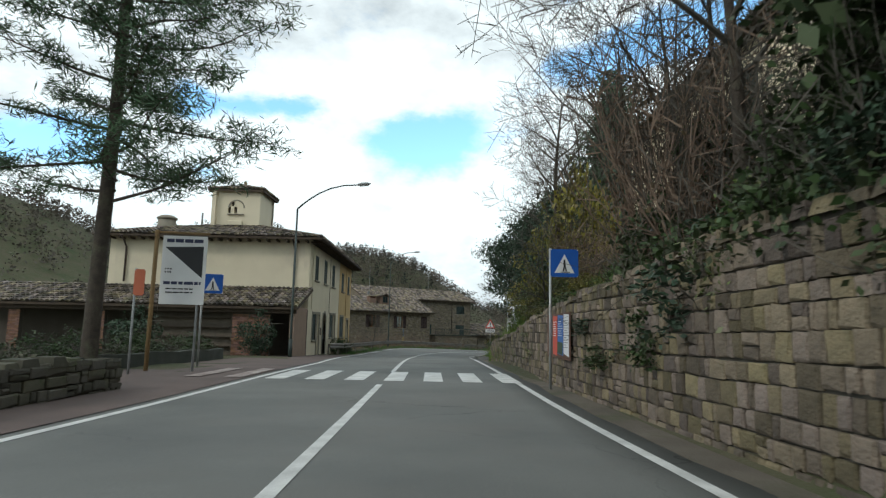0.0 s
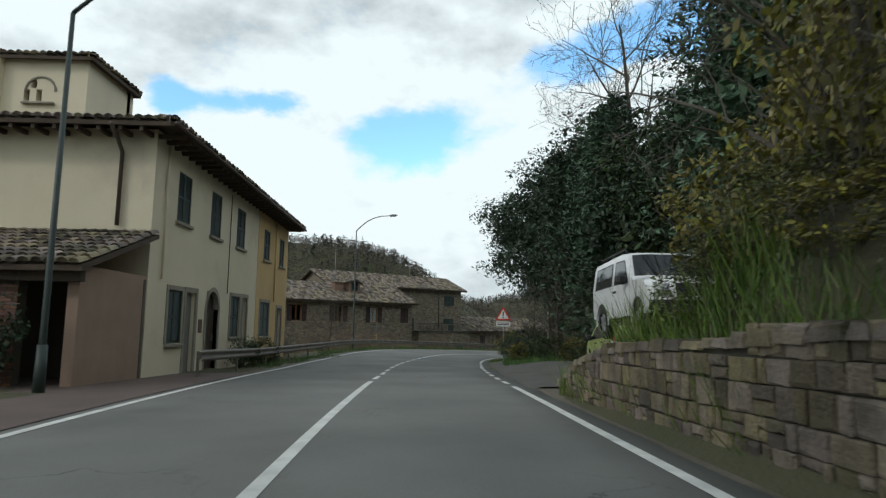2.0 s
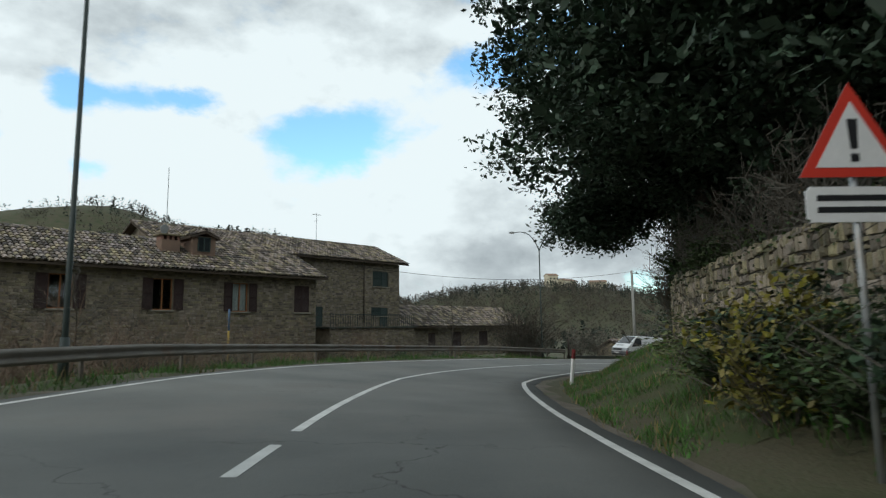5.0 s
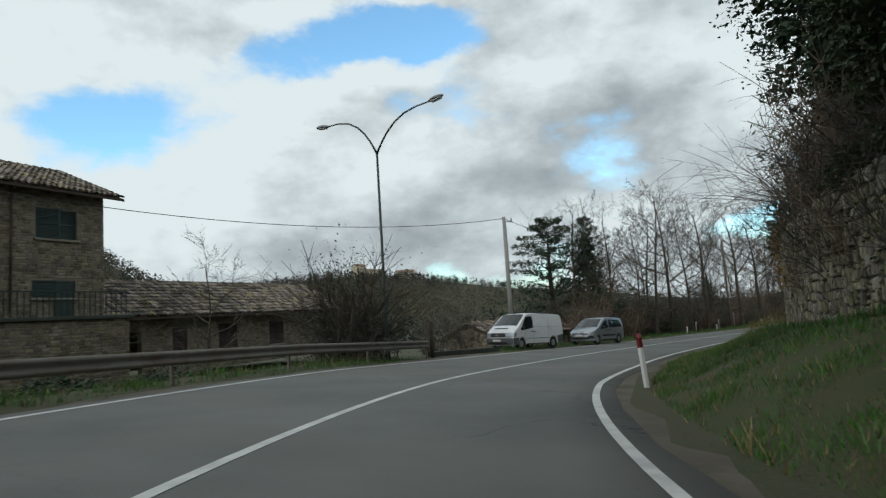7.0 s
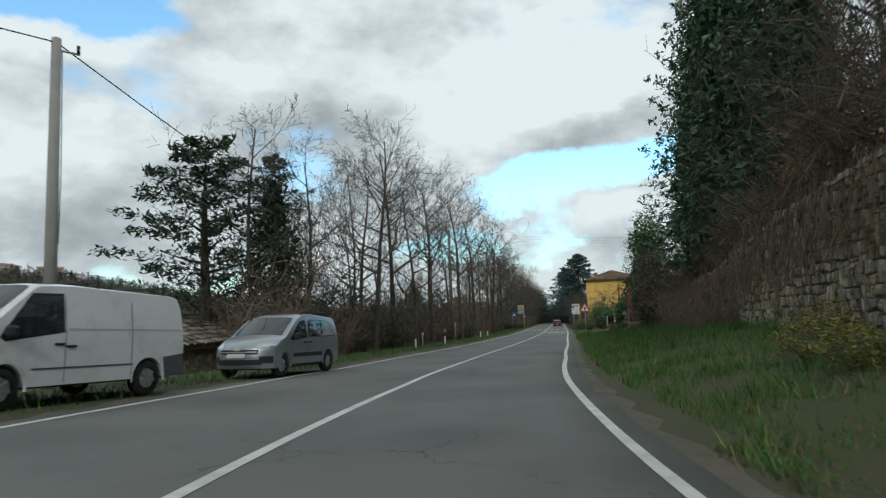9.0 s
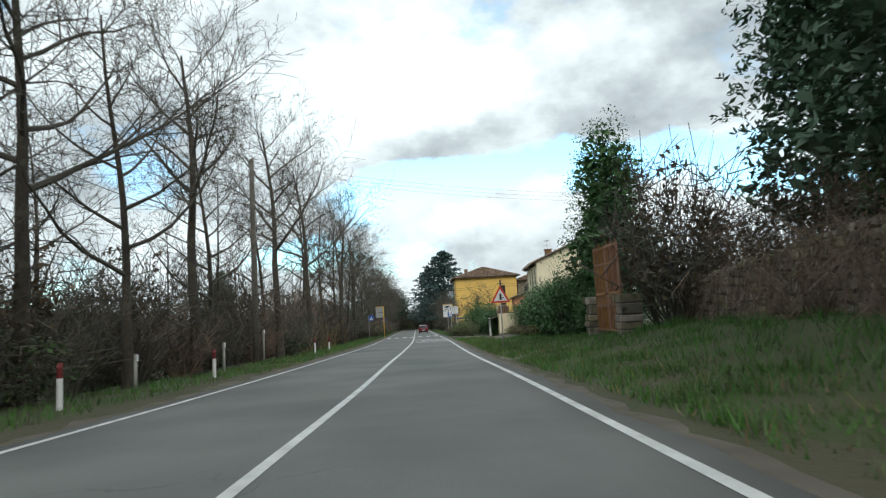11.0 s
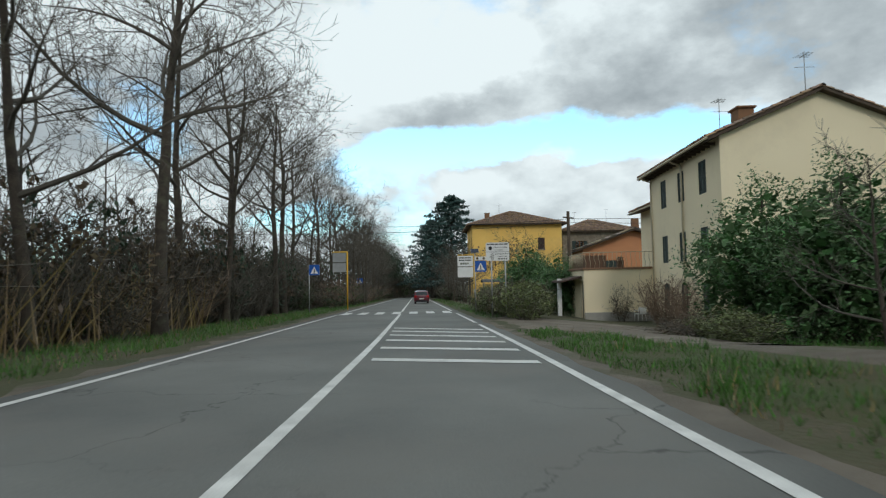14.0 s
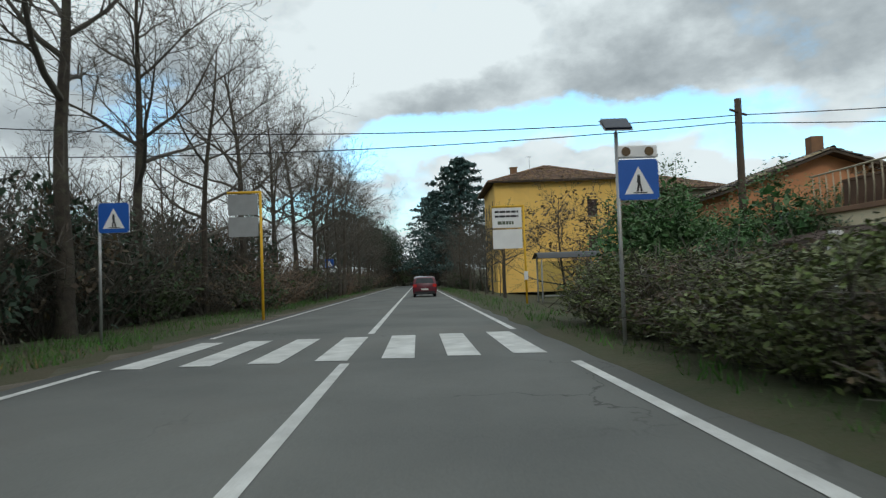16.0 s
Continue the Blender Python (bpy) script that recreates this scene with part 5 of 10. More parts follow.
def build_hilltop():
    """Houses and a tower on the far ridge, with cypresses between."""
    for x, y, L, W, H, turn, lab in ((171.0, 556.0, 9.0, 8.0, 9.5, 10, "far pale stone tower house on the ridge"), (186.0, 560.0, 16.0, 9.0, 5.5, 30, "far long pale farmhouse on the ridge"), (212.0, 566.0, 14.0, 9.0, 5.5, -15, "far pale house among cypresses on the ridge")):
        g = ground_z(x, y)
        h = thing("house", lab, "house", "ridge houses", at=pose(x, y, g - 1.0, 0, 0, turn))
        wins = [(1.5 + k * 3.2, z, 1.1, 1.5) for k in range(int((L - 2.5) / 3.2) + 1) for z in (2.0, H - 2.6)]
        build_walls(h, L, W, H + 1, CREAM, front=wins, gable=1.6)
        for a, z, w, q in wins:
            add_window(h, pose(a, 0, z), w, q, "closed", sill=False)
        pl, rg = gable_planes(L, W, H + 1, 0.4, 1.7, 0.5)
        for k, (A, B, C, D) in enumerate(pl):
            part("roof", slab([Vector(A), Vector(B), Vector(C), Vector(D)], 0.25), TILE2, h)


HOUSE2 = (123.35, 126.85, -5.75, 0, 0, 199.6)
YELLOW_HOUSE = (169.3, 154.2, -6.3, 0, 0, -67)
build_villa()
build_lean_to()
build_stone_house()
build_cream_house()
build_backdrop_houses()
build_hilltop()

# ------------------------------------------------------------------ road furniture


def street_lamp(foot, h, arms, label, material=None, bend=1.3):
    """A tapered mast with curved arms; arms: (dx, dy, rise) of each head from the mast."""
    material = material or GREEN_POLE
    x, y, z = foot
    lamp = thing("street_lamp", label, "street lamp", at=pose(x, y, z))
    tube("mast", [(0, 0, -0.2), (0, 0, 1.2), (0, 0, h)], [0.075, 0.065, 0.045], 10, material, lamp)
    tube("base", [(0, 0, -0.1), (0, 0, 0.9)], [0.11, 0.095], 10, material, lamp)
    for dx, dy, rise in arms:
        pts = [Vector((dx * u, dy * u, h + rise * (1 - (1 - u)**bend * (1 - u)))) for u in (0, 0.05, 0.12, 0.22, 0.36, 0.54, 0.76, 1.0)]
        tube("arm", pts, [0.045, 0.043, 0.042, 0.04, 0.038, 0.035, 0.032, 0.03], 8, material, lamp)
        n = math.hypot(dx, dy)
        ux, uy = dx / n, dy / n
        bm = bmesh.new()
        bmesh.ops.create_uvsphere(bm, u_segments=12, v_segments=8, radius=0.5)
        for v in bm.verts:
            v.co = Vector((v.co.x * 0.75, v.co.y * 0.30, v.co.z * 0.22 if v.co.z > 0 else v.co.z * 0.10))
        head = part("lamp_head", bm, GREY_POLE, lamp, smooth=True)
        head.matrix_local = pose(dx + ux * 0.3, dy + uy * 0.3, h + rise + 0.03, 0, -6, math.degrees(math.atan2(uy, ux)))
        part("diffuser", box(-0.22, 0.25, -0.1, 0.1, -0.075, -0.045, 0.01), WHITE, head)
    return lamp


def place_z(s, d, dz=0.0):
    p = at(s, d)
    return Vector((p.x, p.y, ground_z(p.x, p.y) + dz))


def on_ground(s, d, turn=0.0, dz=0.0):
    p = place_z(s, d, dz)
    return pose(p.x, p.y, p.z, 0, 0, heading(s) + turn)


def plate(w, h, t=0.02, r=0.03):
    """An upright plate in x and z, facing -y, with rounded corners."""
    bm = box(-w / 2, w / 2, 0, t, 0, h)
    bmesh.ops.bevel(bm, geom=[e for e in bm.edges if abs(e.verts[0].co.y - e.verts[1].co.y) > t / 2], offset=r, segments=3, affect="EDGES")
    return bm


def flat(points, y=-0.004):
    bm = bmesh.new()
    f = bm.faces.new([bm.verts.new((x, y, z)) for x, z in points])
    ext = bmesh.ops.extrude_face_region(bm, geom=[f])
    for v in ext["geom"]:
        if isinstance(v, bmesh.types.BMVert):
            v.co.y += 0.003
    bmesh.ops.recalc_face_normals(bm, faces=bm.faces)
    return bm


def post_tube(parent, h, x=0.0, y=0.04, r=0.03, material=None):
    return tube("post", [(x, y, -0.3), (x, y, h)], r, 10, material or STEEL, parent)


def crossing_pictogram(panel_ob, w, z0):
    """White triangle with a striding figure over stripes, as plain shapes."""
    part("triangle", flat([(-w * 0.36, z0 + w * 0.14), (w * 0.36, z0 + w * 0.14), (0, z0 + w * 0.82)]), WHITE, panel_ob)
    for pts in ([(-0.07, 0.2), (-0.02, 0.2), (0.03, 0.42), (-0.02, 0.42)], [(0.04, 0.2), (0.09, 0.2), (0.04, 0.42), (0.0, 0.42)], [(-0.045, 0.42), (0.045, 0.42), (0.03, 0.62), (-0.03, 0.62)], [(-0.15, 0.16), (0.2, 0.16), (0.2, 0.185), (-0.15, 0.185)]):
        part("pictogram", flat([(x * w, z0 + z * w) for x, z in pts], -0.008), BLACK, panel_ob)


def facing(s, d, turn=0.0):
    """A pose on the ground whose -y looks back along the road."""
    return on_ground(s, d, turn - 90)


def crossing_sign(s, d, top, w=0.65, side=1, solar=False, turn=0.0, back=False):
    sign = thing("crossing_sign", "blue square pedestrian crossing sign on a grey steel post" if not solar else "blue crossing sign with flashing lamps and a solar panel", "road sign", at=facing(s, d, turn + (180 if back else 0)))
    post_tube(sign, top, r=0.032)
    pn = part("panel", plate(w, w), BLUE, sign)
    pn.matrix_local = pose(side * w * 0.5, 0, top - w - 0.02)
    crossing_pictogram(pn, w, 0)
    part("backing", box(-w / 2, w / 2, 0.021, 0.06, 0.0, w, 0.01), WHITE, pn)
    if solar:
        pn.matrix_local = pose(side * w * 0.5, 0, top - w - 0.45)
        bx = part("lamp_box", box(0.0, w, 0, 0.1, top - 0.42, top - 0.22, 0.015), WHITE, sign)
        for x in (0.14, w - 0.14):
            part("flasher", mesh_disc(0.075, (x, -0.012, top - 0.32)), mat("dark amber lens", (0.12, 0.07, 0.02), (0.09, 0.05, 0.02), 0.2), bx)
        sp = part("solar_panel", box(-0.22, 0.22, -0.17, 0.17, -0.02, 0.02, 0.004), mat("solar cells", (0.012, 0.018, 0.035), (0.02, 0.026, 0.045), 0.15, fine=8), sign)
        sp.matrix_local = pose(0, 0, top + 0.14, 38, 0, 0)
        tube("panel_stem", [(0, 0.04, top - 0.05), (0, 0.02, top + 0.13)], 0.02, 6, STEEL, sign)
        part("frame_rim", box(-0.24, 0.24, -0.19, 0.19, -0.035, -0.021, 0.004), STEEL, sp)
    return sign


def triangle_sign(s, d, top, w=0.95, mark="bend", extra=False):
    sign = thing("warning_sign", "red-bordered white warning triangle on a grey post", "road sign", at=facing(s, d))
    post_tube(sign, top - 0.1)
    h = w * 0.866
    tri = lambda k: [(-w / 2 * k, h / 3 - h / 3 * k), (w / 2 * k, h / 3 - h / 3 * k), (0, h / 3 + 2 * h / 3 * k)]
    pn = part("panel", flat(tri(1.0), -0.01), RED, sign)
    pn.matrix_local = pose(0, 0, top - h)
    part("white_field", flat(tri(0.70), -0.015), WHITE, pn)
    part("backing", flat(tri(1.0), 0.0), GREY_POLE, pn)
    if mark == "junction":
        part("pictogram", flat([(-0.05, 0.13), (0.05, 0.13), (0.045, 0.34), (0.085, 0.34), (0.0, 0.46), (-0.085, 0.34), (-0.045, 0.34)], -0.02), BLACK, pn)
        part("pictogram", flat([(0.05, 0.22), (0.16, 0.22), (0.16, 0.26), (0.05, 0.26)], -0.02), BLACK, pn)
    else:
        part("pictogram", flat([(-0.03, 0.24), (0.03, 0.24), (0.045, 0.5), (-0.045, 0.5)], -0.02), BLACK, pn)
        part("pictogram", flat([(-0.035, 0.13), (0.035, 0.13), (0.035, 0.2), (-0.035, 0.2)], -0.02), BLACK, pn)
    if extra:
        ex = part("lower_panel", plate(w * 0.9, 0.3), WHITE, sign)
        ex.matrix_local = pose(0, 0, top - h - 0.38)
        for z in (0.08, 0.18):
            part("text_bar", flat([(-w * 0.36, z), (w * 0.36, z), (w * 0.36, z + 0.05), (-w * 0.36, z + 0.05)]), BLACK, ex)
    return sign


def delineator(s, d, h=1.05, lean=0.0):
    p = thing("delineator_post", "white plastic roadside marker post with a dark red band", "marker post", "delineator posts", at=facing(s, d) @ pose(0, 0, 0, 0, lean, 0))
    bm = bmesh.new()
    prof = [(-0.06, 0.0), (0.0, -0.045), (0.06, 0.0), (0.05, 0.05), (-0.05, 0.05)]
    for z0, z1, name, m in ((-0.2, h - 0.25, "body", WHITE), (h - 0.25, h, "band", mat("dark red band", (0.16, 0.02, 0.02), (0.11, 0.015, 0.015), 0.5))):
        bm = bmesh.new()
        lo = [bm.verts.new((x, y, z0)) for x, y in prof]
        slope = 0.06 if name == "band" else 0
        hi = [bm.verts.new((x, y, z1 + slope * (y / 0.05))) for x, y in prof]
        bm.faces.new(hi)
        for i in range(5):
            bm.faces.new((lo[i], lo[(i + 1) % 5], hi[(i + 1) % 5], hi[i]))
        bmesh.ops.recalc_face_normals(bm, faces=bm.faces)
        part(name, bm, m, p)
    return p


def guard_rail(s0, s1, off, label):
    """W-beam rail on posts along the left edge."""
    rail = thing("guard_rail", label, "guard rail", at=pose(*at(s0, LEFT(s0) - off)))
    inv = rail.matrix_world.inverted()
    prof = [(0.0, 0.44), (0.05, 0.48), (0.055, 0.53), (0.0, 0.57), (0.0, 0.63), (0.055, 0.67), (0.05, 0.72), (0.0, 0.76)]
    n = int((s1 - s0) / 1.0)
    seg = 4
    for a in range(0, n, seg):
        verts, faces = [], []
        steps = min(seg, n - a)
        for i in range(steps + 1):
            s = s0 + (s1 - s0) * (a + i) / n + (0.06 if i == steps else 0)
            for q, z in prof:
                verts.append(inv @ at(s, LEFT(s) - off + q + (0.004 if i == steps else 0), z))
        m = len(prof)
        for i in range(steps):
            for k in range(m - 1):
                faces.append((i * m + k, (i + 1) * m + k, (i + 1) * m + k + 1, i * m + k + 1))
        part("beam", mesh_from("beam", verts, faces, RUST, True), RUST, rail)
    for a in range(0, n + 1, 4):
        s = s0 + (s1 - s0) * a / n + 0.05
        p = at(s, LEFT(s) - off - 0.08)
        g = ground_z(p.x, p.y)
        bm = box(-0.05, 0.05, -0.03, 0.03, -0.2, p.z + 0.72 - g, 0.006)
        po = part("post", bm, RUST, rail)
        po.matrix_local = inv @ pose(p.x, p.y, g, 0, 0, heading(s))
        part("spacer", box(-0.05, 0.05, -0.09, -0.03, p.z + 0.5 - g, p.z + 0.7 - g, 0.006), RUST, po)
    return rail


def wire(name, a, b, sag, label, r=0.018):
    a, b = Vector(a), Vector(b)
    pts = [a.lerp(b, k / 16) - Vector((0, 0, sag * 4 * (k / 16) * (1 - k / 16))) for k in range(17)]
    ob = tube(name, pts, r, 5, BLACK)
    return tagged(ob, label, "cable")


def text_bars(parent, rows, x0, x1, z_top, dz, h, y=-0.006, material=None, rnd=None):
    rnd = rnd or random.Random(5)
    for k in range(rows):
        z = z_top - k * dz
        x = x0
        while x < x1 - 0.03:
            w = rnd.uniform(0.06, 0.16) * (x1 - x0) / 0.6
            e = min(x + w, x1)
            part("text_bar", flat([(x, z), (e, z), (e, z + h), (x, z + h)], y), material or BLACK, parent)
            x = e + 0.03


def build_furniture_first():
    street_lamp((-7.5, 31.8, ground_z(-7.5, 31.8)), 7.6, [(3.1, 0.0, 1.35)], "tall curved dark green street lamp beside the villa")
    p = place_z(65.5, -8.4)
    street_lamp(p, 9.05, [(2.5, 0.3, 1.3)], "tall curved street lamp behind the guard rail")
    street_lamp((15.6, 99.6, ground_z(15.6, 99.6)), 6.26 - ground_z(15.6, 99.6), [(-1.3, 2.35, 1.75), (1.25, -2.6, 1.45)], "twin-armed dark grey street lamp at the bend", bend=2.1)
    guard_rail(37.5, 101.5, 1.05, "weathered galvanised guard rail along the outer edge of the bend")
    crossing_sign(14.6, 2.85, 3.3, 0.66)
    triangle_sign(58.0, 3.55, 3.3, 0.95, "mark", True)
    delineator(74.3, 2.72, 1.12, 6)
    delineator(92.0, 2.35, 1.12, -4)
    delineator(100.5, -9.4, 1.0)
    # hoarding on two poles, with smaller signs beside it
    brd = thing("hoarding", "white advertising hoarding with a black triangle on wooden poles", "billboard", at=pose(-7.3, 17.6, ground_z(-7.3, 17.6), 0, 0, 6))
    pn = part("board", plate(1.22, 1.95, 0.03, 0.01), WHITE, brd)
    pn.matrix_local = pose(0, 0, 1.85)
    part("black_triangle", flat([(-0.53, 1.62), (0.52, 1.66), (0.52, 0.75)]), BLACK, pn)
    navy = mat("dark blue print", (0.03, 0.035, 0.09), (0.025, 0.03, 0.07), 0.5)
    text_bars(pn, 1, -0.5, 0.5, 1.76, 0.1, 0.1, material=navy)
    text_bars(pn, 1, -0.52, 0.5, 0.56, 0.1, 0.085, material=navy, rnd=random.Random(9))
    text_bars(pn, 2, -0.45, 0.3, 0.42, 0.1, 0.035, rnd=random.Random(10))
    text_bars(pn, 2, -0.5, -0.3, 0.98, 0.09, 0.04, rnd=random.Random(11))
    tube("pole", [(-0.82, 0.05, -0.2), (-0.80, 0.05, 3.95)], 0.06, 9, mat("yellowish timber pole", (0.28, 0.18, 0.08), (0.2, 0.13, 0.06), 0.85), brd)
    tube("top_bar", [(-0.86, 0.05, 3.9), (0.66, 0.05, 3.88)], 0.035, 8, MATS["yellowish timber pole"], brd)
    tube("pole", [(0.42, 0.06, -0.2), (0.42, 0.06, 3.6)], 0.035, 8, GREY_POLE, brd)
    osg = thing("small_sign", "small orange notice on a thin grey post", "road sign", at=pose(-7.9, 16.1, ground_z(-7.9, 16.1), 0, 0, 8))
    tube("post", [(0, 0.03, -0.2), (0, 0.03, 2.75)], 0.03, 8, GREY_POLE, osg)
    part("panel", plate(0.26, 0.68), mat("faded orange paint", (0.5, 0.13, 0.06), (0.4, 0.11, 0.06), 0.6), osg).matrix_local = pose(0.1, 0, 2.05)
    crossing_sign(20.0, -7.3, 2.95, 0.62, 1, turn=8)
    # bills pasted on a brown board on the retaining wall
    bills = thing("poster_board", "torn red, blue and white bills on a brown wall board", "poster board", at=pose(*at(15.05, WALL_D(15.0) - 0.06), 0, 0, heading(15) + 180))
    part("board", box(-1.4, 1.3, 0.0, 0.02, 0.68, 1.75), mat("brown bill board", (0.14, 0.075, 0.05), (0.10, 0.055, 0.04), 0.9), bills)
    for x0, x1, z0, z1, m, nm, k in ((-0.62, -0.08, 0.74, 1.70, mat("faded red paper", (0.55, 0.09, 0.06), (0.45, 0.08, 0.06), 0.85), "red_bill", 1), (-0.05, 0.62, 0.76, 1.71, mat("blue paper", (0.06, 0.16, 0.42), (0.05, 0.13, 0.36), 0.85), "blue_bill", 2), (0.64, 1.22, 0.76, 1.72, mat("white paper", (0.66, 0.67, 0.68), (0.56, 0.57, 0.58), 0.85), "white_bill", 3)):
        b = part(nm, flat([(x0, z0 + 0.02 * k), (x1 - 0.03, z0), (x1, z1 - 0.02), (x0 + 0.02, z1)], -0.006), m, bills)
        ink = BLACK if k == 3 else WHITE
        rr = random.Random(k)
        for j in range(12 if k == 3 else 7):
            z = z1 - 0.16 - j * 0.055
            a, e = x0 + 0.06, x1 - 0.06 - rr.random() * 0.2
            part("text_bar", flat([(a, z), (e, z), (e, z + (0.012 if k > 1 else 0.02)), (a, z + (0.012 if k > 1 else 0.02))], -0.010), ink, b)
        if k == 2:
            part("picture_patch", flat([(x0 + 0.01, z0 + 0.05), (x1 - 0.12, z0 + 0.02), (x1 - 0.04, z0 + 0.3), (x0 + 0.01, z0 + 0.32)], -0.009), mat("dull green print", (0.05, 0.08, 0.05)), b)
    # stop sign up by the terrace
    st = thing("stop_sign", "red octagonal stop sign on a post among the bushes", "road sign", at=facing(36.05, 10.00))
    high = 4.1 - ground_z(9.5, 36.0)
    post_tube(st, high + 0.3)
    oc = part("panel", flat([(0.32 * math.cos(math.radians(22.5 + 45 * k)), high + 0.32 * math.sin(math.radians(22.5 + 45 * k))) for k in range(8)], -0.012), RED, st)
    cu = bpy.data.curves.new("lettering", "FONT")
    cu.body, cu.size, cu.align_x, cu.align_y, cu.extrude = "STOP", 0.24, "CENTER", "CENTER", 0.002
    tx = new("lettering", cu)
    tx.data.materials.append(WHITE)
    tx.parent = oc
    tx.matrix_local = pose(0, -0.018, high, 90, 0, 0)
    tagged(part("low_wall", mesh_from("low_wall", *ribbon_wall(13.2, 27.5, lambda s: LEFT(s) - 4.75, 0.28, lambda s: 0.42 + 0.03 * math.sin(s * 1.9)), DARK_KERB), DARK_KERB), "low blackened wall along the yard of the lean-to", "low wall")
    # poles and wires of the bend
    up = thing("utility_pole", "grey concrete utility pole beside the parked vans", "utility pole", at=pose(28.75, 110.85, ground_z(28.75, 110.85)))
    h = 5.75 - ground_z(28.75, 110.85)
    tube("pole", [(0, 0, -0.3), (0, 0, h)], [0.16, 0.11], 12, CONCRETE, up)
    tube("bracket", [(-0.05, 0.1, h - 0.25), (0.45, -0.25, h - 0.35)], 0.03, 6, STEEL, up)
    tube("insulator", [(0.42, -0.23, h - 0.35), (0.42, -0.23, h - 0.12)], 0.04, 6, BLACK, up)
    tube("down_cable", [(0.14, 0.0, h - 0.3), (0.2, 0.05, h * 0.6), (0.16, 0.02, h * 0.4)], 0.012, 5, BLACK, up)
    wire("overhead_cable", (28.75, 110.85, 5.65), (1.5, 105.6, 5.6), 1.0, "black overhead cable sagging to the stone house")
    wire("overhead_cable", (28.75, 110.85, 5.65), (79.0, 139.0, 5.4), 1.6, "black overhead cable running along the trees")
    mk = thing("marker_pole", "thin pole painted blue above and yellow below", "pole", at=pose(-4.7, 82.4, ground_z(-4.7, 82.4)))
    low = 0.24 - ground_z(-4.7, 82.4)
    tube("lower_half", [(0, 0, -0.2), (0, 0, low)], 0.05, 8, mat("faded yellow paint", (0.40, 0.27, 0.05), (0.30, 0.21, 0.05), 0.7), mk)
    tube("upper_half", [(0, 0, low), (0, 0, low + 0.98)], 0.05, 8, mat("faded blue paint", (0.09, 0.15, 0.24), (0.07, 0.12, 0.19), 0.7), mk)
    pst = thing("timber_post", "short dark timber post at the end of the guard rail", "post", at=pose(*place_z(102.6, -7.6)))
    tube("post", [(0, 0, -0.2), (0, 0, 1.55)], [0.09, 0.08], 8, DOOR_WOOD, pst)
    kerb = tagged(part("low_wall", mesh_from("low_wall", *ribbon_wall(102.8, 108.5, lambda s: LEFT(s) - 1.9, 0.3, lambda s: 0.22), DARK_KERB), DARK_KERB), "low dark concrete kerb wall behind the lay-by", "low wall")


def ribbon_wall(s0, s1, d, t, h, step=1.0, base=-0.4):
    """Vertices and faces of a solid wall along the road: d its face, t its thickness to the right."""
    n = int((s1 - s0) / step) + 1
    v, f = [], []
    for i in range(n):
        s = s0 + (s1 - s0) * i / (n - 1)
        a = float(d(s))
        for dd, z in ((a, base), (a, h(s)), (a + t, h(s)), (a + t, base)):
            v.append(at(s, dd, float(z)))
    for i in range(n - 1):
        for k in range(4):
            f.append((i * 4 + k, (i + 1) * 4 + k, (i + 1) * 4 + (k + 1) % 4, i * 4 + (k + 1) % 4))
    f += [(3, 2, 1, 0), tuple((n - 1) * 4 + k for k in range(4))]
    return v, f


def bus_stop(s, d, h, side, w, ph, printed=True):
    b = thing("bus_stop_sign", "yellow bus stop frame with white timetable panels", "bus stop", "bus stop signs", at=facing(s, d))
    tube("post", [(0, 0, -0.2), (0, 0, h)], 0.05, 8, YEL_PAINT, b)
    tube("top_bar", [(0.02, 0, h - 0.03), (side * w, 0, h - 0.03)], 0.045, 8, YEL_PAINT, b)
    face = WHITE if printed else GREY_POLE
    pn = part("panel", plate(w - 0.12, ph * 0.48, 0.04, 0.01), face, b)
    pn.matrix_local = pose(side * (w * 0.5 + 0.04), 0, h - 0.1 - ph * 0.48)
    p2 = part("panel", plate(w - 0.12, ph * 0.46, 0.04, 0.01), face, b)
    p2.matrix_local = pose(side * (w * 0.5 + 0.04), 0, h - 0.14 - ph * 0.96)
    rr = random.Random(int(s))
    if not printed:
        return b
    text_bars(pn, 2, -w * 0.38, w * 0.36, ph * 0.36, ph * 0.11, ph * 0.05, rnd=rr)
    text_bars(pn, 1, -w * 0.3, w * 0.2, ph * 0.08, ph * 0.1, ph * 0.08, material=mat("olive print", (0.12, 0.14, 0.10)), rnd=rr)
    part("timetable", box(-0.09, 0.09, -0.06, 0.0, 1.1, 1.5, 0.01), WHITE, b)
    return b


TRIM_S = mat("dark roof sheet", (0.035, 0.037, 0.04), (0.05, 0.052, 0.055), 0.5, fine=30, bump=0.05)


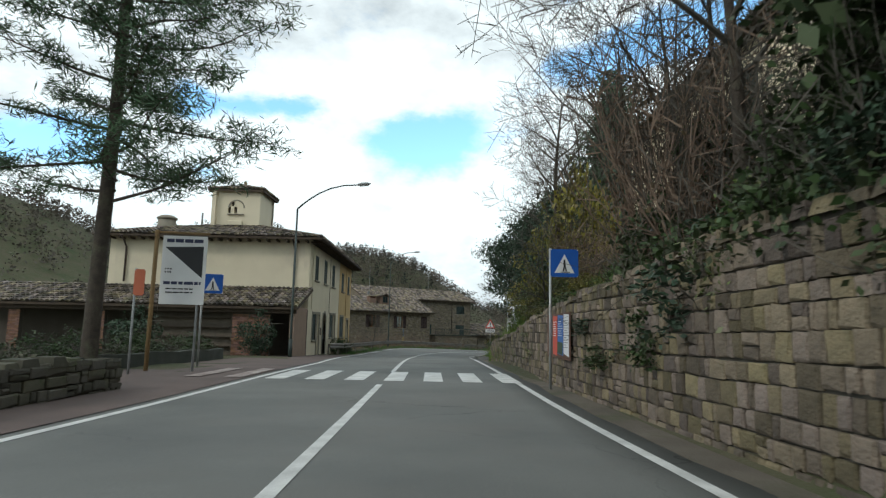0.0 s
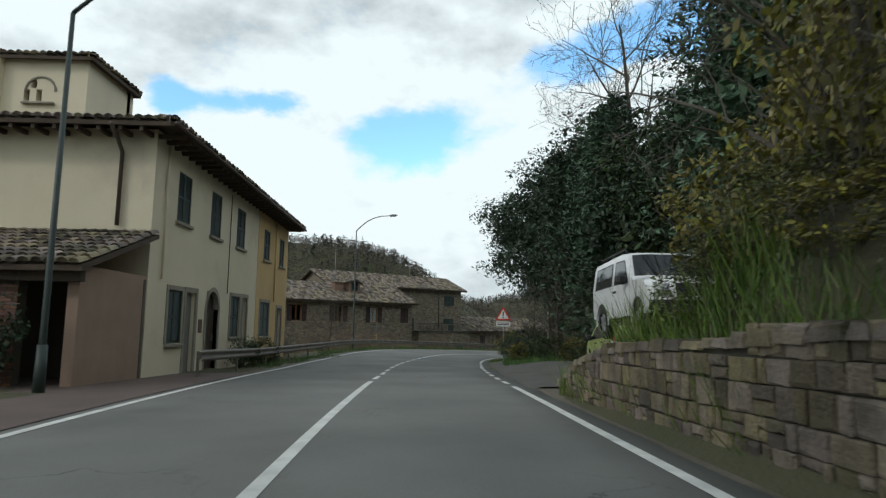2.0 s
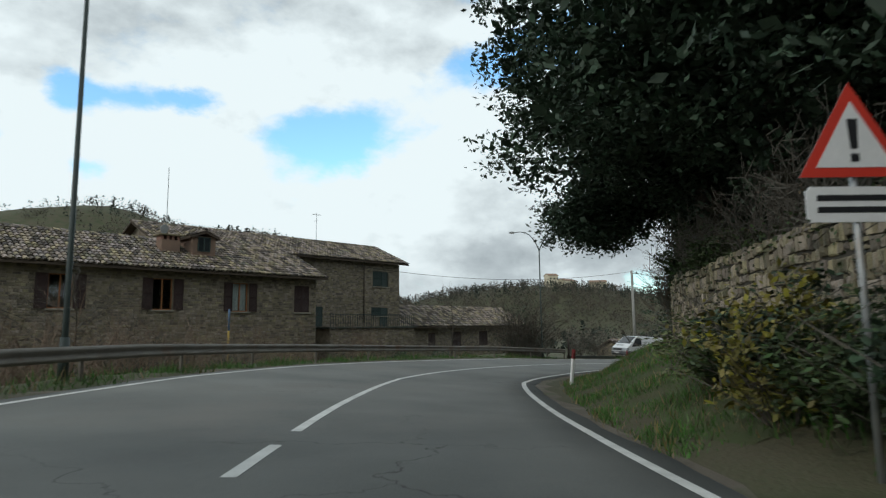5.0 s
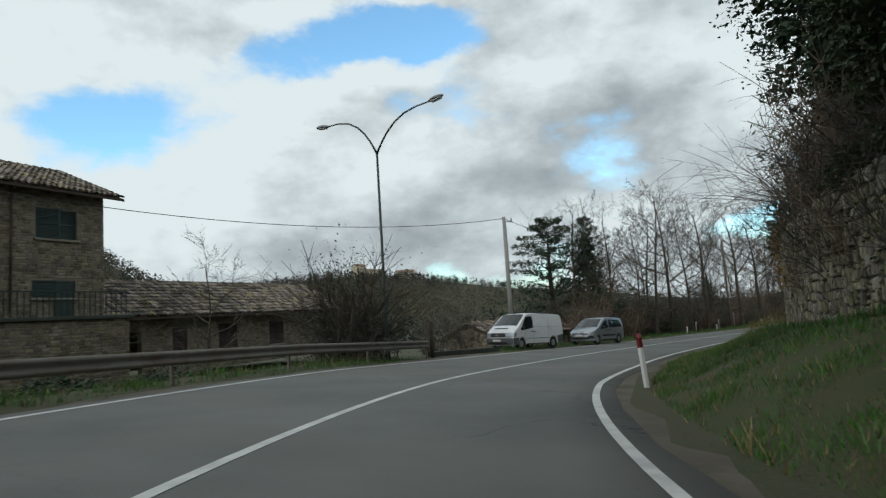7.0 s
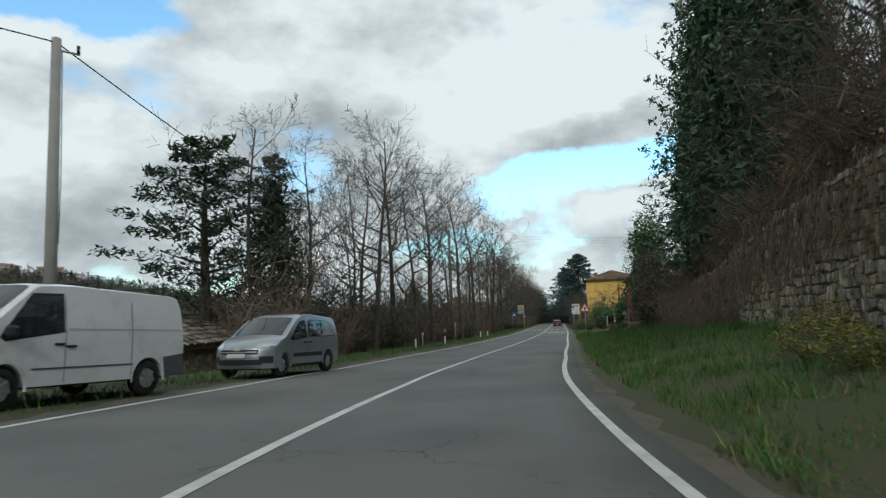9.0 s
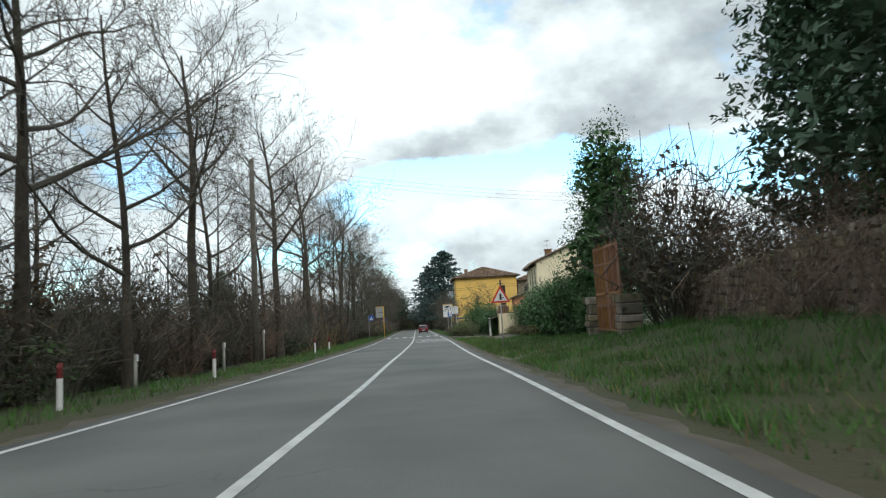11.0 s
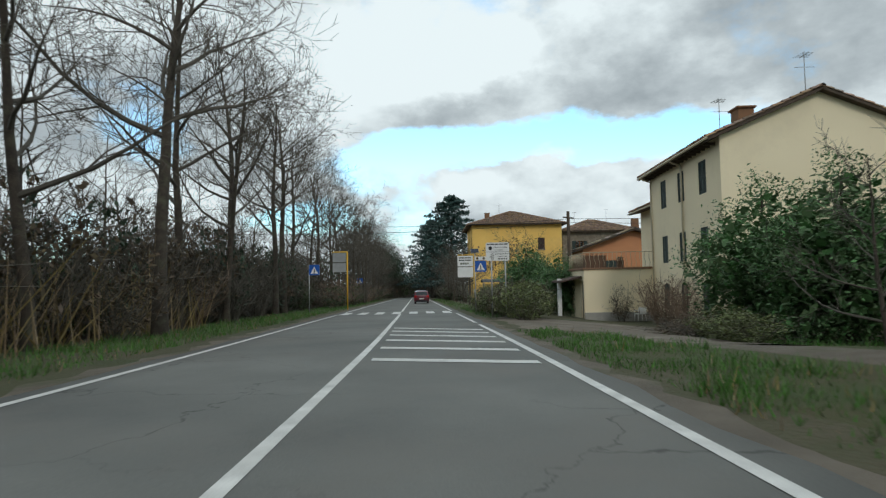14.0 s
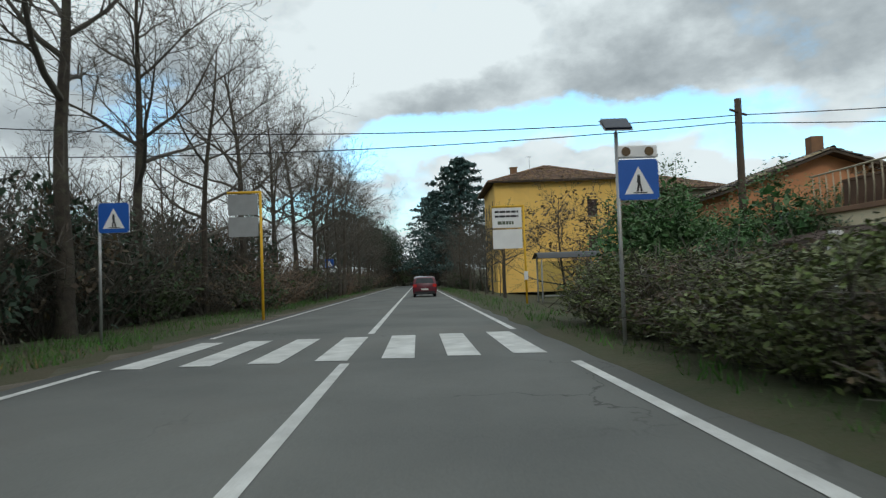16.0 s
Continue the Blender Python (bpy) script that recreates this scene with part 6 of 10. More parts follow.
def build_furniture_last():
    triangle_sign(157.55, 3.7, 3.06, 0.95, "junction")
    ns = thing("information_sign", "white municipal information sign with pictograms on two grey posts", "road sign", at=facing(198.7, 3.1, -4))
    post_tube(ns, 3.4, 0.14, 0.05, 0.035)
    post_tube(ns, 3.4, 0.76, 0.05, 0.035)
    pn = part("panel", plate(1.25, 0.98, 0.03, 0.05), WHITE, ns)
    pn.matrix_local = pose(0.42, 0, 2.55) @ Matrix.Diagonal((0.84, 1, 0.84, 1))
    part("dividing_line", flat([(-0.6, 0.47), (0.6, 0.47), (0.6, 0.485), (-0.6, 0.485)]), BLACK, pn)
    text_bars(pn, 1, -0.56, 0.56, 0.86, 0.1, 0.06, rnd=random.Random(3))
    text_bars(pn, 1, 0.02, 0.52, 0.07, 0.1, 0.06, rnd=random.Random(6))
    for words, x, z in (("corpo di polizia", 0.16, 0.73), ("municipale", 0.05, 0.58), ("postazione fissa", 0.24, 0.37), ("rilevazione", 0.24, 0.23)):
        cu = bpy.data.curves.new("lettering", "FONT")
        cu.body, cu.size, cu.align_x, cu.align_y, cu.extrude = words, 0.115, "CENTER", "CENTER", 0.002
        tx = new("lettering", cu)
        tx.data.materials.append(BLACK)
        tx.parent = pn
        tx.matrix_local = pose(x, -0.006, z, 90, 0, 0)
    part("badge", mesh_disc(0.1, (-0.38, -0.008, 0.68)), BLACK, pn)
    for k in range(4):
        r = 0.07 + 0.06 * k
        pts = [(-0.45 + r * math.cos(a), 0.22 + r * math.sin(a)) for a in np.linspace(-0.9, 0.9, 8)]
        v, f = [], []
        tube_data([(x, -0.008, z) for x, z in pts], [0.012] * 8, 4, v, f)
        part("radio_arc", mesh_from("radio_arc", v, f, BLACK), BLACK, pn)
    crossing_sign(207.1, 3.3, 3.45, 0.66, 1, solar=True)
    crossing_sign(211.2, -7.03, 3.15, 0.66, 1)
    crossing_sign(246.0, -7.2, 3.1, 0.66, 1)
    bus_stop(226.05, 5.05, 4.6, -1, 1.5, 1.95)
    bus_stop(219.2, -5.45, 4.5, -1, 1.15, 1.5, False)
    sh = thing("bus_shelter", "grey bus shelter with a curved glass canopy beside the hedge", "bus shelter", at=facing(227.5, 7.4))
    for x in (-1.3, 1.5):
        tube("post", [(x, 0, -0.2), (x, 0, 2.3)], 0.04, 8, GREY_POLE, sh)
        tube("post", [(x, 1.2, -0.2), (x, 1.2, 2.5)], 0.04, 8, GREY_POLE, sh)
    v = [(x, y, 2.25 + 0.3 * math.sin(math.pi * k / 8) + 0.1) for k in range(9) for x, y in ((-1.5, -0.2 + 1.6 * k / 8), (1.7, -0.2 + 1.6 * k / 8))]
    part("canopy", mesh_from("canopy", v, [(2 * k, 2 * k + 1, 2 * k + 3, 2 * k + 2) for k in range(8)], TRIM_S, True), TRIM_S, sh, "curved dark canopy")
    part("back_panel", box(-1.3, 1.5, 1.19, 1.21, 0.3, 2.2), glass("shelter glass", (0.6, 0.68, 0.68)), sh)
    part("bench_seat", box(-1.0, 1.2, 0.8, 1.15, 0.42, 0.47, 0.01), GREY_POLE, sh)
    bn = thing("bench", "grey wooden bench by the bus stop", "bench", at=on_ground(230.0, -9.0, 90))
    for k in range(3):
        part("slat", box(-0.8, 0.8, -0.2 + k * 0.14, -0.08 + k * 0.14, 0.42, 0.46, 0.005), mat("grey bench timber", (0.25, 0.24, 0.22), (0.18, 0.17, 0.16), 0.85), bn)
    for k in range(2):
        part("back_slat", box(-0.8, 0.8, 0.24, 0.27, 0.58 + k * 0.16, 0.7 + k * 0.16, 0.005), MATS["grey bench timber"], bn)
    for x in (-0.65, 0.65):
        part("leg", box(x - 0.04, x + 0.04, -0.18, 0.26, 0, 0.42, 0.01), CONCRETE, bn)
    wp = thing("utility_pole", "dark wooden utility pole carrying several cables", "utility pole", at=pose(133.6, 133.7, ground_z(133.6, 133.7)))
    h = 2.2 - ground_z(133.6, 133.7)
    tube("pole", [(0, 0, -0.3), (0, 0, h)], [0.16, 0.12], 10, WOOD_D, wp)
    tube("cross_bar", [(-0.6, 0.3, h - 0.5), (0.6, -0.3, h - 0.5)], 0.05, 6, WOOD_D, wp)
    wire("overhead_cable", (133.6, 133.7, 1.6), (118.0, 163.0, 2.0), 0.7, "black overhead cable crossing the road")
    wire("overhead_cable", (133.6, 133.7, 1.35), (119.0, 166.0, 1.2), 0.6, "black overhead cable crossing the road lower down")
    wire("overhead_cable", (133.6, 133.7, 1.6), (140.0, 96.0, 2.4), 0.6, "black overhead cable running to the houses")
    wire("overhead_cable", (133.6, 133.7, 1.3), (150.0, 90.0, 2.0), 0.6, "black overhead cable running to the houses")
    tz = ground_z(71.3, 128.3)
    tp = thing("utility_pole", "weathered grey wooden telegraph pole among the trees", "utility pole", at=pose(71.3, 128.3, tz))
    for k in range(3):
        wire("overhead_cable", (71.3, 128.3, 6.3 - 0.25 * k), (101.5, 106.2, 6.9 - 0.3 * k), 0.8, "thin overhead cable from the telegraph pole", 0.006)
    tube("pole", [(0, 0, -0.3), (0, 0, 6.5 - tz)], [0.17, 0.12], 10, mat("weathered pole timber", (0.19, 0.17, 0.14), (0.13, 0.115, 0.095), 0.9, scale=3, fine=30), tp)
    for s, d, hh in ((141.0, -7.6, 0.9), (150.0, -7.4, 0.9), (168.9, -7.2, 1.0), (175.5, -7.3, 0.9)):
        delineator(s, d, hh)
    for s, d, hh in ((146.0, -8.3, 1.0), (161.5, -8.6, 1.7), (153.0, -8.0, 1.2)):
        q = thing("marker_post", "thin grey concrete marker post in the verge", "post", "verge marker posts", at=on_ground(s, d))
        tube("post", [(0, 0, -0.2), (0.02, 0, hh)], 0.05, 6, CONCRETE, q)
        part("tag", box(-0.07, 0.07, -0.06, -0.05, hh - 0.2, hh - 0.02), WHITE, q)
    # wooden gate between stone pillars
    g = thing("garden_gate", "tall rust-brown wooden slatted gate between stone pillars", "gate", at=on_ground(150.6, 6.78, 180))
    wood = mat("rust brown gate timber", (0.30, 0.135, 0.055), (0.20, 0.09, 0.042), 0.8, scale=2, fine=25, rand=0.25)
    for x in (0.0, 1.5):
        leaf = part("gate_leaf", window_frame(1.45, 3.15, 0.09, False), wood, g)
        leaf.matrix_local = pose(x - 1.5, 0, 0.1)
        for z in (0.95, 1.38, 2.5):
            part("rail", box(0.09, 1.36, -0.01, 0.05, z - 0.05, z + 0.05, 0.005), wood, leaf)
        for k in range(9):
            part("slat", box(0.15 + k * 0.14, 0.195 + k * 0.14, 0.005, 0.04, 0.09, 3.2 + 0.09 * math.sin(k * 1.7), 0.004), wood, leaf)
            part("short_slat", box(0.22 + k * 0.14, 0.255 + k * 0.14, 0.005, 0.04, 0.97, 1.52 + 0.05 * math.cos(k * 2.1)), wood, leaf)
    for x, hh in ((-1.9, 1.4), (1.95, 1.4)):
        pl = part("pillar", box(x - 0.32, x + 0.32, -0.2, 0.4, -0.3, hh, 0.05), MORTAR, g)
        blocks = random.Random(int(x * 10))
        z = -0.1
        while z < hh:
            t = blocks.uniform(0.17, 0.4)
            cut = blocks.uniform(-0.2, 0.2)
            for x0, x1 in ((-0.37, cut - 0.012), (cut + 0.012, 0.36)):
                o = blocks.uniform(-0.05, 0.05)
                part("stone", box(x + x0 + o, x + x1 + o, -0.28 + blocks.uniform(-0.07, 0.05), 0.44, z + 0.01, z + t - 0.01 - blocks.uniform(0, 0.03), 0.022), LIME if blocks.random() < 0.45 else STONE, pl)
            z += t
    # white plastic chair in the yard
    c = thing("garden_chair", "white plastic garden chair in the yard", "chair", at=pose(122.2, 127.6, ground_z(122.2, 127.6) + 0.035, 0, 0, 120))
    part("seat", box(-0.24, 0.24, -0.24, 0.24, 0.40, 0.44, 0.015), WHITE, c)
    v = [(0.27 * math.sin(a), 0.22 + 0.06 * math.cos(a) + (0.08 if z > 0.5 else 0), z) for z in (0.42, 0.82) for a in np.linspace(-1.2, 1.2, 7)]
    part("backrest", mesh_from("backrest", v + [(x, y + 0.025, z) for x, y, z in v], [(k, k + 1, k + 8, k + 7) for k in range(6)] + [(k + 14, k + 21, k + 22, k + 15) for k in range(6)] + [(k + 7, k + 8, k + 22, k + 21) for k in range(6)], WHITE, True), WHITE, c)
    for x in (-0.22, 0.22):
        for y in (-0.22, 0.2):
            tube("leg", [(x, y, 0.41), (x * 1.12, y * 1.12, 0.0)], [0.025, 0.018], 6, WHITE, c)
        tube("armrest", [(x * 1.15, 0.22, 0.64), (x * 1.2, -0.2, 0.64), (x * 1.15, -0.23, 0.42)], 0.025, 6, WHITE, c)


build_furniture_first()
build_furniture_last()


# ------------------------------------------------------------------ vehicles
RUBBER = mat("tyre rubber", (0.015, 0.015, 0.016), (0.022, 0.022, 0.023), 0.85, fine=60)
RIM = mat("alloy wheel", (0.42, 0.43, 0.45), (0.34, 0.35, 0.36), 0.35, metal=0.8, bump=0.05)
TRIM = mat("dark plastic trim", (0.018, 0.018, 0.02), (0.025, 0.025, 0.027), 0.6, fine=80, bump=0.1)
SCREEN = mat("tinted windscreen", (0.016, 0.020, 0.023), (0.022, 0.026, 0.029), 0.03, bump=0, spec=0.55)
LAMP_GLASS = mat("headlamp glass", (0.55, 0.58, 0.6), (0.45, 0.48, 0.5), 0.1, metal=0.4, bump=0)
TAIL = mat("red tail lamp", (0.45, 0.015, 0.012), (0.35, 0.012, 0.01), 0.2, bump=0)
PLATE_W = mat("number plate white", (0.62, 0.62, 0.58), (0.55, 0.55, 0.52), 0.5)


def wheel(parent, x, y, r, w):
    side = 1 if y > 0 else -1
    prof = [(r * 0.62, w * 0.5), (r * 0.9, w * 0.5), (r * 0.985, w * 0.36), (r, 0.0), (r * 0.985, -w * 0.36), (r * 0.9, -w * 0.5), (r * 0.62, -w * 0.5)]
    n, v, f = 24, [], []
    for k in range(n):
        a = 2 * math.pi * k / n
        v += [(q * math.cos(a), yy, q * math.sin(a)) for q, yy in prof]
    m = len(prof)
    for k in range(n):
        for j in range(m - 1):
            f.append((k * m + j, ((k + 1) % n) * m + j, ((k + 1) % n) * m + j + 1, k * m + j + 1))
    wh = part("wheel", mesh_from("wheel", v, f, RUBBER, True), RUBBER, parent)
    wh.matrix_local = pose(x, y, r)
    bm = bmesh.new()
    bmesh.ops.create_cone(bm, cap_ends=True, segments=24, radius1=r * 0.63, radius2=r * 0.55, depth=w * 0.8)
    bmesh.ops.rotate(bm, verts=bm.verts, matrix=Matrix.Rotation(math.pi / 2 * -side, 3, "X"))
    part("rim", bm, RIM, wh)
    for k in range(7):
        a = 2 * math.pi * k / 7
        sp = box(-0.028, 0.028, -0.012, 0.012, r * 0.12, r * 0.56, 0.004)
        ob = part("spoke", sp, RIM, wh)
        ob.matrix_local = pose(0, side * w * 0.43, 0) @ Matrix.Rotation(a, 4, "Y")
    part("hub", mesh_disc(r * 0.13, (0, side * w * 0.44 - 0.01, 0)), RIM, wh)


class CarShape:
    """A car facing +x over the origin: an outline in x and z swept across the width, then rounded in plan, at the roof's edges and in at the windows."""

    def __init__(self, top, half_width, belt, axles, r, low, tumble=0.13, nose=0.30, tail=0.12, crown=0.07):
        self.W, self.belt, self.axles, self.r, self.low = half_width, belt, axles, r, low
        self.tumble, self.nose, self.tail, self.crown = tumble, nose, tail, crown
        self.front, self.back, self.roof = top[-1][0], top[0][0], max(z for _, z in top)
        self.front = max(x for x, _ in top)
        self.back = min(x for x, _ in top)
        pts = [tuple(p) for p in top]
        out = [pts[0]]
        for k in range(1, len(pts) - 1):        # soften each corner of the outline
            a, b, c = Vector(pts[k - 1]), Vector(pts[k]), Vector(pts[k + 1])
            q = min(0.10, (b - a).length * 0.4, (c - b).length * 0.4)
            p0, p1 = b + (a - b).normalized() * q, b + (c - b).normalized() * q
            out += [tuple(p0), tuple((p0 + p1) / 4 + b / 2), tuple(p1)]
        self.top = out + [pts[-1]]

    def place(self, x, t, z, off=0.0):
        """Where a point of the swept form comes to lie; t runs from -1 to 1 across; off lifts it outwards at the sides."""
        a = abs(t)
        f = max(0.0, x / self.front)
        g = max(0.0, x / self.back)
        x = x - self.nose * f**2.2 * a**2.4 + self.tail * g**4 * a**3
        w = 1.0 - 0.035 * max(0.0, (0.55 - z) / 0.4)**2
        if z > self.belt:
            w -= self.tumble * ((z - self.belt) / (self.roof - self.belt))**1.15
        drop = self.crown * a**5 if z > self.belt - 0.25 else 0.0
        return Vector((x, math.copysign(a * self.W * w + off, t), z - drop))

    def shell(self):
        outline = list(self.top)
        ra = self.r * 1.17
        for x in self.axles:                    # front axle first: the sill runs back under the car
            e = math.asin(max(-1.0, min(1.0, (self.low - self.r) / ra)))
            outline += [(x + ra * math.cos(a), self.r + ra * math.sin(a)) for a in np.linspace(e, math.pi - e, 13)]
        bm = bmesh.new()
        cross = (-1, -0.95, -0.85, -0.6, -0.3, 0, 0.3, 0.6, 0.85, 0.95, 1)
        rows = [[bm.verts.new((x, t, z)) for x, z in outline] for t in cross]
        n = len(outline)
        for i in range(len(cross) - 1):
            for k in range(n):
                bm.faces.new((rows[i][k], rows[i][(k + 1) % n], rows[i + 1][(k + 1) % n], rows[i + 1][k]))
        bm.faces.new(rows[0][::-1])
        bm.faces.new(rows[-1])
        self.cut(bm)
        for v in bm.verts:
            v.co = self.place(*v.co)
        bmesh.ops.recalc_face_normals(bm, faces=bm.faces)
        return bm

    def cut(self, bm):
        for z in (0.42, 0.58, 0.75, self.belt - 0.12, self.belt, self.belt + (self.roof - self.belt) * 0.35, self.belt + (self.roof - self.belt) * 0.68, self.roof - 0.09):
            bmesh.ops.bisect_plane(bm, geom=bm.verts[:] + bm.edges[:] + bm.faces[:], plane_co=(0, 0, z), plane_no=(0, 0, 1), dist=1e-4)
        for x in np.arange(self.back + 0.25, self.front, 0.42):
            bmesh.ops.bisect_plane(bm, geom=bm.verts[:] + bm.edges[:] + bm.faces[:], plane_co=(x, 0, 0), plane_no=(1, 0, 0), dist=1e-4)

    def front_x(self, z):
        """Foremost x of the outline at height z, on the side towards the nose."""
        best = 0.0
        for (x0, z0), (x1, z1) in zip(self.top, self.top[1:]):
            if min(z0, z1) - 1e-6 <= z <= max(z0, z1) + 1e-6 and max(x0, x1) > 0:
                u = 0 if abs(z1 - z0) < 1e-6 else (z - z0) / (z1 - z0)
                best = max(best, x0 + (x1 - x0) * u)
        return best or self.front

    def back_x(self, z):
        best = 0.0
        for (x0, z0), (x1, z1) in zip(self.top, self.top[1:]):
            if min(z0, z1) - 1e-6 <= z <= max(z0, z1) + 1e-6 and min(x0, x1) < 0:
                u = 0 if abs(z1 - z0) < 1e-6 else (z - z0) / (z1 - z0)
                best = min(best, x0 + (x1 - x0) * u)
        return best or self.back


def side_patch(car, shape, name, pts, material, off=0.006, sides=(1, -1), parent=None, label=""):
    """A patch on the car's flank, outline in x and z."""
    for sg in sides:
        bm = bmesh.new()
        bm.faces.new([bm.verts.new((x, sg, z)) for x, z in pts])
        shape.cut(bm)
        for v in bm.verts:
            v.co = shape.place(v.co.x, v.co.y, v.co.z, off)
        bmesh.ops.recalc_face_normals(bm, faces=bm.faces)
        if sum(f.normal.y * f.calc_area() for f in bm.faces) * sg < 0:
            bmesh.ops.reverse_faces(bm, faces=bm.faces)
        part(name, bm, material, parent or car, label)


def end_patch(car, shape, name, t0, t1, z0, z1, material, front=True, off=0.008, skew=0.0, label="", mirror=False, parent=None):
    """A patch on the nose or the tail between two fractions of the width and two heights; skew leans its outer side up."""
    for sg in ((1, -1) if mirror else (1,)):
        bm = bmesh.new()
        n, m = 9, 6
        rows = []
        for i in range(m):
            row = []
            for k in range(n):
                t = t0 + (t1 - t0) * k / (n - 1)
                z = z0 + (z1 - z0) * i / (m - 1) + skew * (k / (n - 1)) * (1 if mirror else 0)
                x = shape.front_x(z) if front else shape.back_x(z)
                p = shape.place(x, sg * t, z)
                p.x += off if front else -off
                row.append(bm.verts.new(p))
            rows.append(row)
        for i in range(m - 1):
            for k in range(n - 1):
                bm.faces.new((rows[i][k], rows[i][k + 1], rows[i + 1][k + 1], rows[i + 1][k]))
        bmesh.ops.recalc_face_normals(bm, faces=bm.faces)
        if sum(f.normal.x for f in bm.faces) * (1 if front else -1) < 0:
            bmesh.ops.reverse_faces(bm, faces=bm.faces)
        part(name, bm, material, parent or car, label, smooth=True)


def screen(car, shape, name, low, high, w0, w1, material=None, off=0.012):
    """A pane across the car between two points (x, z) of its outline."""
    bm = bmesh.new()
    rows = []
    d = Vector((high[0] - low[0], high[1] - low[1]))
    nx, nz = (d.y, -d.x) if (d.y * (1 if low[0] > 0 else -1)) > 0 else (-d.y, d.x)
    ln = math.hypot(nx, nz)
    for i in range(6):
        u = i / 5
        x, z, w = low[0] + d.x * u, low[1] + d.y * u, w0 + (w1 - w0) * u
        row = []
        for k in range(9):
            p = shape.place(x, w * (k / 4 - 1), z)
            row.append(bm.verts.new(p + Vector((nx / ln * off, 0, nz / ln * off))))
        rows.append(row)
    for i in range(5):
        for k in range(8):
            bm.faces.new((rows[i][k], rows[i][k + 1], rows[i + 1][k + 1], rows[i + 1][k]))
    bmesh.ops.recalc_face_normals(bm, faces=bm.faces)
    if sum(f.normal.z for f in bm.faces) < 0:
        bmesh.ops.reverse_faces(bm, faces=bm.faces)
    return part(name, bm, material or SCREEN, car, smooth=True)


def vehicle(name, label, paint, m, shape, panes, category="car", arch=None):
    car = thing(name, label, category, at=m)
    body = part("body", shape.shell(), paint, car, smooth=True)
    body.data.set_sharp_from_angle(angle=radians(38))
    part("underbody", box(shape.back + 0.25, shape.front - 0.3, -shape.W * 0.8, shape.W * 0.8, shape.low - 0.04, shape.low + 0.3), TRIM, car)
    for x in shape.axles:
        for sg in (1, -1):
            wheel(car, x, sg * (shape.W - 0.12), shape.r, 0.2)
            vv, ff = [], []
            for k in range(15):
                a = -0.15 + (math.pi + 0.3) * k / 14
                for q, o in ((shape.r * 1.17, -0.02), (shape.r * 1.17, 0.012), (shape.r * 1.27, 0.006)):
                    vv.append((x + q * math.cos(a), sg * (shape.W + o - 0.012), shape.r + q * math.sin(a)))
            for k in range(14):
                for j in range(2):
                    ff.append((k * 3 + j, k * 3 + j + 1, k * 3 + j + 4, k * 3 + j + 3))
            part("wheel_arch", mesh_from("wheel_arch", vv, ff, arch or paint, True), arch or paint, body)
    for pts in panes:
        side_patch(car, shape, "side_window", pts, SCREEN, 0.007)
        xm, zm = sum(x for x, _ in pts) / len(pts), sum(z for _, z in pts) / len(pts)
        side_patch(car, shape, "window_seal", [(xm + (x - xm) * 1.07, zm + (z - zm) * 1.10) for x, z in pts], TRIM, 0.003)
    return car, body


def common_parts(car, shape, mirror_x, handles, plate_z, plates=True):
    for sg in (1, -1):
        bm = box(-0.07, 0.09, -0.10, 0.10, -0.09, 0.10, 0.045)
        mi = part("mirror", bm, TRIM, car)
        p = shape.place(mirror_x, sg, shape.belt + 0.06)
        mi.matrix_local = pose(p.x, p.y + sg * 0.11, p.z)
        for x, z in handles:
            h = part("door_handle", box(-0.09, 0.09, -0.018, 0.018, -0.02, 0.025, 0.01), TRIM, car)
            q = shape.place(x, sg, z)
            h.matrix_local = pose(q.x, q.y + sg * 0.008, q.z)
    if plates:
        for front in (True, False):
            end_patch(car, shape, "number_plate", -0.30, 0.30, plate_z[0 if front else 1], plate_z[0 if front else 1] + 0.11, PLATE_W, front, 0.045)


def seam(car, shape, x, z0, z1):
    side_patch(car, shape, "door_seam", [(x - 0.006, z0), (x + 0.006, z0), (x + 0.006, z1), (x - 0.006, z1)], TRIM, 0.004)


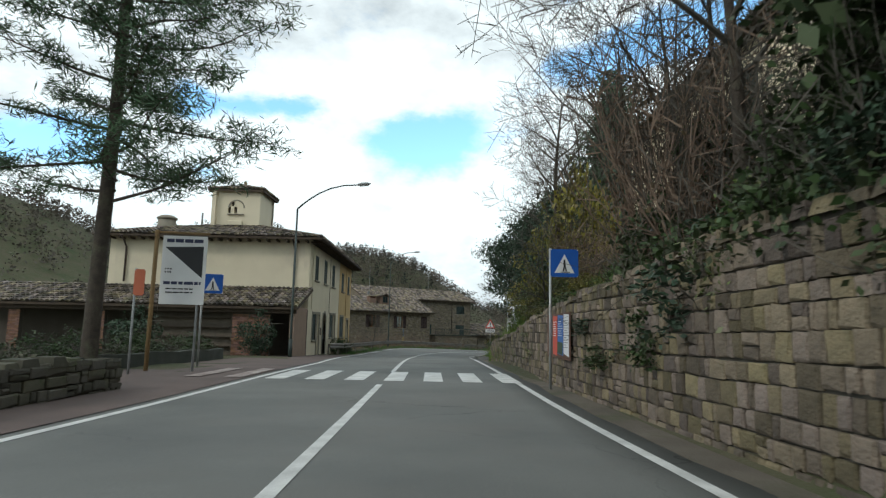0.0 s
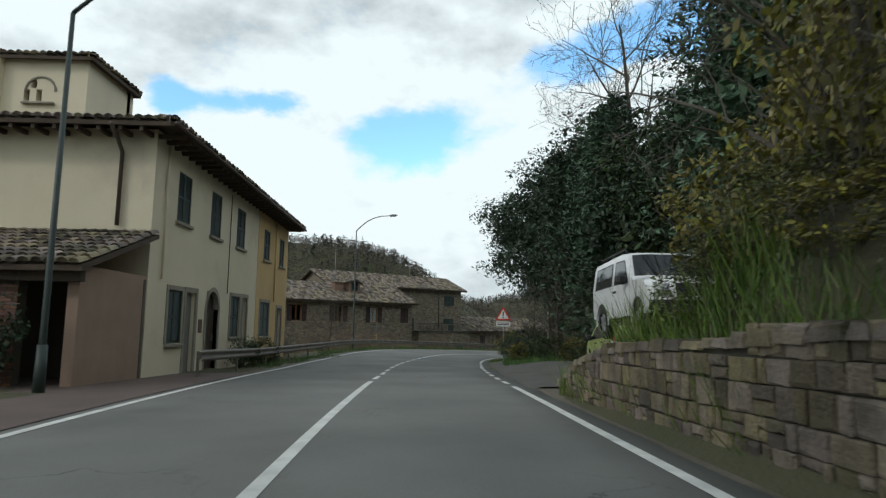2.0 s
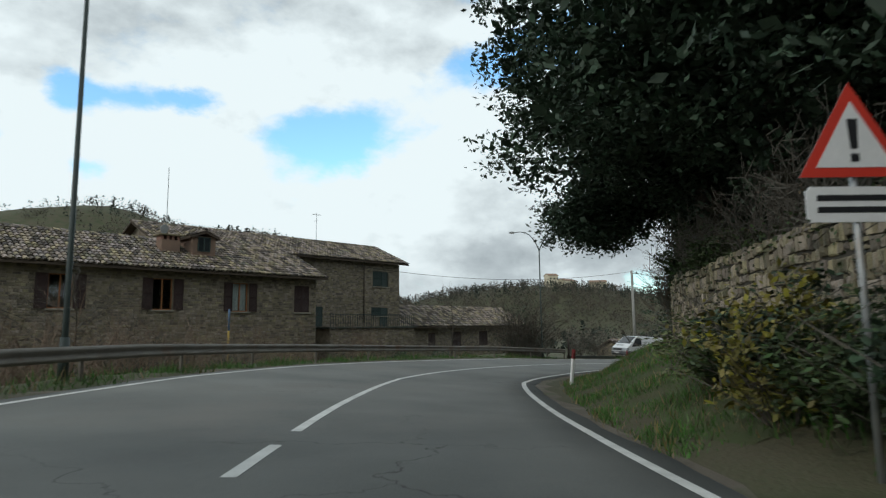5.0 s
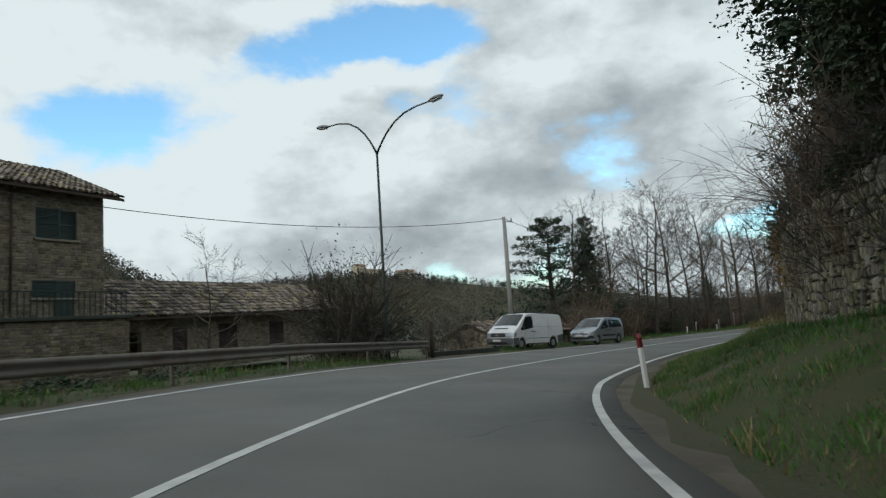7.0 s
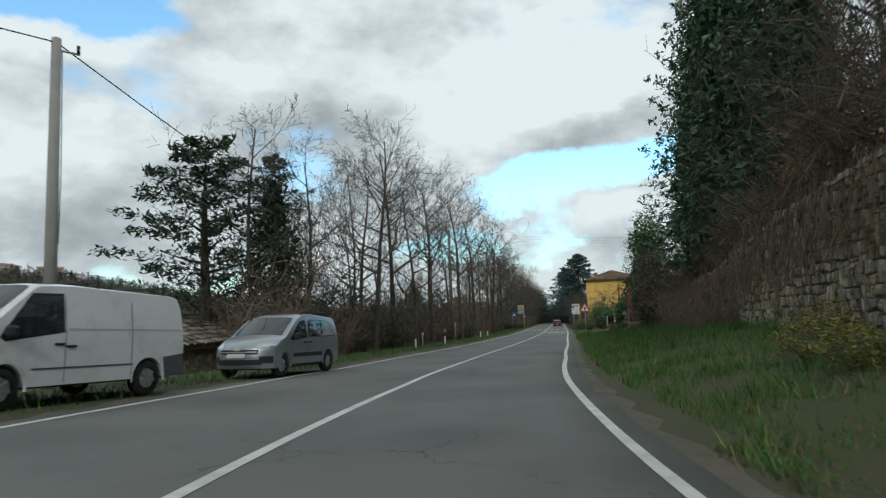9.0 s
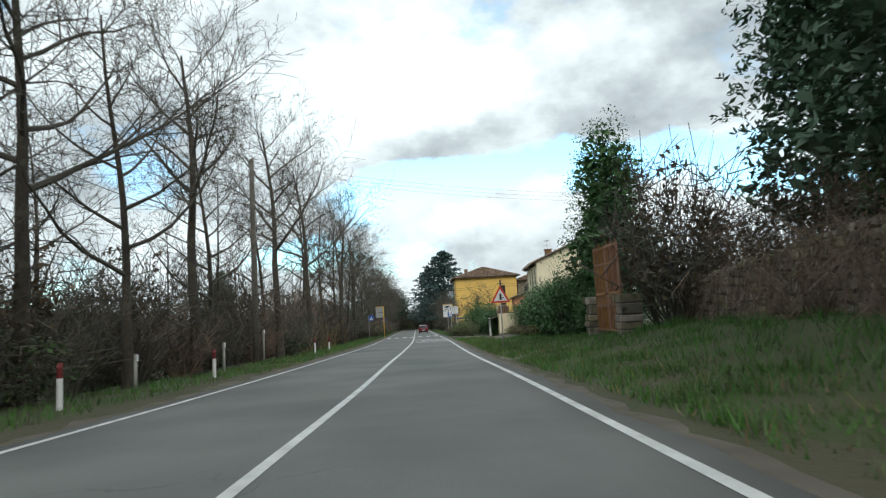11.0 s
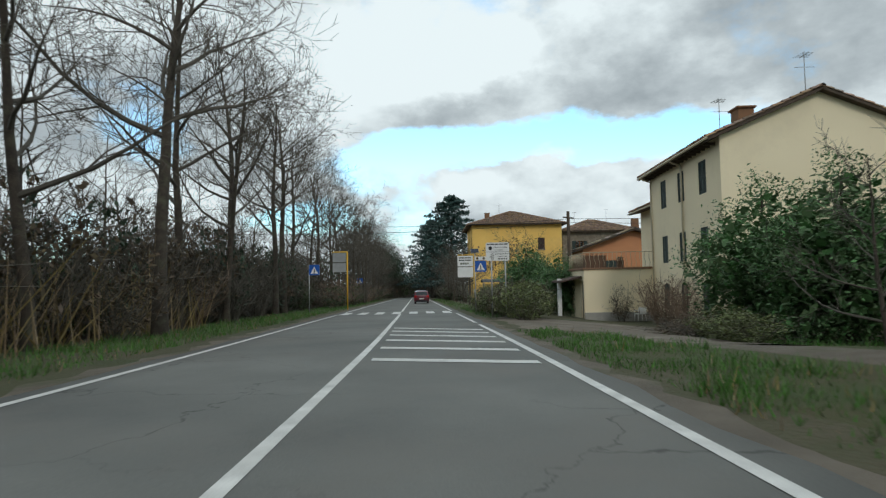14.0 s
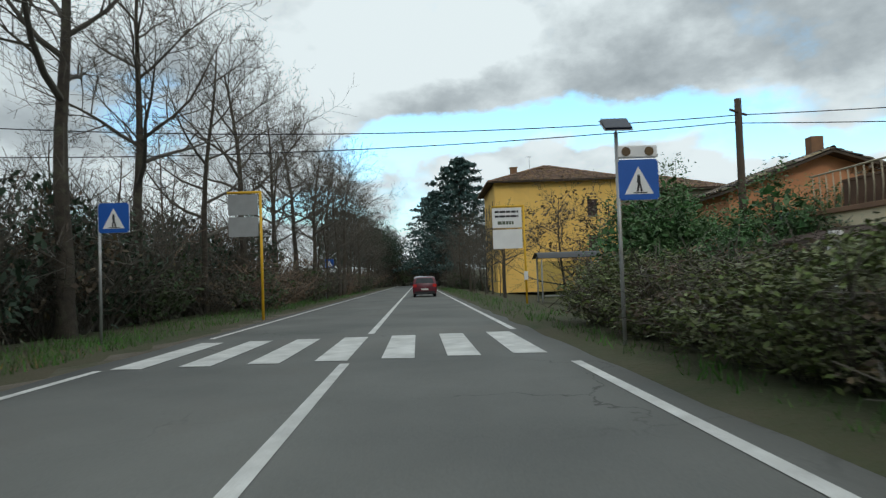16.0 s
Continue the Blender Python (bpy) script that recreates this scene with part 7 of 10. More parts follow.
def build_van(m, paint):
    top = [(-2.40, 0.32), (-2.43, 0.55), (-2.43, 1.05), (-2.38, 1.70), (-2.28, 1.98), (0.2, 2.04), (0.92, 2.00), (1.80, 1.33), (2.20, 1.10), (2.36, 0.98), (2.41, 0.66), (2.43, 0.42), (2.38, 0.26)]
    sh = CarShape(top, 0.985, 1.20, (1.46, -1.46), 0.335, 0.34, 0.115, 0.26, 0.05, 0.06)
    cab = [(0.46, 1.27), (0.85, 1.22), (1.50, 1.14), (1.60, 1.20), (1.02, 1.84), (0.46, 1.86)]
    grey = mat("grey bumper plastic", (0.115, 0.12, 0.125), (0.085, 0.09, 0.095), 0.75, fine=70, bump=0.15)
    van, body = vehicle("panel_van", "dirty white panel van with roof bars parked in the lay-by", paint, m, sh, [cab], "van")
    screen(van, sh, "windscreen", (1.78, 1.345), (0.97, 1.965), 0.86, 0.86)
    end_patch(van, sh, "grille", -0.56, 0.56, 0.70, 0.93, TRIM, True, 0.010)
    for k in range(3):
        end_patch(van, sh, "grille_bar", -0.54, 0.54, 0.735 + 0.07 * k, 0.755 + 0.07 * k, grey, True, 0.022)
    end_patch(van, sh, "badge", -0.10, 0.10, 0.78, 0.84, RIM, True, 0.03)
    end_patch(van, sh, "headlamp", 0.58, 0.99, 0.66, 0.95, LAMP_GLASS, True, 0.012, 0.05, mirror=True)
    side_patch(van, sh, "headlamp_return", [(2.12, 0.72), (2.40, 0.72), (2.36, 0.98), (2.05, 1.02)], LAMP_GLASS, 0.008)
    end_patch(van, sh, "front_bumper", -1.0, 1.0, 0.28, 0.655, grey, True, 0.018)
    side_patch(van, sh, "bumper_return", [(1.90, 0.30), (2.43, 0.30), (2.43, 0.66), (1.86, 0.68)], grey, 0.012)
    end_patch(van, sh, "air_intake", -0.7, 0.7, 0.33, 0.44, TRIM, True, 0.026)
    screen(van, sh, "bonnet_vent", (2.12, 1.147), (2.02, 1.205), 0.5, 0.5, TRIM)
    side_patch(van, sh, "rear_cladding", [(-2.42, 0.34), (-1.90, 0.34), (-1.82, 0.72), (-2.42, 0.78)], grey, 0.010)
    end_patch(van, sh, "rear_bumper", -0.95, 0.95, 0.34, 0.58, grey, False, 0.03)
    side_patch(van, sh, "side_moulding", [(-1.05, 0.60), (1.03, 0.60), (1.03, 0.63), (-1.05, 0.63)], grey, 0.008)
    # flat strip of darker white: the crease's shade is painted, not folded
    side_patch(van, sh, "side_crease", [(-2.35, 1.30), (0.34, 1.30), (0.34, 1.325), (-2.35, 1.325)], mat("shaded white paint", (0.50, 0.51, 0.52), (0.46, 0.47, 0.48), 0.35), 0.006)
    for x in (0.40, -1.02):
        seam(van, sh, x, 0.38, 1.84)
    end_patch(van, sh, "tail_lamp", 0.86, 0.99, 0.75, 1.25, TAIL, False, 0.01, mirror=True)
    common_parts(van, sh, 1.50, ((0.52, 1.06), (0.28, 1.02)), (0.47, 0.62))
    for x in (-1.95, -0.35):
        tube("roof_bar", [(x, -0.84, 2.10), (x, 0.84, 2.10)], 0.022, 6, TRIM, van)
        for y in (-0.78, 0.78):
            tube("roof_bar_foot", [(x, y, 1.95), (x, y, 2.22)], 0.028, 6, TRIM, van)
    return van


def build_people_carrier(m, paint):
    top = [(-2.16, 0.34), (-2.19, 0.62), (-2.16, 1.10), (-2.06, 1.52), (-1.94, 1.72), (-0.6, 1.79), (0.12, 1.75), (0.40, 1.68), (1.32, 1.14), (1.72, 1.05), (2.02, 0.92), (2.13, 0.80), (2.19, 0.50), (2.14, 0.26)]
    sh = CarShape(top, 0.905, 1.10, (1.33, -1.40), 0.32, 0.27, 0.135, 0.42, 0.12, 0.07)
    panes = [[(0.02, 1.14), (0.75, 1.08), (1.02, 1.10), (0.45, 1.50), (0.28, 1.58), (0.04, 1.60)],
             [(-0.13, 1.17), (-0.92, 1.17), (-0.92, 1.63), (-0.30, 1.64), (-0.16, 1.58)],
             [(-0.98, 1.17), (-1.86, 1.20), (-1.82, 1.36), (-1.66, 1.54), (-1.50, 1.61), (-0.98, 1.63)]]
    car, body = vehicle("people_carrier", "silver-blue people carrier with roof rails parked behind the van", paint, m, sh, panes)
    screen(car, sh, "windscreen", (1.30, 1.155), (0.46, 1.645), 0.86, 0.84)
    screen(car, sh, "rear_window", (-2.145, 1.15), (-2.0, 1.62), 0.80, 0.74)
    end_patch(car, sh, "grille", -0.62, 0.62, 0.64, 0.76, TRIM, True, 0.012)
    end_patch(car, sh, "grille_bar", -0.60, 0.60, 0.69, 0.71, RIM, True, 0.022)
    end_patch(car, sh, "badge", -0.09, 0.09, 0.74, 0.83, RIM, True, 0.02)
    end_patch(car, sh, "lower_grille", -0.72, 0.72, 0.36, 0.50, TRIM, True, 0.014)
    end_patch(car, sh, "fog_lamp_bezel", 0.66, 0.98, 0.40, 0.58, TRIM, True, 0.014, mirror=True)
    end_patch(car, sh, "skid_plate", -0.75, 0.75, 0.28, 0.33, RIM, True, 0.02)
    end_patch(car, sh, "headlamp", 0.56, 0.98, 0.76, 0.90, LAMP_GLASS, True, 0.012, 0.09, mirror=True)
    side_patch(car, sh, "headlamp_return", [(1.62, 0.97), (2.02, 0.84), (2.06, 0.90), (1.66, 1.03)], LAMP_GLASS, 0.008)
    side_patch(car, sh, "side_moulding", [(-0.92, 0.52), (0.86, 0.52), (0.86, 0.63), (-0.92, 0.63)], TRIM, 0.016)
    side_patch(car, sh, "sill", [(-0.98, 0.27), (0.92, 0.27), (0.92, 0.33), (-0.98, 0.33)], TRIM, 0.010)
    for x in (0.93, -0.03, -1.02):
        seam(car, sh, x, 0.34, 1.10 if x > 0.5 else 1.62)
    end_patch(car, sh, "rear_bumper", -0.95, 0.95, 0.34, 0.56, TRIM, False, 0.03)
    end_patch(car, sh, "tail_lamp", 0.82, 0.99, 0.85, 1.45, TAIL, False, 0.012, mirror=True)
    common_parts(car, sh, 0.78, ((0.13, 0.99), (-0.20, 0.99)), (0.55, 0.62))
    for y in (-0.66, 0.66):
        tube("roof_rail", [(-1.75, y, 1.70), (-1.62, y, 1.80), (-0.3, y, 1.83), (0.0, y, 1.74)], 0.024, 6, TRIM, car)
    return car


def build_green_hatchback(m, paint):
    top = [(-1.73, 0.30), (-1.77, 0.52), (-1.75, 0.95), (-1.68, 1.12), (-1.52, 1.46), (-0.7, 1.54), (0.08, 1.50), (0.30, 1.44), (0.98, 1.02), (1.35, 0.94), (1.62, 0.80), (1.73, 0.62), (1.77, 0.42), (1.73, 0.24)]
    sh = CarShape(top, 0.79, 0.96, (1.12, -1.18), 0.285, 0.26, 0.14, 0.36, 0.10, 0.07)
    panes = [[(0.03, 0.99), (0.80, 0.97), (0.38, 1.30), (0.24, 1.37), (0.05, 1.40)], [(-0.05, 0.99), (-0.76, 1.01), (-0.74, 1.40), (-0.03, 1.41)], [(-0.84, 1.02), (-1.30, 1.06), (-1.26, 1.36), (-0.82, 1.40)]]
    car, body = vehicle("hatchback", "pale green small hatchback parked in the gravel lay-by", paint, m, sh, panes)
    screen(car, sh, "windscreen", (0.95, 1.04), (0.35, 1.415), 0.84, 0.82)
    screen(car, sh, "rear_window", (-1.675, 1.03), (-1.545, 1.41), 0.80, 0.78)
    end_patch(car, sh, "tail_lamp", 0.83, 1.0, 0.68, 1.00, TAIL, False, 0.014, mirror=True)
    end_patch(car, sh, "upper_tail_lamp", 0.84, 1.0, 1.00, 1.44, mat("bright red lamp lens", (0.55, 0.03, 0.02), (0.45, 0.025, 0.018), 0.25, bump=0), False, 0.014, mirror=True)
    side_patch(car, sh, "tail_lamp_return", [(-1.77, 0.68), (-1.66, 0.68), (-1.60, 1.02), (-1.36, 1.42), (-1.50, 1.46), (-1.73, 1.05)], TAIL, 0.010)
    end_patch(car, sh, "reversing_lamp", 0.86, 0.98, 0.80, 0.88, LAMP_GLASS, False, 0.02, mirror=True)
    end_patch(car, sh, "rear_bumper", -1.0, 1.0, 0.27, 0.58, TRIM, False, 0.035)
    side_patch(car, sh, "bumper_return", [(-1.78, 0.28), (-1.46, 0.28), (-1.46, 0.52), (-1.78, 0.60)], TRIM, 0.014)
    end_patch(car, sh, "tailgate_recess", -0.42, 0.42, 0.68, 0.86, TRIM, False, 0.010)
    end_patch(car, sh, "front_bumper", -1.0, 1.0, 0.26, 0.48, TRIM, True, 0.02)
    end_patch(car, sh, "headlamp", 0.55, 0.97, 0.58, 0.74, LAMP_GLASS, True, 0.012, 0.04, mirror=True)
    # shade line of the door crease, painted as a flat darker green strip
    side_patch(car, sh, "body_crease", [(-0.88, 0.60), (0.84, 0.60), (0.84, 0.615), (-0.88, 0.615)], mat("shaded green paint", (0.22, 0.27, 0.08), (0.20, 0.25, 0.075), 0.4), 0.005)
    for x in (0.82, 0.0, -0.80):
        seam(car, sh, x, 0.32, 0.98 if x > 0.5 else 1.42)
    common_parts(car, sh, 0.66, ((0.14, 0.84), (-0.66, 0.86)), (0.40, 0.72))
    return car


def build_off_roader(m, paint):
    top = [(-1.76, 0.46), (-1.80, 0.62), (-1.79, 1.10), (-1.74, 1.60), (-1.64, 1.69), (0.15, 1.72), (0.40, 1.66), (0.74, 1.15), (1.50, 1.06), (1.70, 0.98), (1.77, 0.62), (1.76, 0.44)]
    sh = CarShape(top, 0.80, 1.10, (1.12, -1.13), 0.35, 0.42, 0.10, 0.16, 0.04, 0.05)
    car, body = vehicle("off_roader", "boxy white off-road car with roof rails on the terrace", paint, m, sh, [[(-0.22, 1.14), (0.62, 1.12), (0.32, 1.56), (-0.22, 1.58)], [(-1.56, 1.14), (-0.42, 1.14), (-0.42, 1.58), (-1.52, 1.57)]])
    screen(car, sh, "windscreen", (0.72, 1.18), (0.42, 1.63), 0.88, 0.86)
    end_patch(car, sh, "grille", -0.42, 0.42, 0.72, 0.94, TRIM, True, 0.012)
    end_patch(car, sh, "headlamp", 0.55, 0.86, 0.72, 0.94, LAMP_GLASS, True, 0.014, mirror=True)
    end_patch(car, sh, "front_bumper", -1.0, 1.0, 0.46, 0.64, TRIM, True, 0.05)
    end_patch(car, sh, "rear_bumper", -1.0, 1.0, 0.48, 0.62, TRIM, False, 0.05)
    side_patch(car, sh, "wing_flare", [(-0.60, 0.52), (-0.66, 0.46), (-0.72, 0.68), (-0.95, 0.82), (-1.32, 0.82), (-1.54, 0.66), (-1.50, 0.80), (-1.35, 0.90), (-0.92, 0.90), (-0.68, 0.76)], paint, 0.03)
    end_patch(car, sh, "tail_lamp", 0.84, 0.99, 0.72, 0.92, TAIL, False, 0.012, mirror=True)
    for x in (0.72, -0.34):
        seam(car, sh, x, 0.46, 1.58)
    common_parts(car, sh, 0.56, ((-0.20, 0.98),), (0.50, 0.64))
    for y in (-0.66, 0.66):
        tube("roof_rail", [(-1.45, y, 1.66), (-1.4, y, 1.75), (0.15, y, 1.77), (0.22, y, 1.68)], 0.02, 6, TRIM, car)
    bm = bmesh.new()
    bmesh.ops.create_cone(bm, cap_ends=True, segments=24, radius1=0.33, radius2=0.33, depth=0.18)
    bmesh.ops.rotate(bm, verts=bm.verts, matrix=Matrix.Rotation(math.pi / 2, 3, "Y"))
    bmesh.ops.bevel(bm, geom=[e for e in bm.edges if abs(e.verts[0].co.x - e.verts[1].co.x) < 0.01], offset=0.04, segments=2, affect="EDGES")
    part("spare_wheel", bm, RUBBER, car).matrix_local = pose(-1.90, 0, 0.88)
    return car


def build_hatchback(m, paint, label, tall=0.0):
    h = 1.46 + tall
    top = [(-1.90, 0.30), (-1.94, 0.55), (-1.90, 0.95), (-1.62, 1.34 + tall), (-1.40, h - 0.06), (-0.6, h), (0.05, h - 0.02), (0.25, h - 0.07), (1.08, 0.98), (1.50, 0.90), (1.80, 0.76), (1.92, 0.58), (1.95, 0.40), (1.90, 0.24)]
    sh = CarShape(top, 0.83, 0.94, (1.22, -1.22), 0.30, 0.25, 0.15, 0.40, 0.14, 0.07)
    car, body = vehicle("hatchback", label, paint, m, sh, [[(0.0, 0.98), (0.82, 0.97), (0.32, 1.30), (0.02, 1.34)], [(-0.10, 0.99), (-1.05, 1.02), (-0.98, 1.30), (-0.08, 1.35)], [(-1.12, 1.04), (-1.42, 1.10), (-1.25, 1.26), (-1.08, 1.29)]])
    screen(car, sh, "windscreen", (1.05, 1.00), (0.30, h - 0.095), 0.84, 0.80)
    screen(car, sh, "rear_window", (-1.865, 1.0), (-1.645, 1.31 + tall), 0.78, 0.74)
    end_patch(car, sh, "tail_lamp", 0.68, 1.0, 0.74, 0.94, TAIL, False, 0.012, 0.05, mirror=True)
    side_patch(car, sh, "tail_lamp_return", [(-1.92, 0.78), (-1.70, 0.82), (-1.60, 0.98), (-1.86, 0.98)], TAIL, 0.008)
    end_patch(car, sh, "rear_bumper", -0.85, 0.85, 0.28, 0.44, TRIM, False, 0.025)
    end_patch(car, sh, "headlamp", 0.55, 0.98, 0.58, 0.72, LAMP_GLASS, True, 0.012, 0.05, mirror=True)
    end_patch(car, sh, "grille", -0.5, 0.5, 0.40, 0.60, TRIM, True, 0.012)
    for x in (0.86, -0.05, -1.05):
        seam(car, sh, x, 0.32, 0.98 if x > 0.5 else 1.30)
    common_parts(car, sh, 0.70, ((0.10, 0.84), (-0.86, 0.86)), (0.36, 0.52))
    return car


def on_plane(x, y, turn):
    """A pose on the carriageway's plane, tilted with it."""
    def z(dx, dy):
        s, d = nearest([x + dx], [y + dy])
        return at(float(s[0]), float(d[0])).z
    a = radians(turn)
    ahead = Vector((math.cos(a), math.sin(a), (z(math.cos(a), math.sin(a)) - z(-math.cos(a), -math.sin(a))) / 2)).normalized()
    left = Vector((-math.sin(a), math.cos(a), (z(-math.sin(a), math.cos(a)) - z(math.sin(a), -math.cos(a))) / 2))
    up = ahead.cross(left).normalized()
    left = up.cross(ahead)
    return Matrix(((ahead.x, left.x, up.x, x), (ahead.y, left.y, up.y, y), (ahead.z, left.z, up.z, z(0, 0) + 0.01), (0, 0, 0, 1)))


def build_vehicles():
    white = mat("white car paint", (0.78, 0.79, 0.80), (0.72, 0.73, 0.74), 0.3, scale=1, bump=0, coat=0.5, c=(0.5, 0.5, 0.49))
    silver = mat("silver blue car paint", (0.34, 0.365, 0.39), (0.31, 0.335, 0.36), 0.32, metal=0.6, scale=1, bump=0, coat=0.6)
    lime = mat("pale green car paint", (0.36, 0.43, 0.14), (0.32, 0.385, 0.125), 0.3, scale=1, bump=0, coat=0.5)
    redp = mat("dark red car paint", (0.11, 0.012, 0.022), (0.09, 0.010, 0.018), 0.3, scale=1, bump=0, coat=0.5)
    build_van(on_plane(*VAN), white)
    build_people_carrier(on_plane(*CARRIER), silver)
    build_green_hatchback(pose(GREEN_CAR[0], GREEN_CAR[1], ground_z(*GREEN_CAR[:2]) + 0.03, 0, 2.0, GREEN_CAR[2]), lime)
    q = place_z(31.9, 4.95)
    build_off_roader(pose(q.x, q.y, at(31.9, 0).z + 1.17, 0, -2, heading(32) + 180), white)
    build_hatchback(pose(8.3, 26.3, ground_z(8.3, 26.3) + 0.05, 0, 0, 95), white, "white hatchback parked on the terrace below the hillside house")
    build_hatchback(pose(7.9, 20.8, ground_z(7.9, 20.8) + 0.04, 0, 0, 98), silver, "silver hatchback parked on the terrace before the hillside house")
    build_hatchback(on_road(242.5, 0.45, 0.0), redp, "dark red boxy hatchback in the lane ahead", 0.04)


VAN, CARRIER, GREEN_CAR = (26.95, 106.85, 197.0), (34.4, 109.35, 199.0), (6.2, 39.65, 88.0)
build_vehicles()

# ------------------------------------------------------------------ plants
RNG = np.random.default_rng(7)
LEAF_STRAP = leaf_mat("yellow green strap leaves", (0.13, 0.19, 0.04), (0.10, 0.145, 0.032), 0.4)


def quads_mesh(name, Q, material):
    """A mesh of loose quads from an (n, 4, 3) array."""
    n = len(Q)
    me = bpy.data.meshes.new(name)
    me.vertices.add(4 * n)
    me.vertices.foreach_set("co", Q.reshape(-1).astype(np.float32))
    me.loops.add(4 * n)
    me.loops.foreach_set("vertex_index", np.arange(4 * n, dtype=np.int32))
    me.polygons.add(n)
    me.polygons.foreach_set("loop_start", np.arange(0, 4 * n, 4, dtype=np.int32))
    me.polygons.foreach_set("loop_total", np.full(n, 4, dtype=np.int32))
    me.update(calc_edges=True)
    me.validate()
    me.materials.append(material)
    return me


def leaves(centres, size, aspect=0.55, droop=0.0, rng=RNG, up=0.3):
    """Leaf quads at the given centres, turned at random, each pointed at both ends."""
    n = len(centres)
    a = rng.normal(size=(n, 3))
    a[:, 2] = a[:, 2] * 0.6 - droop
    a /= np.linalg.norm(a, axis=1)[:, None]
    b = rng.normal(size=(n, 3))
    b[:, 2] *= up
    b -= (b * a).sum(1)[:, None] * a
    b /= np.linalg.norm(b, axis=1)[:, None] + 1e-9
    L = size * rng.uniform(0.6, 1.4, n)[:, None]
    W = L * aspect * 0.5
    return np.stack([centres - a * L * 0.5, centres + b * W, centres + a * L * 0.5, centres - b * W], 1)


def clumped(shell, n_clumps, per, sigma, rng=RNG):
    """Points gathered in clumps round centres drawn from shell(n)."""
    c = shell(n_clumps)
    k = np.repeat(np.arange(n_clumps), per)
    s = sigma * rng.uniform(0.6, 1.4, n_clumps)[k][:, None]
    return c[k] + np.clip(rng.normal(size=(len(k), 3)), -1.7, 1.7) * s * [1, 1, 0.75]


def cone_shell(h, r, base, power=0.8, inner=0.35, wide=0.15, rng=RNG):
    def draw(n):
        u = rng.random(n)**0.85
        z = base + (h - base) * u
        prof = r * np.minimum(1, u / wide + 0.35) * (1 - u)**power
        q = prof * np.sqrt(rng.uniform(inner**2, 1, n)) * (1 + 0.18 * np.sin(z * 2.1) * np.cos(5 * u + z))
        a = rng.uniform(0, 2 * math.pi, n)
        return np.stack([q * np.cos(a), q * np.sin(a), z], -1)
    return draw


def ball_shell(rx, ry, rz, cz, inner=0.5, flat_low=0.35, rng=RNG):
    def draw(n):
        v = rng.normal(size=(n, 3))
        v /= np.linalg.norm(v, axis=1)[:, None]
        v *= rng.uniform(inner, 1, n)[:, None]**(1 / 2)
        lump = 1 + 0.2 * np.sin(v[:, 0] * 5 + 1) * np.cos(v[:, 1] * 6) + 0.12 * np.sin(v[:, 2] * 9)
        v = v * lump[:, None]
        v[:, 2] = np.where(v[:, 2] < 0, v[:, 2] * (1 - flat_low), v[:, 2])
        return v * [rx, ry, rz] + [0, 0, cz]
    return draw


def boughs(rng, h, base, r, power, n, along, per, sigma, rise):
    """Leaf points along n boughs that shorten towards the top, bending up (or down) to ragged tips."""
    u = (np.arange(n) + rng.random(n)) / n
    z0 = base + (h - base) * u**0.9
    ln = r * np.minimum(1, u / 0.1 + 0.55) * (1 - u)**power * rng.uniform(0.72, 1.2, n) + 0.25
    a = np.arange(n) * 2.399 + rng.uniform(-0.3, 0.3, n)
    t = np.tile(np.linspace(0.22, 1.0, along), n)
    k = np.repeat(np.arange(n), along)
    q = ln[k] * t
    c = np.stack([q * np.cos(a[k]), q * np.sin(a[k]), z0[k] + rise * q * t - 0.04 * q], -1)
    i = np.repeat(np.arange(len(c)), per)
    w = sigma * (1.25 - 0.7 * t)[i][:, None] * (0.6 + 0.5 * (ln[k] / r))[i][:, None]
    return c[i] + np.clip(rng.normal(size=(len(i), 3)), -1.7, 1.7) * w * [1.25, 1.25, 0.8]


def limb(rnd, start, way, length, r, bend, up, segs):
    pts, p, w = [Vector(start)], Vector(start), Vector(way).normalized()
    rad = [r]
    for i in range(segs):
        w = (w + Vector((rnd.uniform(-bend, bend), rnd.uniform(-bend, bend), rnd.uniform(-bend, bend) + up))).normalized()
        p = p + w * length / segs
        pts.append(p)
        rad.append(max(0.006, r * (1 - 0.85 * (i + 1) / segs)))
    return pts, rad, w


def sliver(rnd, q, rd, v, f):
    """A fine twig as a tapered folded blade of one quad a segment."""
    side = (q[-1] - q[0]).cross(Vector((rnd.uniform(-1, 1), rnd.uniform(-1, 1), rnd.uniform(-1, 1)))).normalized()
    for i in range(len(q) - 1):
        n = len(v)
        v += [q[i] - side * rd[i], q[i] + side * rd[i], q[i + 1] + side * rd[i + 1], q[i + 1] - side * rd[i + 1]]
        f.append((n, n + 1, n + 2, n + 3))


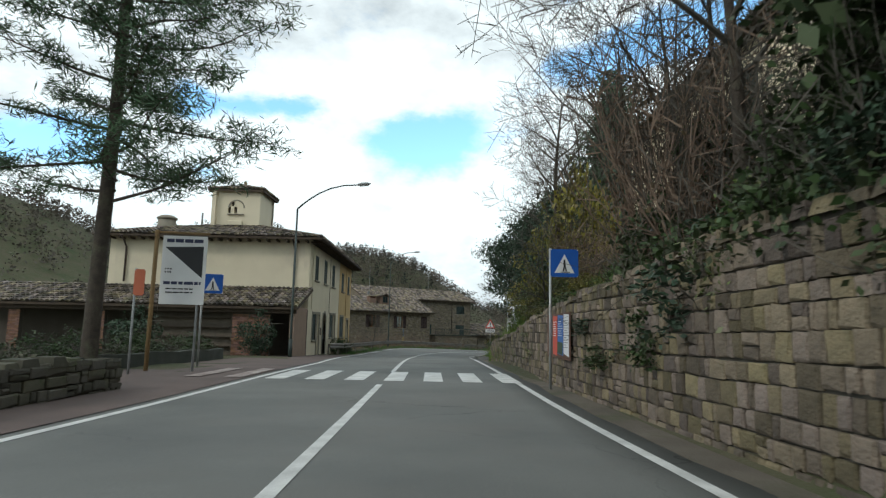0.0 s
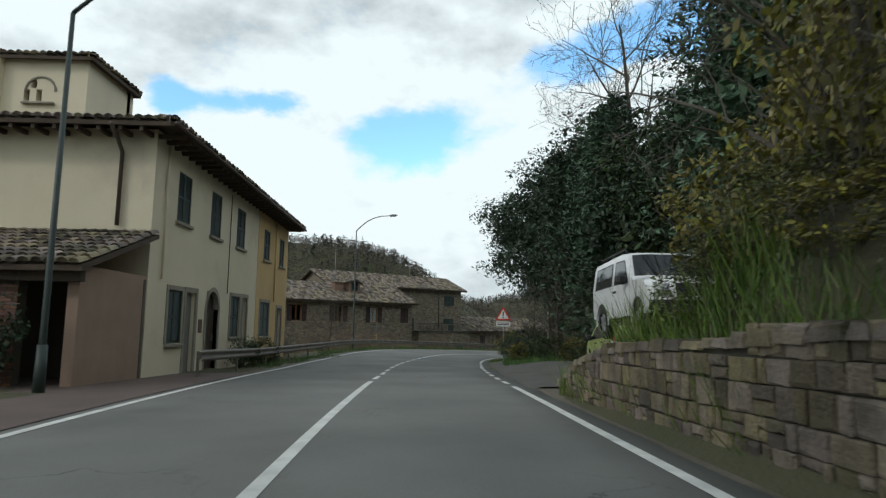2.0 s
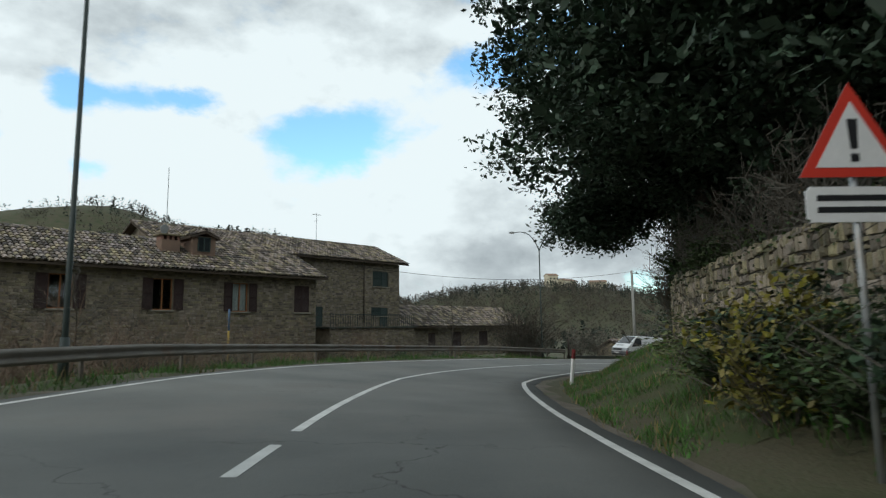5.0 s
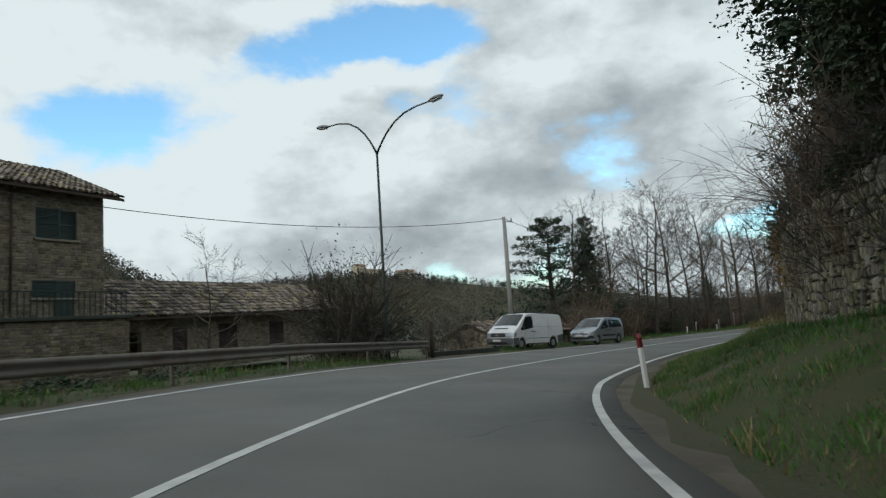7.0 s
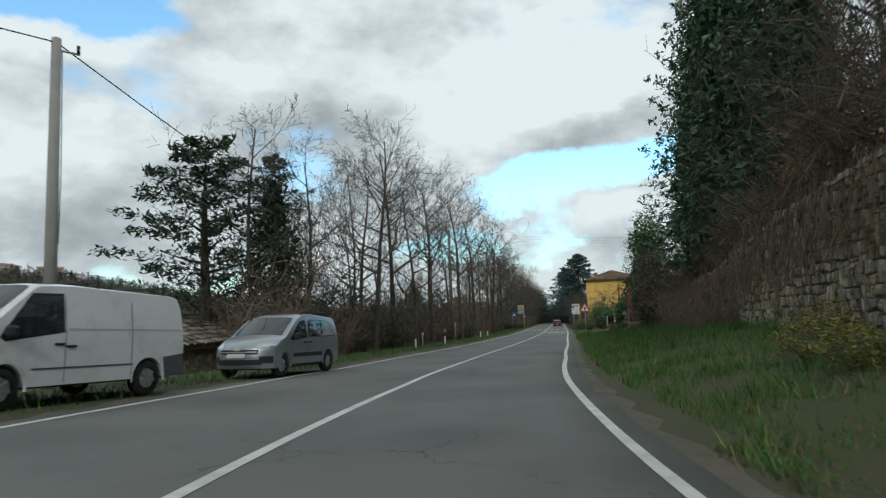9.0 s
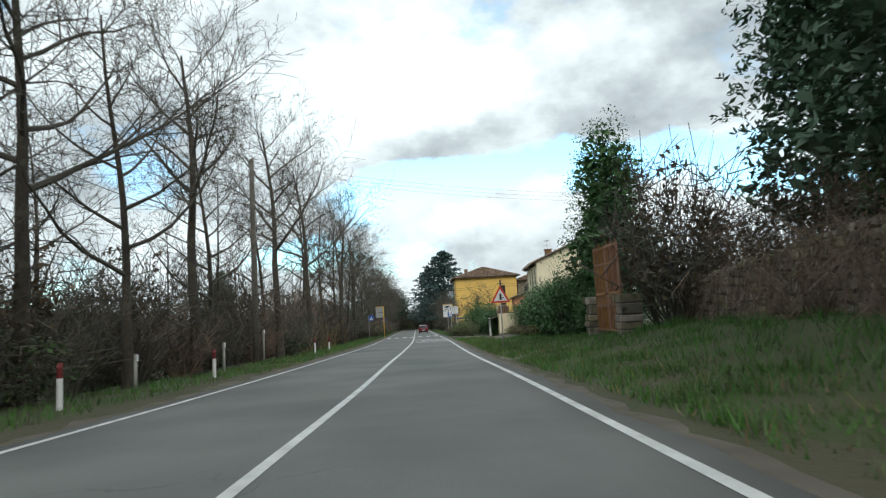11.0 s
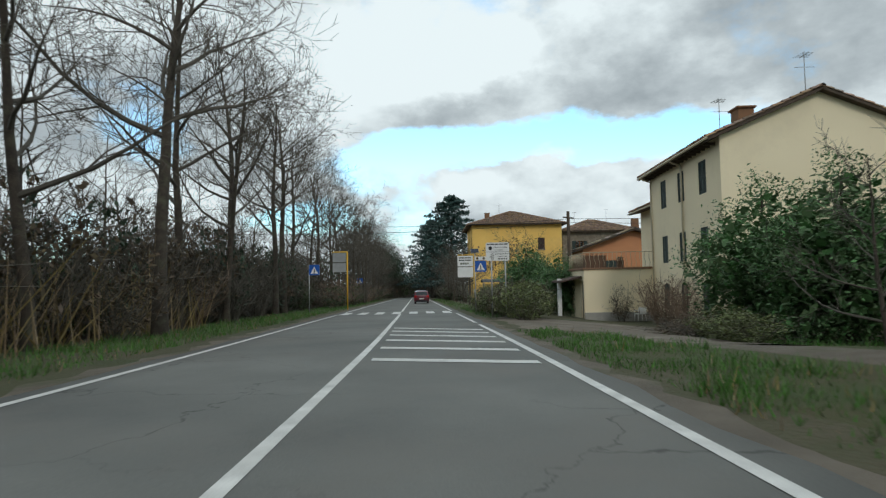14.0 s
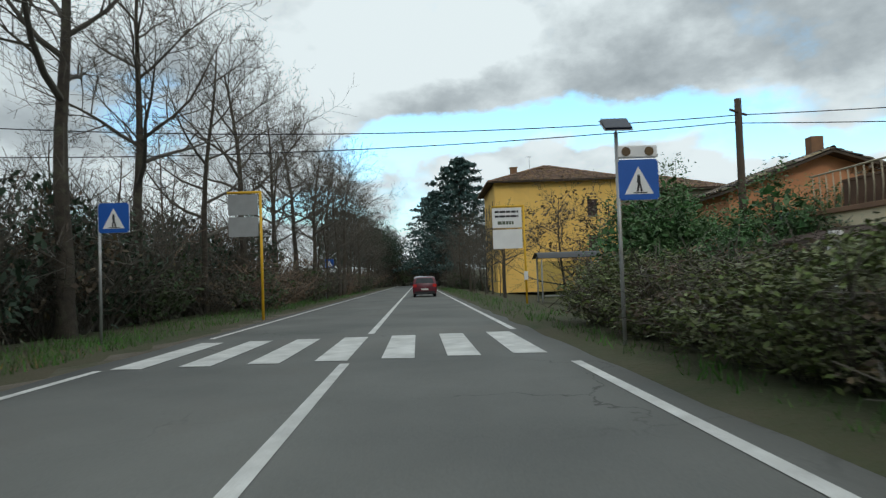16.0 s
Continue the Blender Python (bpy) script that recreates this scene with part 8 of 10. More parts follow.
def bare_tree_meshes(seed, h, r, fork=0.45, spread=0.55, limbs=9, twigs=5, depth=3, lean=0.03):
    """Trunk and crown of a leafless tree: limbs, branches and twigs as tapered tubes."""
    rnd = random.Random(seed)
    tv, tf, cv, cf = [], [], [], []
    pts, rad, w = limb(rnd, (0, 0, -0.3), (rnd.uniform(-lean, lean), rnd.uniform(-lean, lean), 1), h * 0.92, r, 0.06, 0.03, 12)
    rad = [r * (1 - 0.82 * i / 12) * (1.25 if i == 0 else 1) for i in range(13)]
    tube_data(pts, rad, 9, tv, tf)

    def grow(p, way, length, rr, level):
        q, rd, _ = limb(rnd, p, way, length, rr, 0.20 if level == 1 else 0.30, 0.05 if level == 1 else 0.0, (6, 3, 1, 1)[level - 1])
        if level > 2:
            sliver(rnd, q, rd, cv, cf)
        else:
            tube_data(q, rd, (6, 3)[level - 1], cv, cf)
        if level >= depth:
            return
        n = twigs + rnd.randint(0, 3) if level == 1 else twigs if level == 2 else 3
        for k in range(n):
            u = 0.2 + 0.8 * (k + rnd.random()) / n
            i = min(len(q) - 2, int(u * (len(q) - 1)))
            base = q[i].lerp(q[i + 1], u * (len(q) - 1) - i)
            along = (q[i + 1] - q[i]).normalized()
            side = along.cross(Vector((rnd.uniform(-1, 1), rnd.uniform(-1, 1), rnd.uniform(-1, 1)))).normalized()
            grow(base, along * 0.75 + side * rnd.uniform(0.5, 1.0) + Vector((0, 0, 0.12)), length * rnd.uniform(0.32, 0.55), max(0.009, rd[i] * 0.5), level + 1)

    for k in range(limbs):
        u = fork + (0.97 - fork) * (k + rnd.random() * 0.8) / limbs
        i = min(11, int(u * 12))
        a = k * 2.4 + rnd.uniform(-0.5, 0.5)
        steep = 0.12 + 0.75 * u
        grow(pts[i].lerp(pts[i + 1], u * 12 - i), (math.cos(a), math.sin(a), steep), h * spread * (1.15 - 0.75 * u) * rnd.uniform(0.8, 1.2), max(0.02, rad[i] * 0.62), 1)
    return (mesh_from("trunk", tv, tf, BARK, True), mesh_from("crown", cv, cf, TWIG, False))


BARE = {}


def bare_tree(key, m, label="tall bare deciduous tree with grey branching crown", group="bare roadside trees", scale=1.0, ball=False):
    if key not in BARE:
        BARE[key] = bare_tree_meshes(*key) if isinstance(key, tuple) else None
    t = thing("bare_tree", label, "tree", group, at=m @ Matrix.Diagonal((scale, scale, scale, 1)))
    part("trunk", BARE[key][0], BARK, t)
    part("crown", BARE[key][1], TWIG, t)
    return t


K1, K2, K3, K4 = (1, 16.0, 0.26, 0.45, 0.46, 13, 7, 4), (2, 15.0, 0.21, 0.36, 0.44, 13, 7, 4), (3, 13.0, 0.16, 0.30, 0.40, 12, 6, 4), (4, 10.0, 0.09, 0.22, 0.34, 11, 6, 3)
K5, K6 = (5, 7.0, 0.09, 0.15, 0.5, 13, 7, 3), (6, 9.0, 0.14, 0.3, 0.62, 10, 7, 4)

def crown_leaves(pts, size, aspect, droop, rng, inner, big):
    """Fine leaves outside, and larger sprays within that close the crown."""
    return np.concatenate([leaves(pts, size, aspect, droop, rng), leaves(inner, big, 0.6, droop, rng)])


CEDAR_A, CEDAR_B = (40.2, 121.6), (45.4, 122.8)
GREEN = {}


def evergreen(kind, m, label, category="tree", group="", name="evergreen_tree", scale=1.0):
    """Leafy trees of a few kinds; the copies of a kind share their meshes."""
    if kind not in GREEN:
        rng = np.random.default_rng(sum(ord(c) for c in kind))
        rnd = random.Random(len(kind))
        if kind == "oak":        # dense dark holm oak with bare lower trunk
            h, tr = 13.0, 0.24
            pts = clumped(ball_shell(4.6, 4.6, 5.2, 8.2, 0.35, 0.15, rng), 420, 26, 0.33, rng)
            leaf = crown_leaves(pts, 0.22, 0.5, 0.1, rng, ball_shell(3.9, 3.9, 4.4, 8.2, 0.1, 0.15, rng)(4200), 0.42)
            material = LEAF_DARK
        elif kind == "great_oak":  # old spreading evergreen with a wide low crown
            h, tr = 15.0, 0.36
            pts = clumped(ball_shell(6.8, 6.8, 5.4, 6.4, 0.5, 0.1, rng), 900, 36, 0.33, rng)
            leaf = crown_leaves(pts, 0.21, 0.5, 0.1, rng, ball_shell(6.1, 6.1, 4.9, 6.4, 0.1, 0.1, rng)(6500), 0.45)
            material = LEAF_DARK
        elif kind == "flat_cedar":  # conifer with long level boughs and ragged tips
            h, tr = 10.5, 0.26
            pts = boughs(rng, 10.5, 2.4, 4.6, 0.38, 44, 7, 24, 0.26, 0.10)
            leaf = leaves(pts, 0.34, 0.3, 0.0, rng)
            material = LEAF_DARK
        elif kind == "cypress":
            h, tr = 14.0, 0.22
            pts = boughs(rng, 14.0, 0.3, 3.3, 0.6, 150, 5, 12, 0.22, 0.5)
            leaf = crown_leaves(pts, 0.28, 0.34, -0.3, rng, cone_shell(13.0, 2.6, 0.5, 0.65, 0.1, 0.15, rng)(3000), 0.45)
            material = LEAF_CYP
        elif kind == "conifer":  # ragged dark conifer with upswept spreading boughs
            h, tr = 12.5, 0.22
            pts = boughs(rng, 12.5, 2.6, 4.4, 0.75, 62, 6, 23, 0.24, 0.28)
            leaf = crown_leaves(pts, 0.24, 0.32, -0.2, rng, cone_shell(11.0, 2.7, 3.2, 0.8, 0.1, 0.15, rng)(1300), 0.42)
            material = LEAF_DARK
        elif kind == "deodar":   # broad cedar with layered level boughs
            h, tr = 22.0, 0.5
            pts = boughs(rng, 22.0, 3.0, 9.0, 0.5, 90, 8, 16, 0.45, -0.02)
            leaf = leaves(pts, 0.75, 0.4, 0.1, rng)
            material = mat("blue green cedar foliage", (0.070, 0.125, 0.112), (0.050, 0.092, 0.084), 0.6, scale=0.8, fine=6, bump=0, island=0.35, spec=0.25)
        elif kind == "ivied":    # trunk and boughs wrapped in ivy from the ground up
            h, tr = 9.0, 0.16
            pts = np.concatenate([clumped(ball_shell(1.7, 1.7, 4.4, 3.6, 0.45, 0.0, rng), 190, 24, 0.3, rng), clumped(ball_shell(2.4, 2.4, 2.0, 6.6, 0.4, 0.1, rng), 120, 24, 0.32, rng)])
            leaf = crown_leaves(pts, 0.165, 0.6, 0.2, rng, ball_shell(1.45, 1.45, 3.9, 3.8, 0.1, 0.0, rng)(2300), 0.36)
            material = LEAF_IVY
        elif kind == "bay":      # tall bushy evergreen, leafy to the ground
            h, tr = 10.5, 0.18
            pts = np.concatenate([clumped(ball_shell(2.4, 2.4, 3.6, 3.2, 0.5, 0.0, rng), 300, 46, 0.28, rng), clumped(ball_shell(1.7, 1.7, 2.8, 7.4, 0.4, 0.1, rng), 170, 46, 0.28, rng)])
            leaf = crown_leaves(pts, 0.125, 0.5, 0.1, rng, np.concatenate([ball_shell(2.1, 2.1, 3.3, 3.2, 0.1, 0.0, rng)(3400), ball_shell(1.4, 1.4, 2.5, 7.3, 0.1, 0.0, rng)(1500)]), 0.36)
            material = LEAF_HEDGE
        elif kind == "laurel":
            h, tr = 4.6, 0.08
            pts = clumped(ball_shell(2.1, 2.1, 2.4, 2.0, 0.45, 0.1, rng), 290, 50, 0.24, rng)
            leaf = crown_leaves(pts, 0.115, 0.42, 0.1, rng, ball_shell(1.8, 1.8, 2.0, 2.0, 0.1, 0.1, rng)(2000), 0.32)
            material = LEAF_HEDGE
        else:
            raise ValueError(kind)
        v, f = [], []
        tube_data([(0, 0, -0.3), (0.05, 0, h * 0.3), (0.0, 0.06, h * 0.6), (0, 0, h * 0.93)], [tr * 1.2, tr * 0.9, tr * 0.6, 0.03], 9, v, f)
        for k in range(16):
            z = h * (0.22 + 0.68 * k / 16)
            a = k * 2.4
            q, rd, _ = limb(rnd, (0, 0, z), (math.cos(a), math.sin(a), 0.35), h * 0.22 * (1.2 - z / h), tr * 0.35, 0.15, 0.05, 4)
            tube_data(q, rd, 5, v, f)
        GREEN[kind] = (mesh_from("trunk", v, f, BARK, True), quads_mesh("crown", leaf, material), material)
    t = thing(name, label, category, group, at=m @ Matrix.Diagonal((scale, scale, scale, 1)))
    part("trunk", GREEN[kind][0], BARK, t)
    part("crown", GREEN[kind][1], GREEN[kind][2], t)
    return t


BUSH = {}
BUSH_KINDS = {"hedge": (LEAF_HEDGE, 100, 28, 0.155), "ivy": (LEAF_IVY, 90, 25, 0.14), "dark": (LEAF_DARK, 90, 25, 0.15), "brown": (LEAF_BROWN, 60, 16, 0.11), "orange": (LEAF_ORANGE, 80, 26, 0.095),
              "olive": (LEAF_OLIVE, 70, 24, 0.12), "russet": (LEAF_BROWN, 36, 9, 0.09), "bare": (LEAF_BROWN, 10, 7, 0.08), "vine": (LEAF_BROWN, 30, 8, 0.08), "mixed": (LEAF_MIX, 110, 24, 0.11),
              "far_mixed": (LEAF_IVY, 50, 14, 0.14), "far_brown": (LEAF_BROWN, 50, 14, 0.12), "far_dark": (LEAF_DARK, 50, 14, 0.14)}


def bush_parts(kind):
    """Quads of the twigs and of the leaves of a shrub about 2 m across."""
    if kind not in BUSH:
        rng = np.random.default_rng(sum(ord(c) for c in kind) + 3)
        rnd = random.Random(len(kind) + 3)
        v, f = [], []
        airy = kind in ("bare", "russet", "vine", "brown", "far_brown")
        for k in range(40 if airy else 22):
            a = rnd.uniform(0, 6.283)
            q, rd, _ = limb(rnd, (0.25 * math.cos(a), 0.25 * math.sin(a), -0.05), (math.cos(a) * rnd.uniform(0.1, 0.9), math.sin(a) * rnd.uniform(0.1, 0.9), 1), rnd.uniform(1.2, 2.2), 0.014, 0.3, 0.0, 3)
            tube_data(q, rd, 3, v, f)
            for _ in range(8 if airy else 3):
                i = rnd.randint(1, 3)
                q2, r2, _ = limb(rnd, q[i], (rnd.uniform(-1, 1), rnd.uniform(-1, 1), rnd.uniform(0, 1) if kind != "vine" else -0.8), rnd.uniform(0.3, 0.75), 0.009, 0.3, 0.0, 1)
                sliver(rnd, q2, r2, v, f)
        v = np.array([tuple(p) for p in v])
        spec = BUSH_KINDS[kind]
        pts = clumped(ball_shell(1.0, 1.0, 0.95, 0.95, 0.5, 0.05, rng), spec[1], spec[2], 0.14, rng)
        pts = pts[pts[:, 2] > -0.05]
        BUSH[kind] = (v[np.array(f)], leaves(pts, spec[3], 0.5, 0.15, rng), TWIG_R if kind in ("russet", "vine") else TWIG, spec[0], [])
    return BUSH[kind]


def bush(kind, m, label, sx=1.0, sy=1.0, sz=1.0, group=""):
    twigs, leaf, tm, lm, cache = bush_parts(kind)
    if not cache:
        cache += [quads_mesh("branching", twigs, tm), quads_mesh("foliage", leaf, lm)]
    t = thing("shrub", label, "shrub", group, at=m @ Matrix.Diagonal((sx, sy, sz, 1)))
    part("branching", cache[0], tm, t)
    part("foliage", cache[1], lm, t)
    return t


class Thicket:
    """Gathers uncountable scrub and joins it into one object."""

    def __init__(self):
        self.items = []

    def __call__(self, kind, m, label="", sx=1.0, sy=1.0, sz=1.0, group=""):
        self.items.append((kind, m @ Matrix.Diagonal((sx, sy, sz, 1))))

    def build(self, name, label):
        quads, index, slots = [], [], []
        for kind, m in self.items:
            twigs, leaf, tm, lm, _ = bush_parts(kind)
            M = np.array(m)
            for Q, material in ((twigs, tm), (leaf, lm)):
                if material not in slots:
                    slots.append(material)
                quads.append(Q @ M[:3, :3].T + M[:3, 3])
                index.append(np.full(len(Q), slots.index(material), dtype=np.int32))
        me = quads_mesh(name, np.concatenate(quads), slots[0])
        for material in slots[1:]:
            me.materials.append(material)
        me.polygons.foreach_set("material_index", np.concatenate(index))
        tagged(part(name, me, None), label, "undergrowth", kind="stuff")


def spot(s, d, turn=0.0, dz=0.0):
    p = place_z(s, d, dz)
    return pose(p.x, p.y, p.z, 0, 0, turn)


def here(x, y, turn=0.0, dz=0.0):
    return pose(x, y, ground_z(x, y) + dz, 0, 0, turn)


def umbrella_pine():
    """Tall sparse pine with long level boughs and tufts of needles."""
    rnd, rng = random.Random(21), np.random.default_rng(21)
    t = thing("pine_tree", "tall sparse pine with level boughs and grey-green needle tufts", "tree", at=here(-9.05, 16.4))
    tv, tf, bv, bf, cs = [], [], [], [], []
    trunk = [Vector((-0.05, 0, -0.3)), Vector((0.0, 0, 3)), Vector((0.06, 0.05, 7)), Vector((0.08, 0, 11)), Vector((0.1, 0, 17))]
    tube_data(trunk, [0.22, 0.195, 0.17, 0.14, 0.07], 10, tv, tf)
    for k in range(42):
        z = 4.6 + 11.5 * k / 42
        a = k * 2.4 + rnd.uniform(-0.4, 0.4)
        ln = (4.9 - 2.6 * k / 42) * rnd.uniform(0.75, 1.15)
        q, rd, _ = limb(rnd, (0.15 + 0.02 * z, 0, z), (math.cos(a), math.sin(a), rnd.uniform(-0.12, 0.2)), ln, 0.05, 0.12, 0.02, 8)
        tube_data(q, rd, 5, bv, bf)
        for j in range(2, 9):
            for _ in range(3):
                s = Vector((rnd.uniform(-1, 1), rnd.uniform(-1, 1), rnd.uniform(-0.3, 0.4)))
                q2, r2, _ = limb(rnd, q[j], s, rnd.uniform(0.3, 0.9), 0.014, 0.25, 0.02, 3)
                tube_data(q2, r2, 3, bv, bf)
                cs += [q2[-1], q2[-2]]
    part("trunk", mesh_from("trunk", tv, tf, BARK, True), BARK, t)
    part("bough_work", mesh_from("bough_work", bv, bf, BARK, False), BARK, t)
    c = np.array([tuple(p) for p in cs])
    k = np.repeat(np.arange(len(c)), 22)
    part("needle_foliage", quads_mesh("needle_foliage", leaves(c[k] + rng.normal(size=(len(k), 3)) * [0.2, 0.2, 0.1], 0.28, 0.12, 0.0, rng), LEAF_PINE), LEAF_PINE, t)


def blades(name, regions, label, material, tall=0.3, width=0.02, seed=1):
    """Grass as one object: regions are (s0, s1, d0, d1, blades per square metre, height factor)."""
    rng = np.random.default_rng(seed)
    out = []
    for s0, s1, d0, d1, dens, hf in regions:
        n = int((s1 - s0) * abs(d1 - d0) * dens)
        s, d = rng.uniform(s0, s1, n), rng.uniform(d0, d1, n)
        tuft = np.sin(s * 1.9 + 3 * np.sin(d * 1.3)) * np.cos(d * 2.3 + np.sin(s * 0.7))
        keep = rng.random(n) < 0.55 + 0.45 * tuft
        s, d, tuft = s[keep], d[keep], tuft[keep]
        x, y = np.interp(s, ALONG, LINE[:, 0]), np.interp(s, ALONG, LINE[:, 1])
        tx, ty = np.interp(s + 0.4, ALONG, LINE[:, 0]) - np.interp(s - 0.4, ALONG, LINE[:, 0]), np.interp(s + 0.4, ALONG, LINE[:, 1]) - np.interp(s - 0.4, ALONG, LINE[:, 1])
        ln = np.hypot(tx, ty)
        x, y = x + d * ty / ln, y - d * tx / ln
        z = terrain(x, y) - 0.02
        h = tall * hf * (1 + 0.5 * tuft) * rng.uniform(0.5, 1.4, len(x))
        a = rng.uniform(0, 2 * math.pi, len(x))
        lean = rng.normal(size=(len(x), 2)) * 0.35 * h[:, None]
        b = np.stack([x, y, z], -1)
        w = np.stack([np.cos(a), np.sin(a), 0 * a], -1) * (width * rng.uniform(0.6, 1.4, len(x)))[:, None]
        tip = b + np.stack([lean[:, 0], lean[:, 1], h], -1)
        out.append(np.stack([b - w, b + w, tip + w * 0.15, tip - w * 0.15], 1))
    ob = part(name, quads_mesh(name, np.concatenate(out), material), material)
    return tagged(ob, label, "grass", kind="stuff")


def plant_first():
    umbrella_pine()
    top_scrub, rail_scrub, creepers = Thicket(), Thicket(), Thicket()
    rnd = random.Random(31)
    # above the retaining wall
    for s, d, k, sc in ((-6, 6.2, "oak", 0.8), (1.5, 5.6, "oak", 0.72), (4.0, 9.5, "oak", 0.9), (13.0, 12.0, "oak", 0.8)):
        evergreen(k, spot(s, d, rnd.uniform(0, 360)), "dense dark evergreen oak smothered in ivy above the wall", group="evergreens above the wall", scale=sc)
    for s, d, sc in ((-8, 5.2, 1.0), (-3.0, 5.0, 1.0), (1.0, 4.9, 0.95), (3.6, 5.4, 1.0), (5.6, 4.8, 0.8), (6.4, 5.6, 0.8)):
        evergreen("ivied", spot(s, d, rnd.uniform(0, 360)), "tree wrapped in dark ivy above the retaining wall", group="ivied trees", scale=sc)
    for i in range(34):
        s = -9 + i * 1.08 + rnd.uniform(-0.3, 0.3)
        if s > 20 or 13.0 < s < 17.4:
            continue
        low = 0.5 if s > 11.5 else 1.0
        top_scrub(rnd.choice(("ivy", "ivy", "dark", "mixed")), spot(s, WALL_D(s) + rnd.uniform(0.5, 1.0), rnd.uniform(0, 360), -0.25), "", rnd.uniform(0.6, 0.95), rnd.uniform(0.6, 0.9), rnd.uniform(0.55, 1.0) * low)
    for s, d, k, z in ((10.4, 4.5, "russet", 2.2), (11.2, 4.9, "bare", 2.5), (12.0, 4.5, "russet", 2.3), (12.7, 4.9, "bare", 2.4), (12.9, 5.9, "russet", 2.0)):
        top_scrub(k, spot(s, d, s * 90), "", 1.2, 1.1, z)
    bare_tree(K6, spot(12.6, 5.2, 70), "leaning bare tree rising from the scrub", "bare trees above the wall", 0.7)
    for i in range(14):
        s = 18.5 + i * 0.75
        top_scrub(rnd.choice(("olive", "mixed", "olive")), spot(s, rnd.uniform(4.0, 5.4), rnd.uniform(0, 360), -0.1), "", 0.6, 0.6, rnd.uniform(0.25, 0.4) if s < 23 else rnd.uniform(0.3, 0.5))
    for i in range(26):
        s = -8 + i * 1.3
        if s > 22:
            continue
        if 13.0 < s < 17.4:
            continue
        if s > 12.5 and s < 21:
            top_scrub(rnd.choice(("russet", "bare")), spot(s, rnd.uniform(4.6, 6.0), rnd.uniform(0, 360)), "bare brown scrub on the terrace edge", 0.6, 0.6, rnd.uniform(0.3, 0.5), "terrace scrub")
        else:
            top_scrub(rnd.choice(("russet", "bare", "ivy", "dark")), spot(s, rnd.uniform(4.8, 6.5), rnd.uniform(0, 360)), "tangled scrub on the terrace", rnd.uniform(0.8, 1.2), rnd.uniform(0.8, 1.2), rnd.uniform(0.9, 1.6) if s < 24 else 0.5, "terrace scrub")
    for s, d, k, sc in ((9.5, 4.9, K6, 1.0), (12.0, 5.6, K4, 0.9), (16.2, 5.3, K6, 0.8), (26.5, 5.4, K1, 0.62), (5.5, 4.8, K4, 0.9), (29.0, 7.0, K6, 1.0), (23.5, 4.4, K5, 0.5)):
        bare_tree(k, spot(s, d, rnd.uniform(0, 360)), "leaning bare tree rising from the scrub", "bare trees above the wall", sc)
    for s, d in ((25.5, 4.6), (27.5, 4.4), (34.5, 7.6), (36.0, 8.0), (38.5, 8.2)):
        bush("olive", spot(s, d, rnd.uniform(0, 360)), "yellowing shrub on the terrace", rnd.uniform(0.8, 1.2), 0.9, rnd.uniform(0.8, 1.7), "yellowing shrubs")
    for s, d, z in ((33.5, 9.2, 2.3), (36.5, 9.0, 2.2)):
        bush("olive", spot(s, d, 20, 0.8), "tall yellowing shrub before the house", 1.1, 1.1, z, "yellowing shrubs")
    for s, d, z in ((24.6, 6.0, 2.6), (26.6, 6.6, 3.2), (28.6, 7.2, 3.0), (30.6, 7.8, 2.6)):
        bush("olive", spot(s, d, s * 77), "thin tree hung with yellowing leaves on the terrace", 1.5, 1.3, z, "yellowing shrubs")
    for s, d, sc in ((86.0, 7.3, 0.8), (81.0, 7.6, 0.85), (91.0, 8.2, 0.85), (95.5, 8.8, 0.85)):
        evergreen("ivied", spot(s, d, s * 31), "tree wrapped in dark ivy behind the dry-stone wall", group="ivied trees", scale=sc)
    bare_tree(K1, spot(64.0, 12.5, 30), "tall bare tree rising behind the dark wood", "bare trees above the wall", 1.35)
    # dark wood beyond the lay-by
    for s, d, k, sc in ((50.0, 12.5, "cypress", 0.92), (54.5, 9.2, "cypress", 1.0), (58.5, 6.9, "conifer", 0.98), (60.5, 10.5, "cypress", 1.0), (64.0, 10.2, "oak", 0.95), (46.5, 15.0, "oak", 0.95), (51.0, 17.0, "conifer", 1.0),
                        (44.0, 19.0, "oak", 1.0), (41.5, 11.6, "conifer", 1.2), (44.5, 13.2, "conifer", 1.15), (39.5, 13.5, "cypress", 0.95), (57.0, 14.0, "oak", 1.0), (41.0, 17.0, "cypress", 0.95), (35.5, 14.0, "conifer", 0.9), (37.0, 11.0, "cypress", 1.12), (39.0, 11.4, "cypress", 1.05), (52.0, 9.6, "conifer", 1.1), (48.5, 11.2, "ivied", 1.3)):
        evergreen(k, spot(s, d, rnd.uniform(0, 360)), "dense dark evergreen tree of the wood beside the bend", group="wood beside the bend", scale=sc)
    for i in range(18):
        s = 47 + i * 0.95
        d0 = 10.2 - 6.6 * float(smooth(np.array(s), 49, 58))
        bush(rnd.choice(("mixed", "dark", "olive", "ivy")), spot(s, d0 + rnd.uniform(0, 1.2), rnd.uniform(0, 360)), "low scrub at the edge of the wood", rnd.uniform(0.7, 1.1), rnd.uniform(0.7, 1.1), rnd.uniform(0.5, 0.9), "wood edge scrub")
    for s, d, sc in ((54.0, 6.6, 0.9), (51.5, 8.8, 0.8), (57.0, 5.2, 0.7)):
        bare_tree(K5, spot(s, d, rnd.uniform(0, 360)), "thin bare sapling before the dark wood", "saplings", sc)
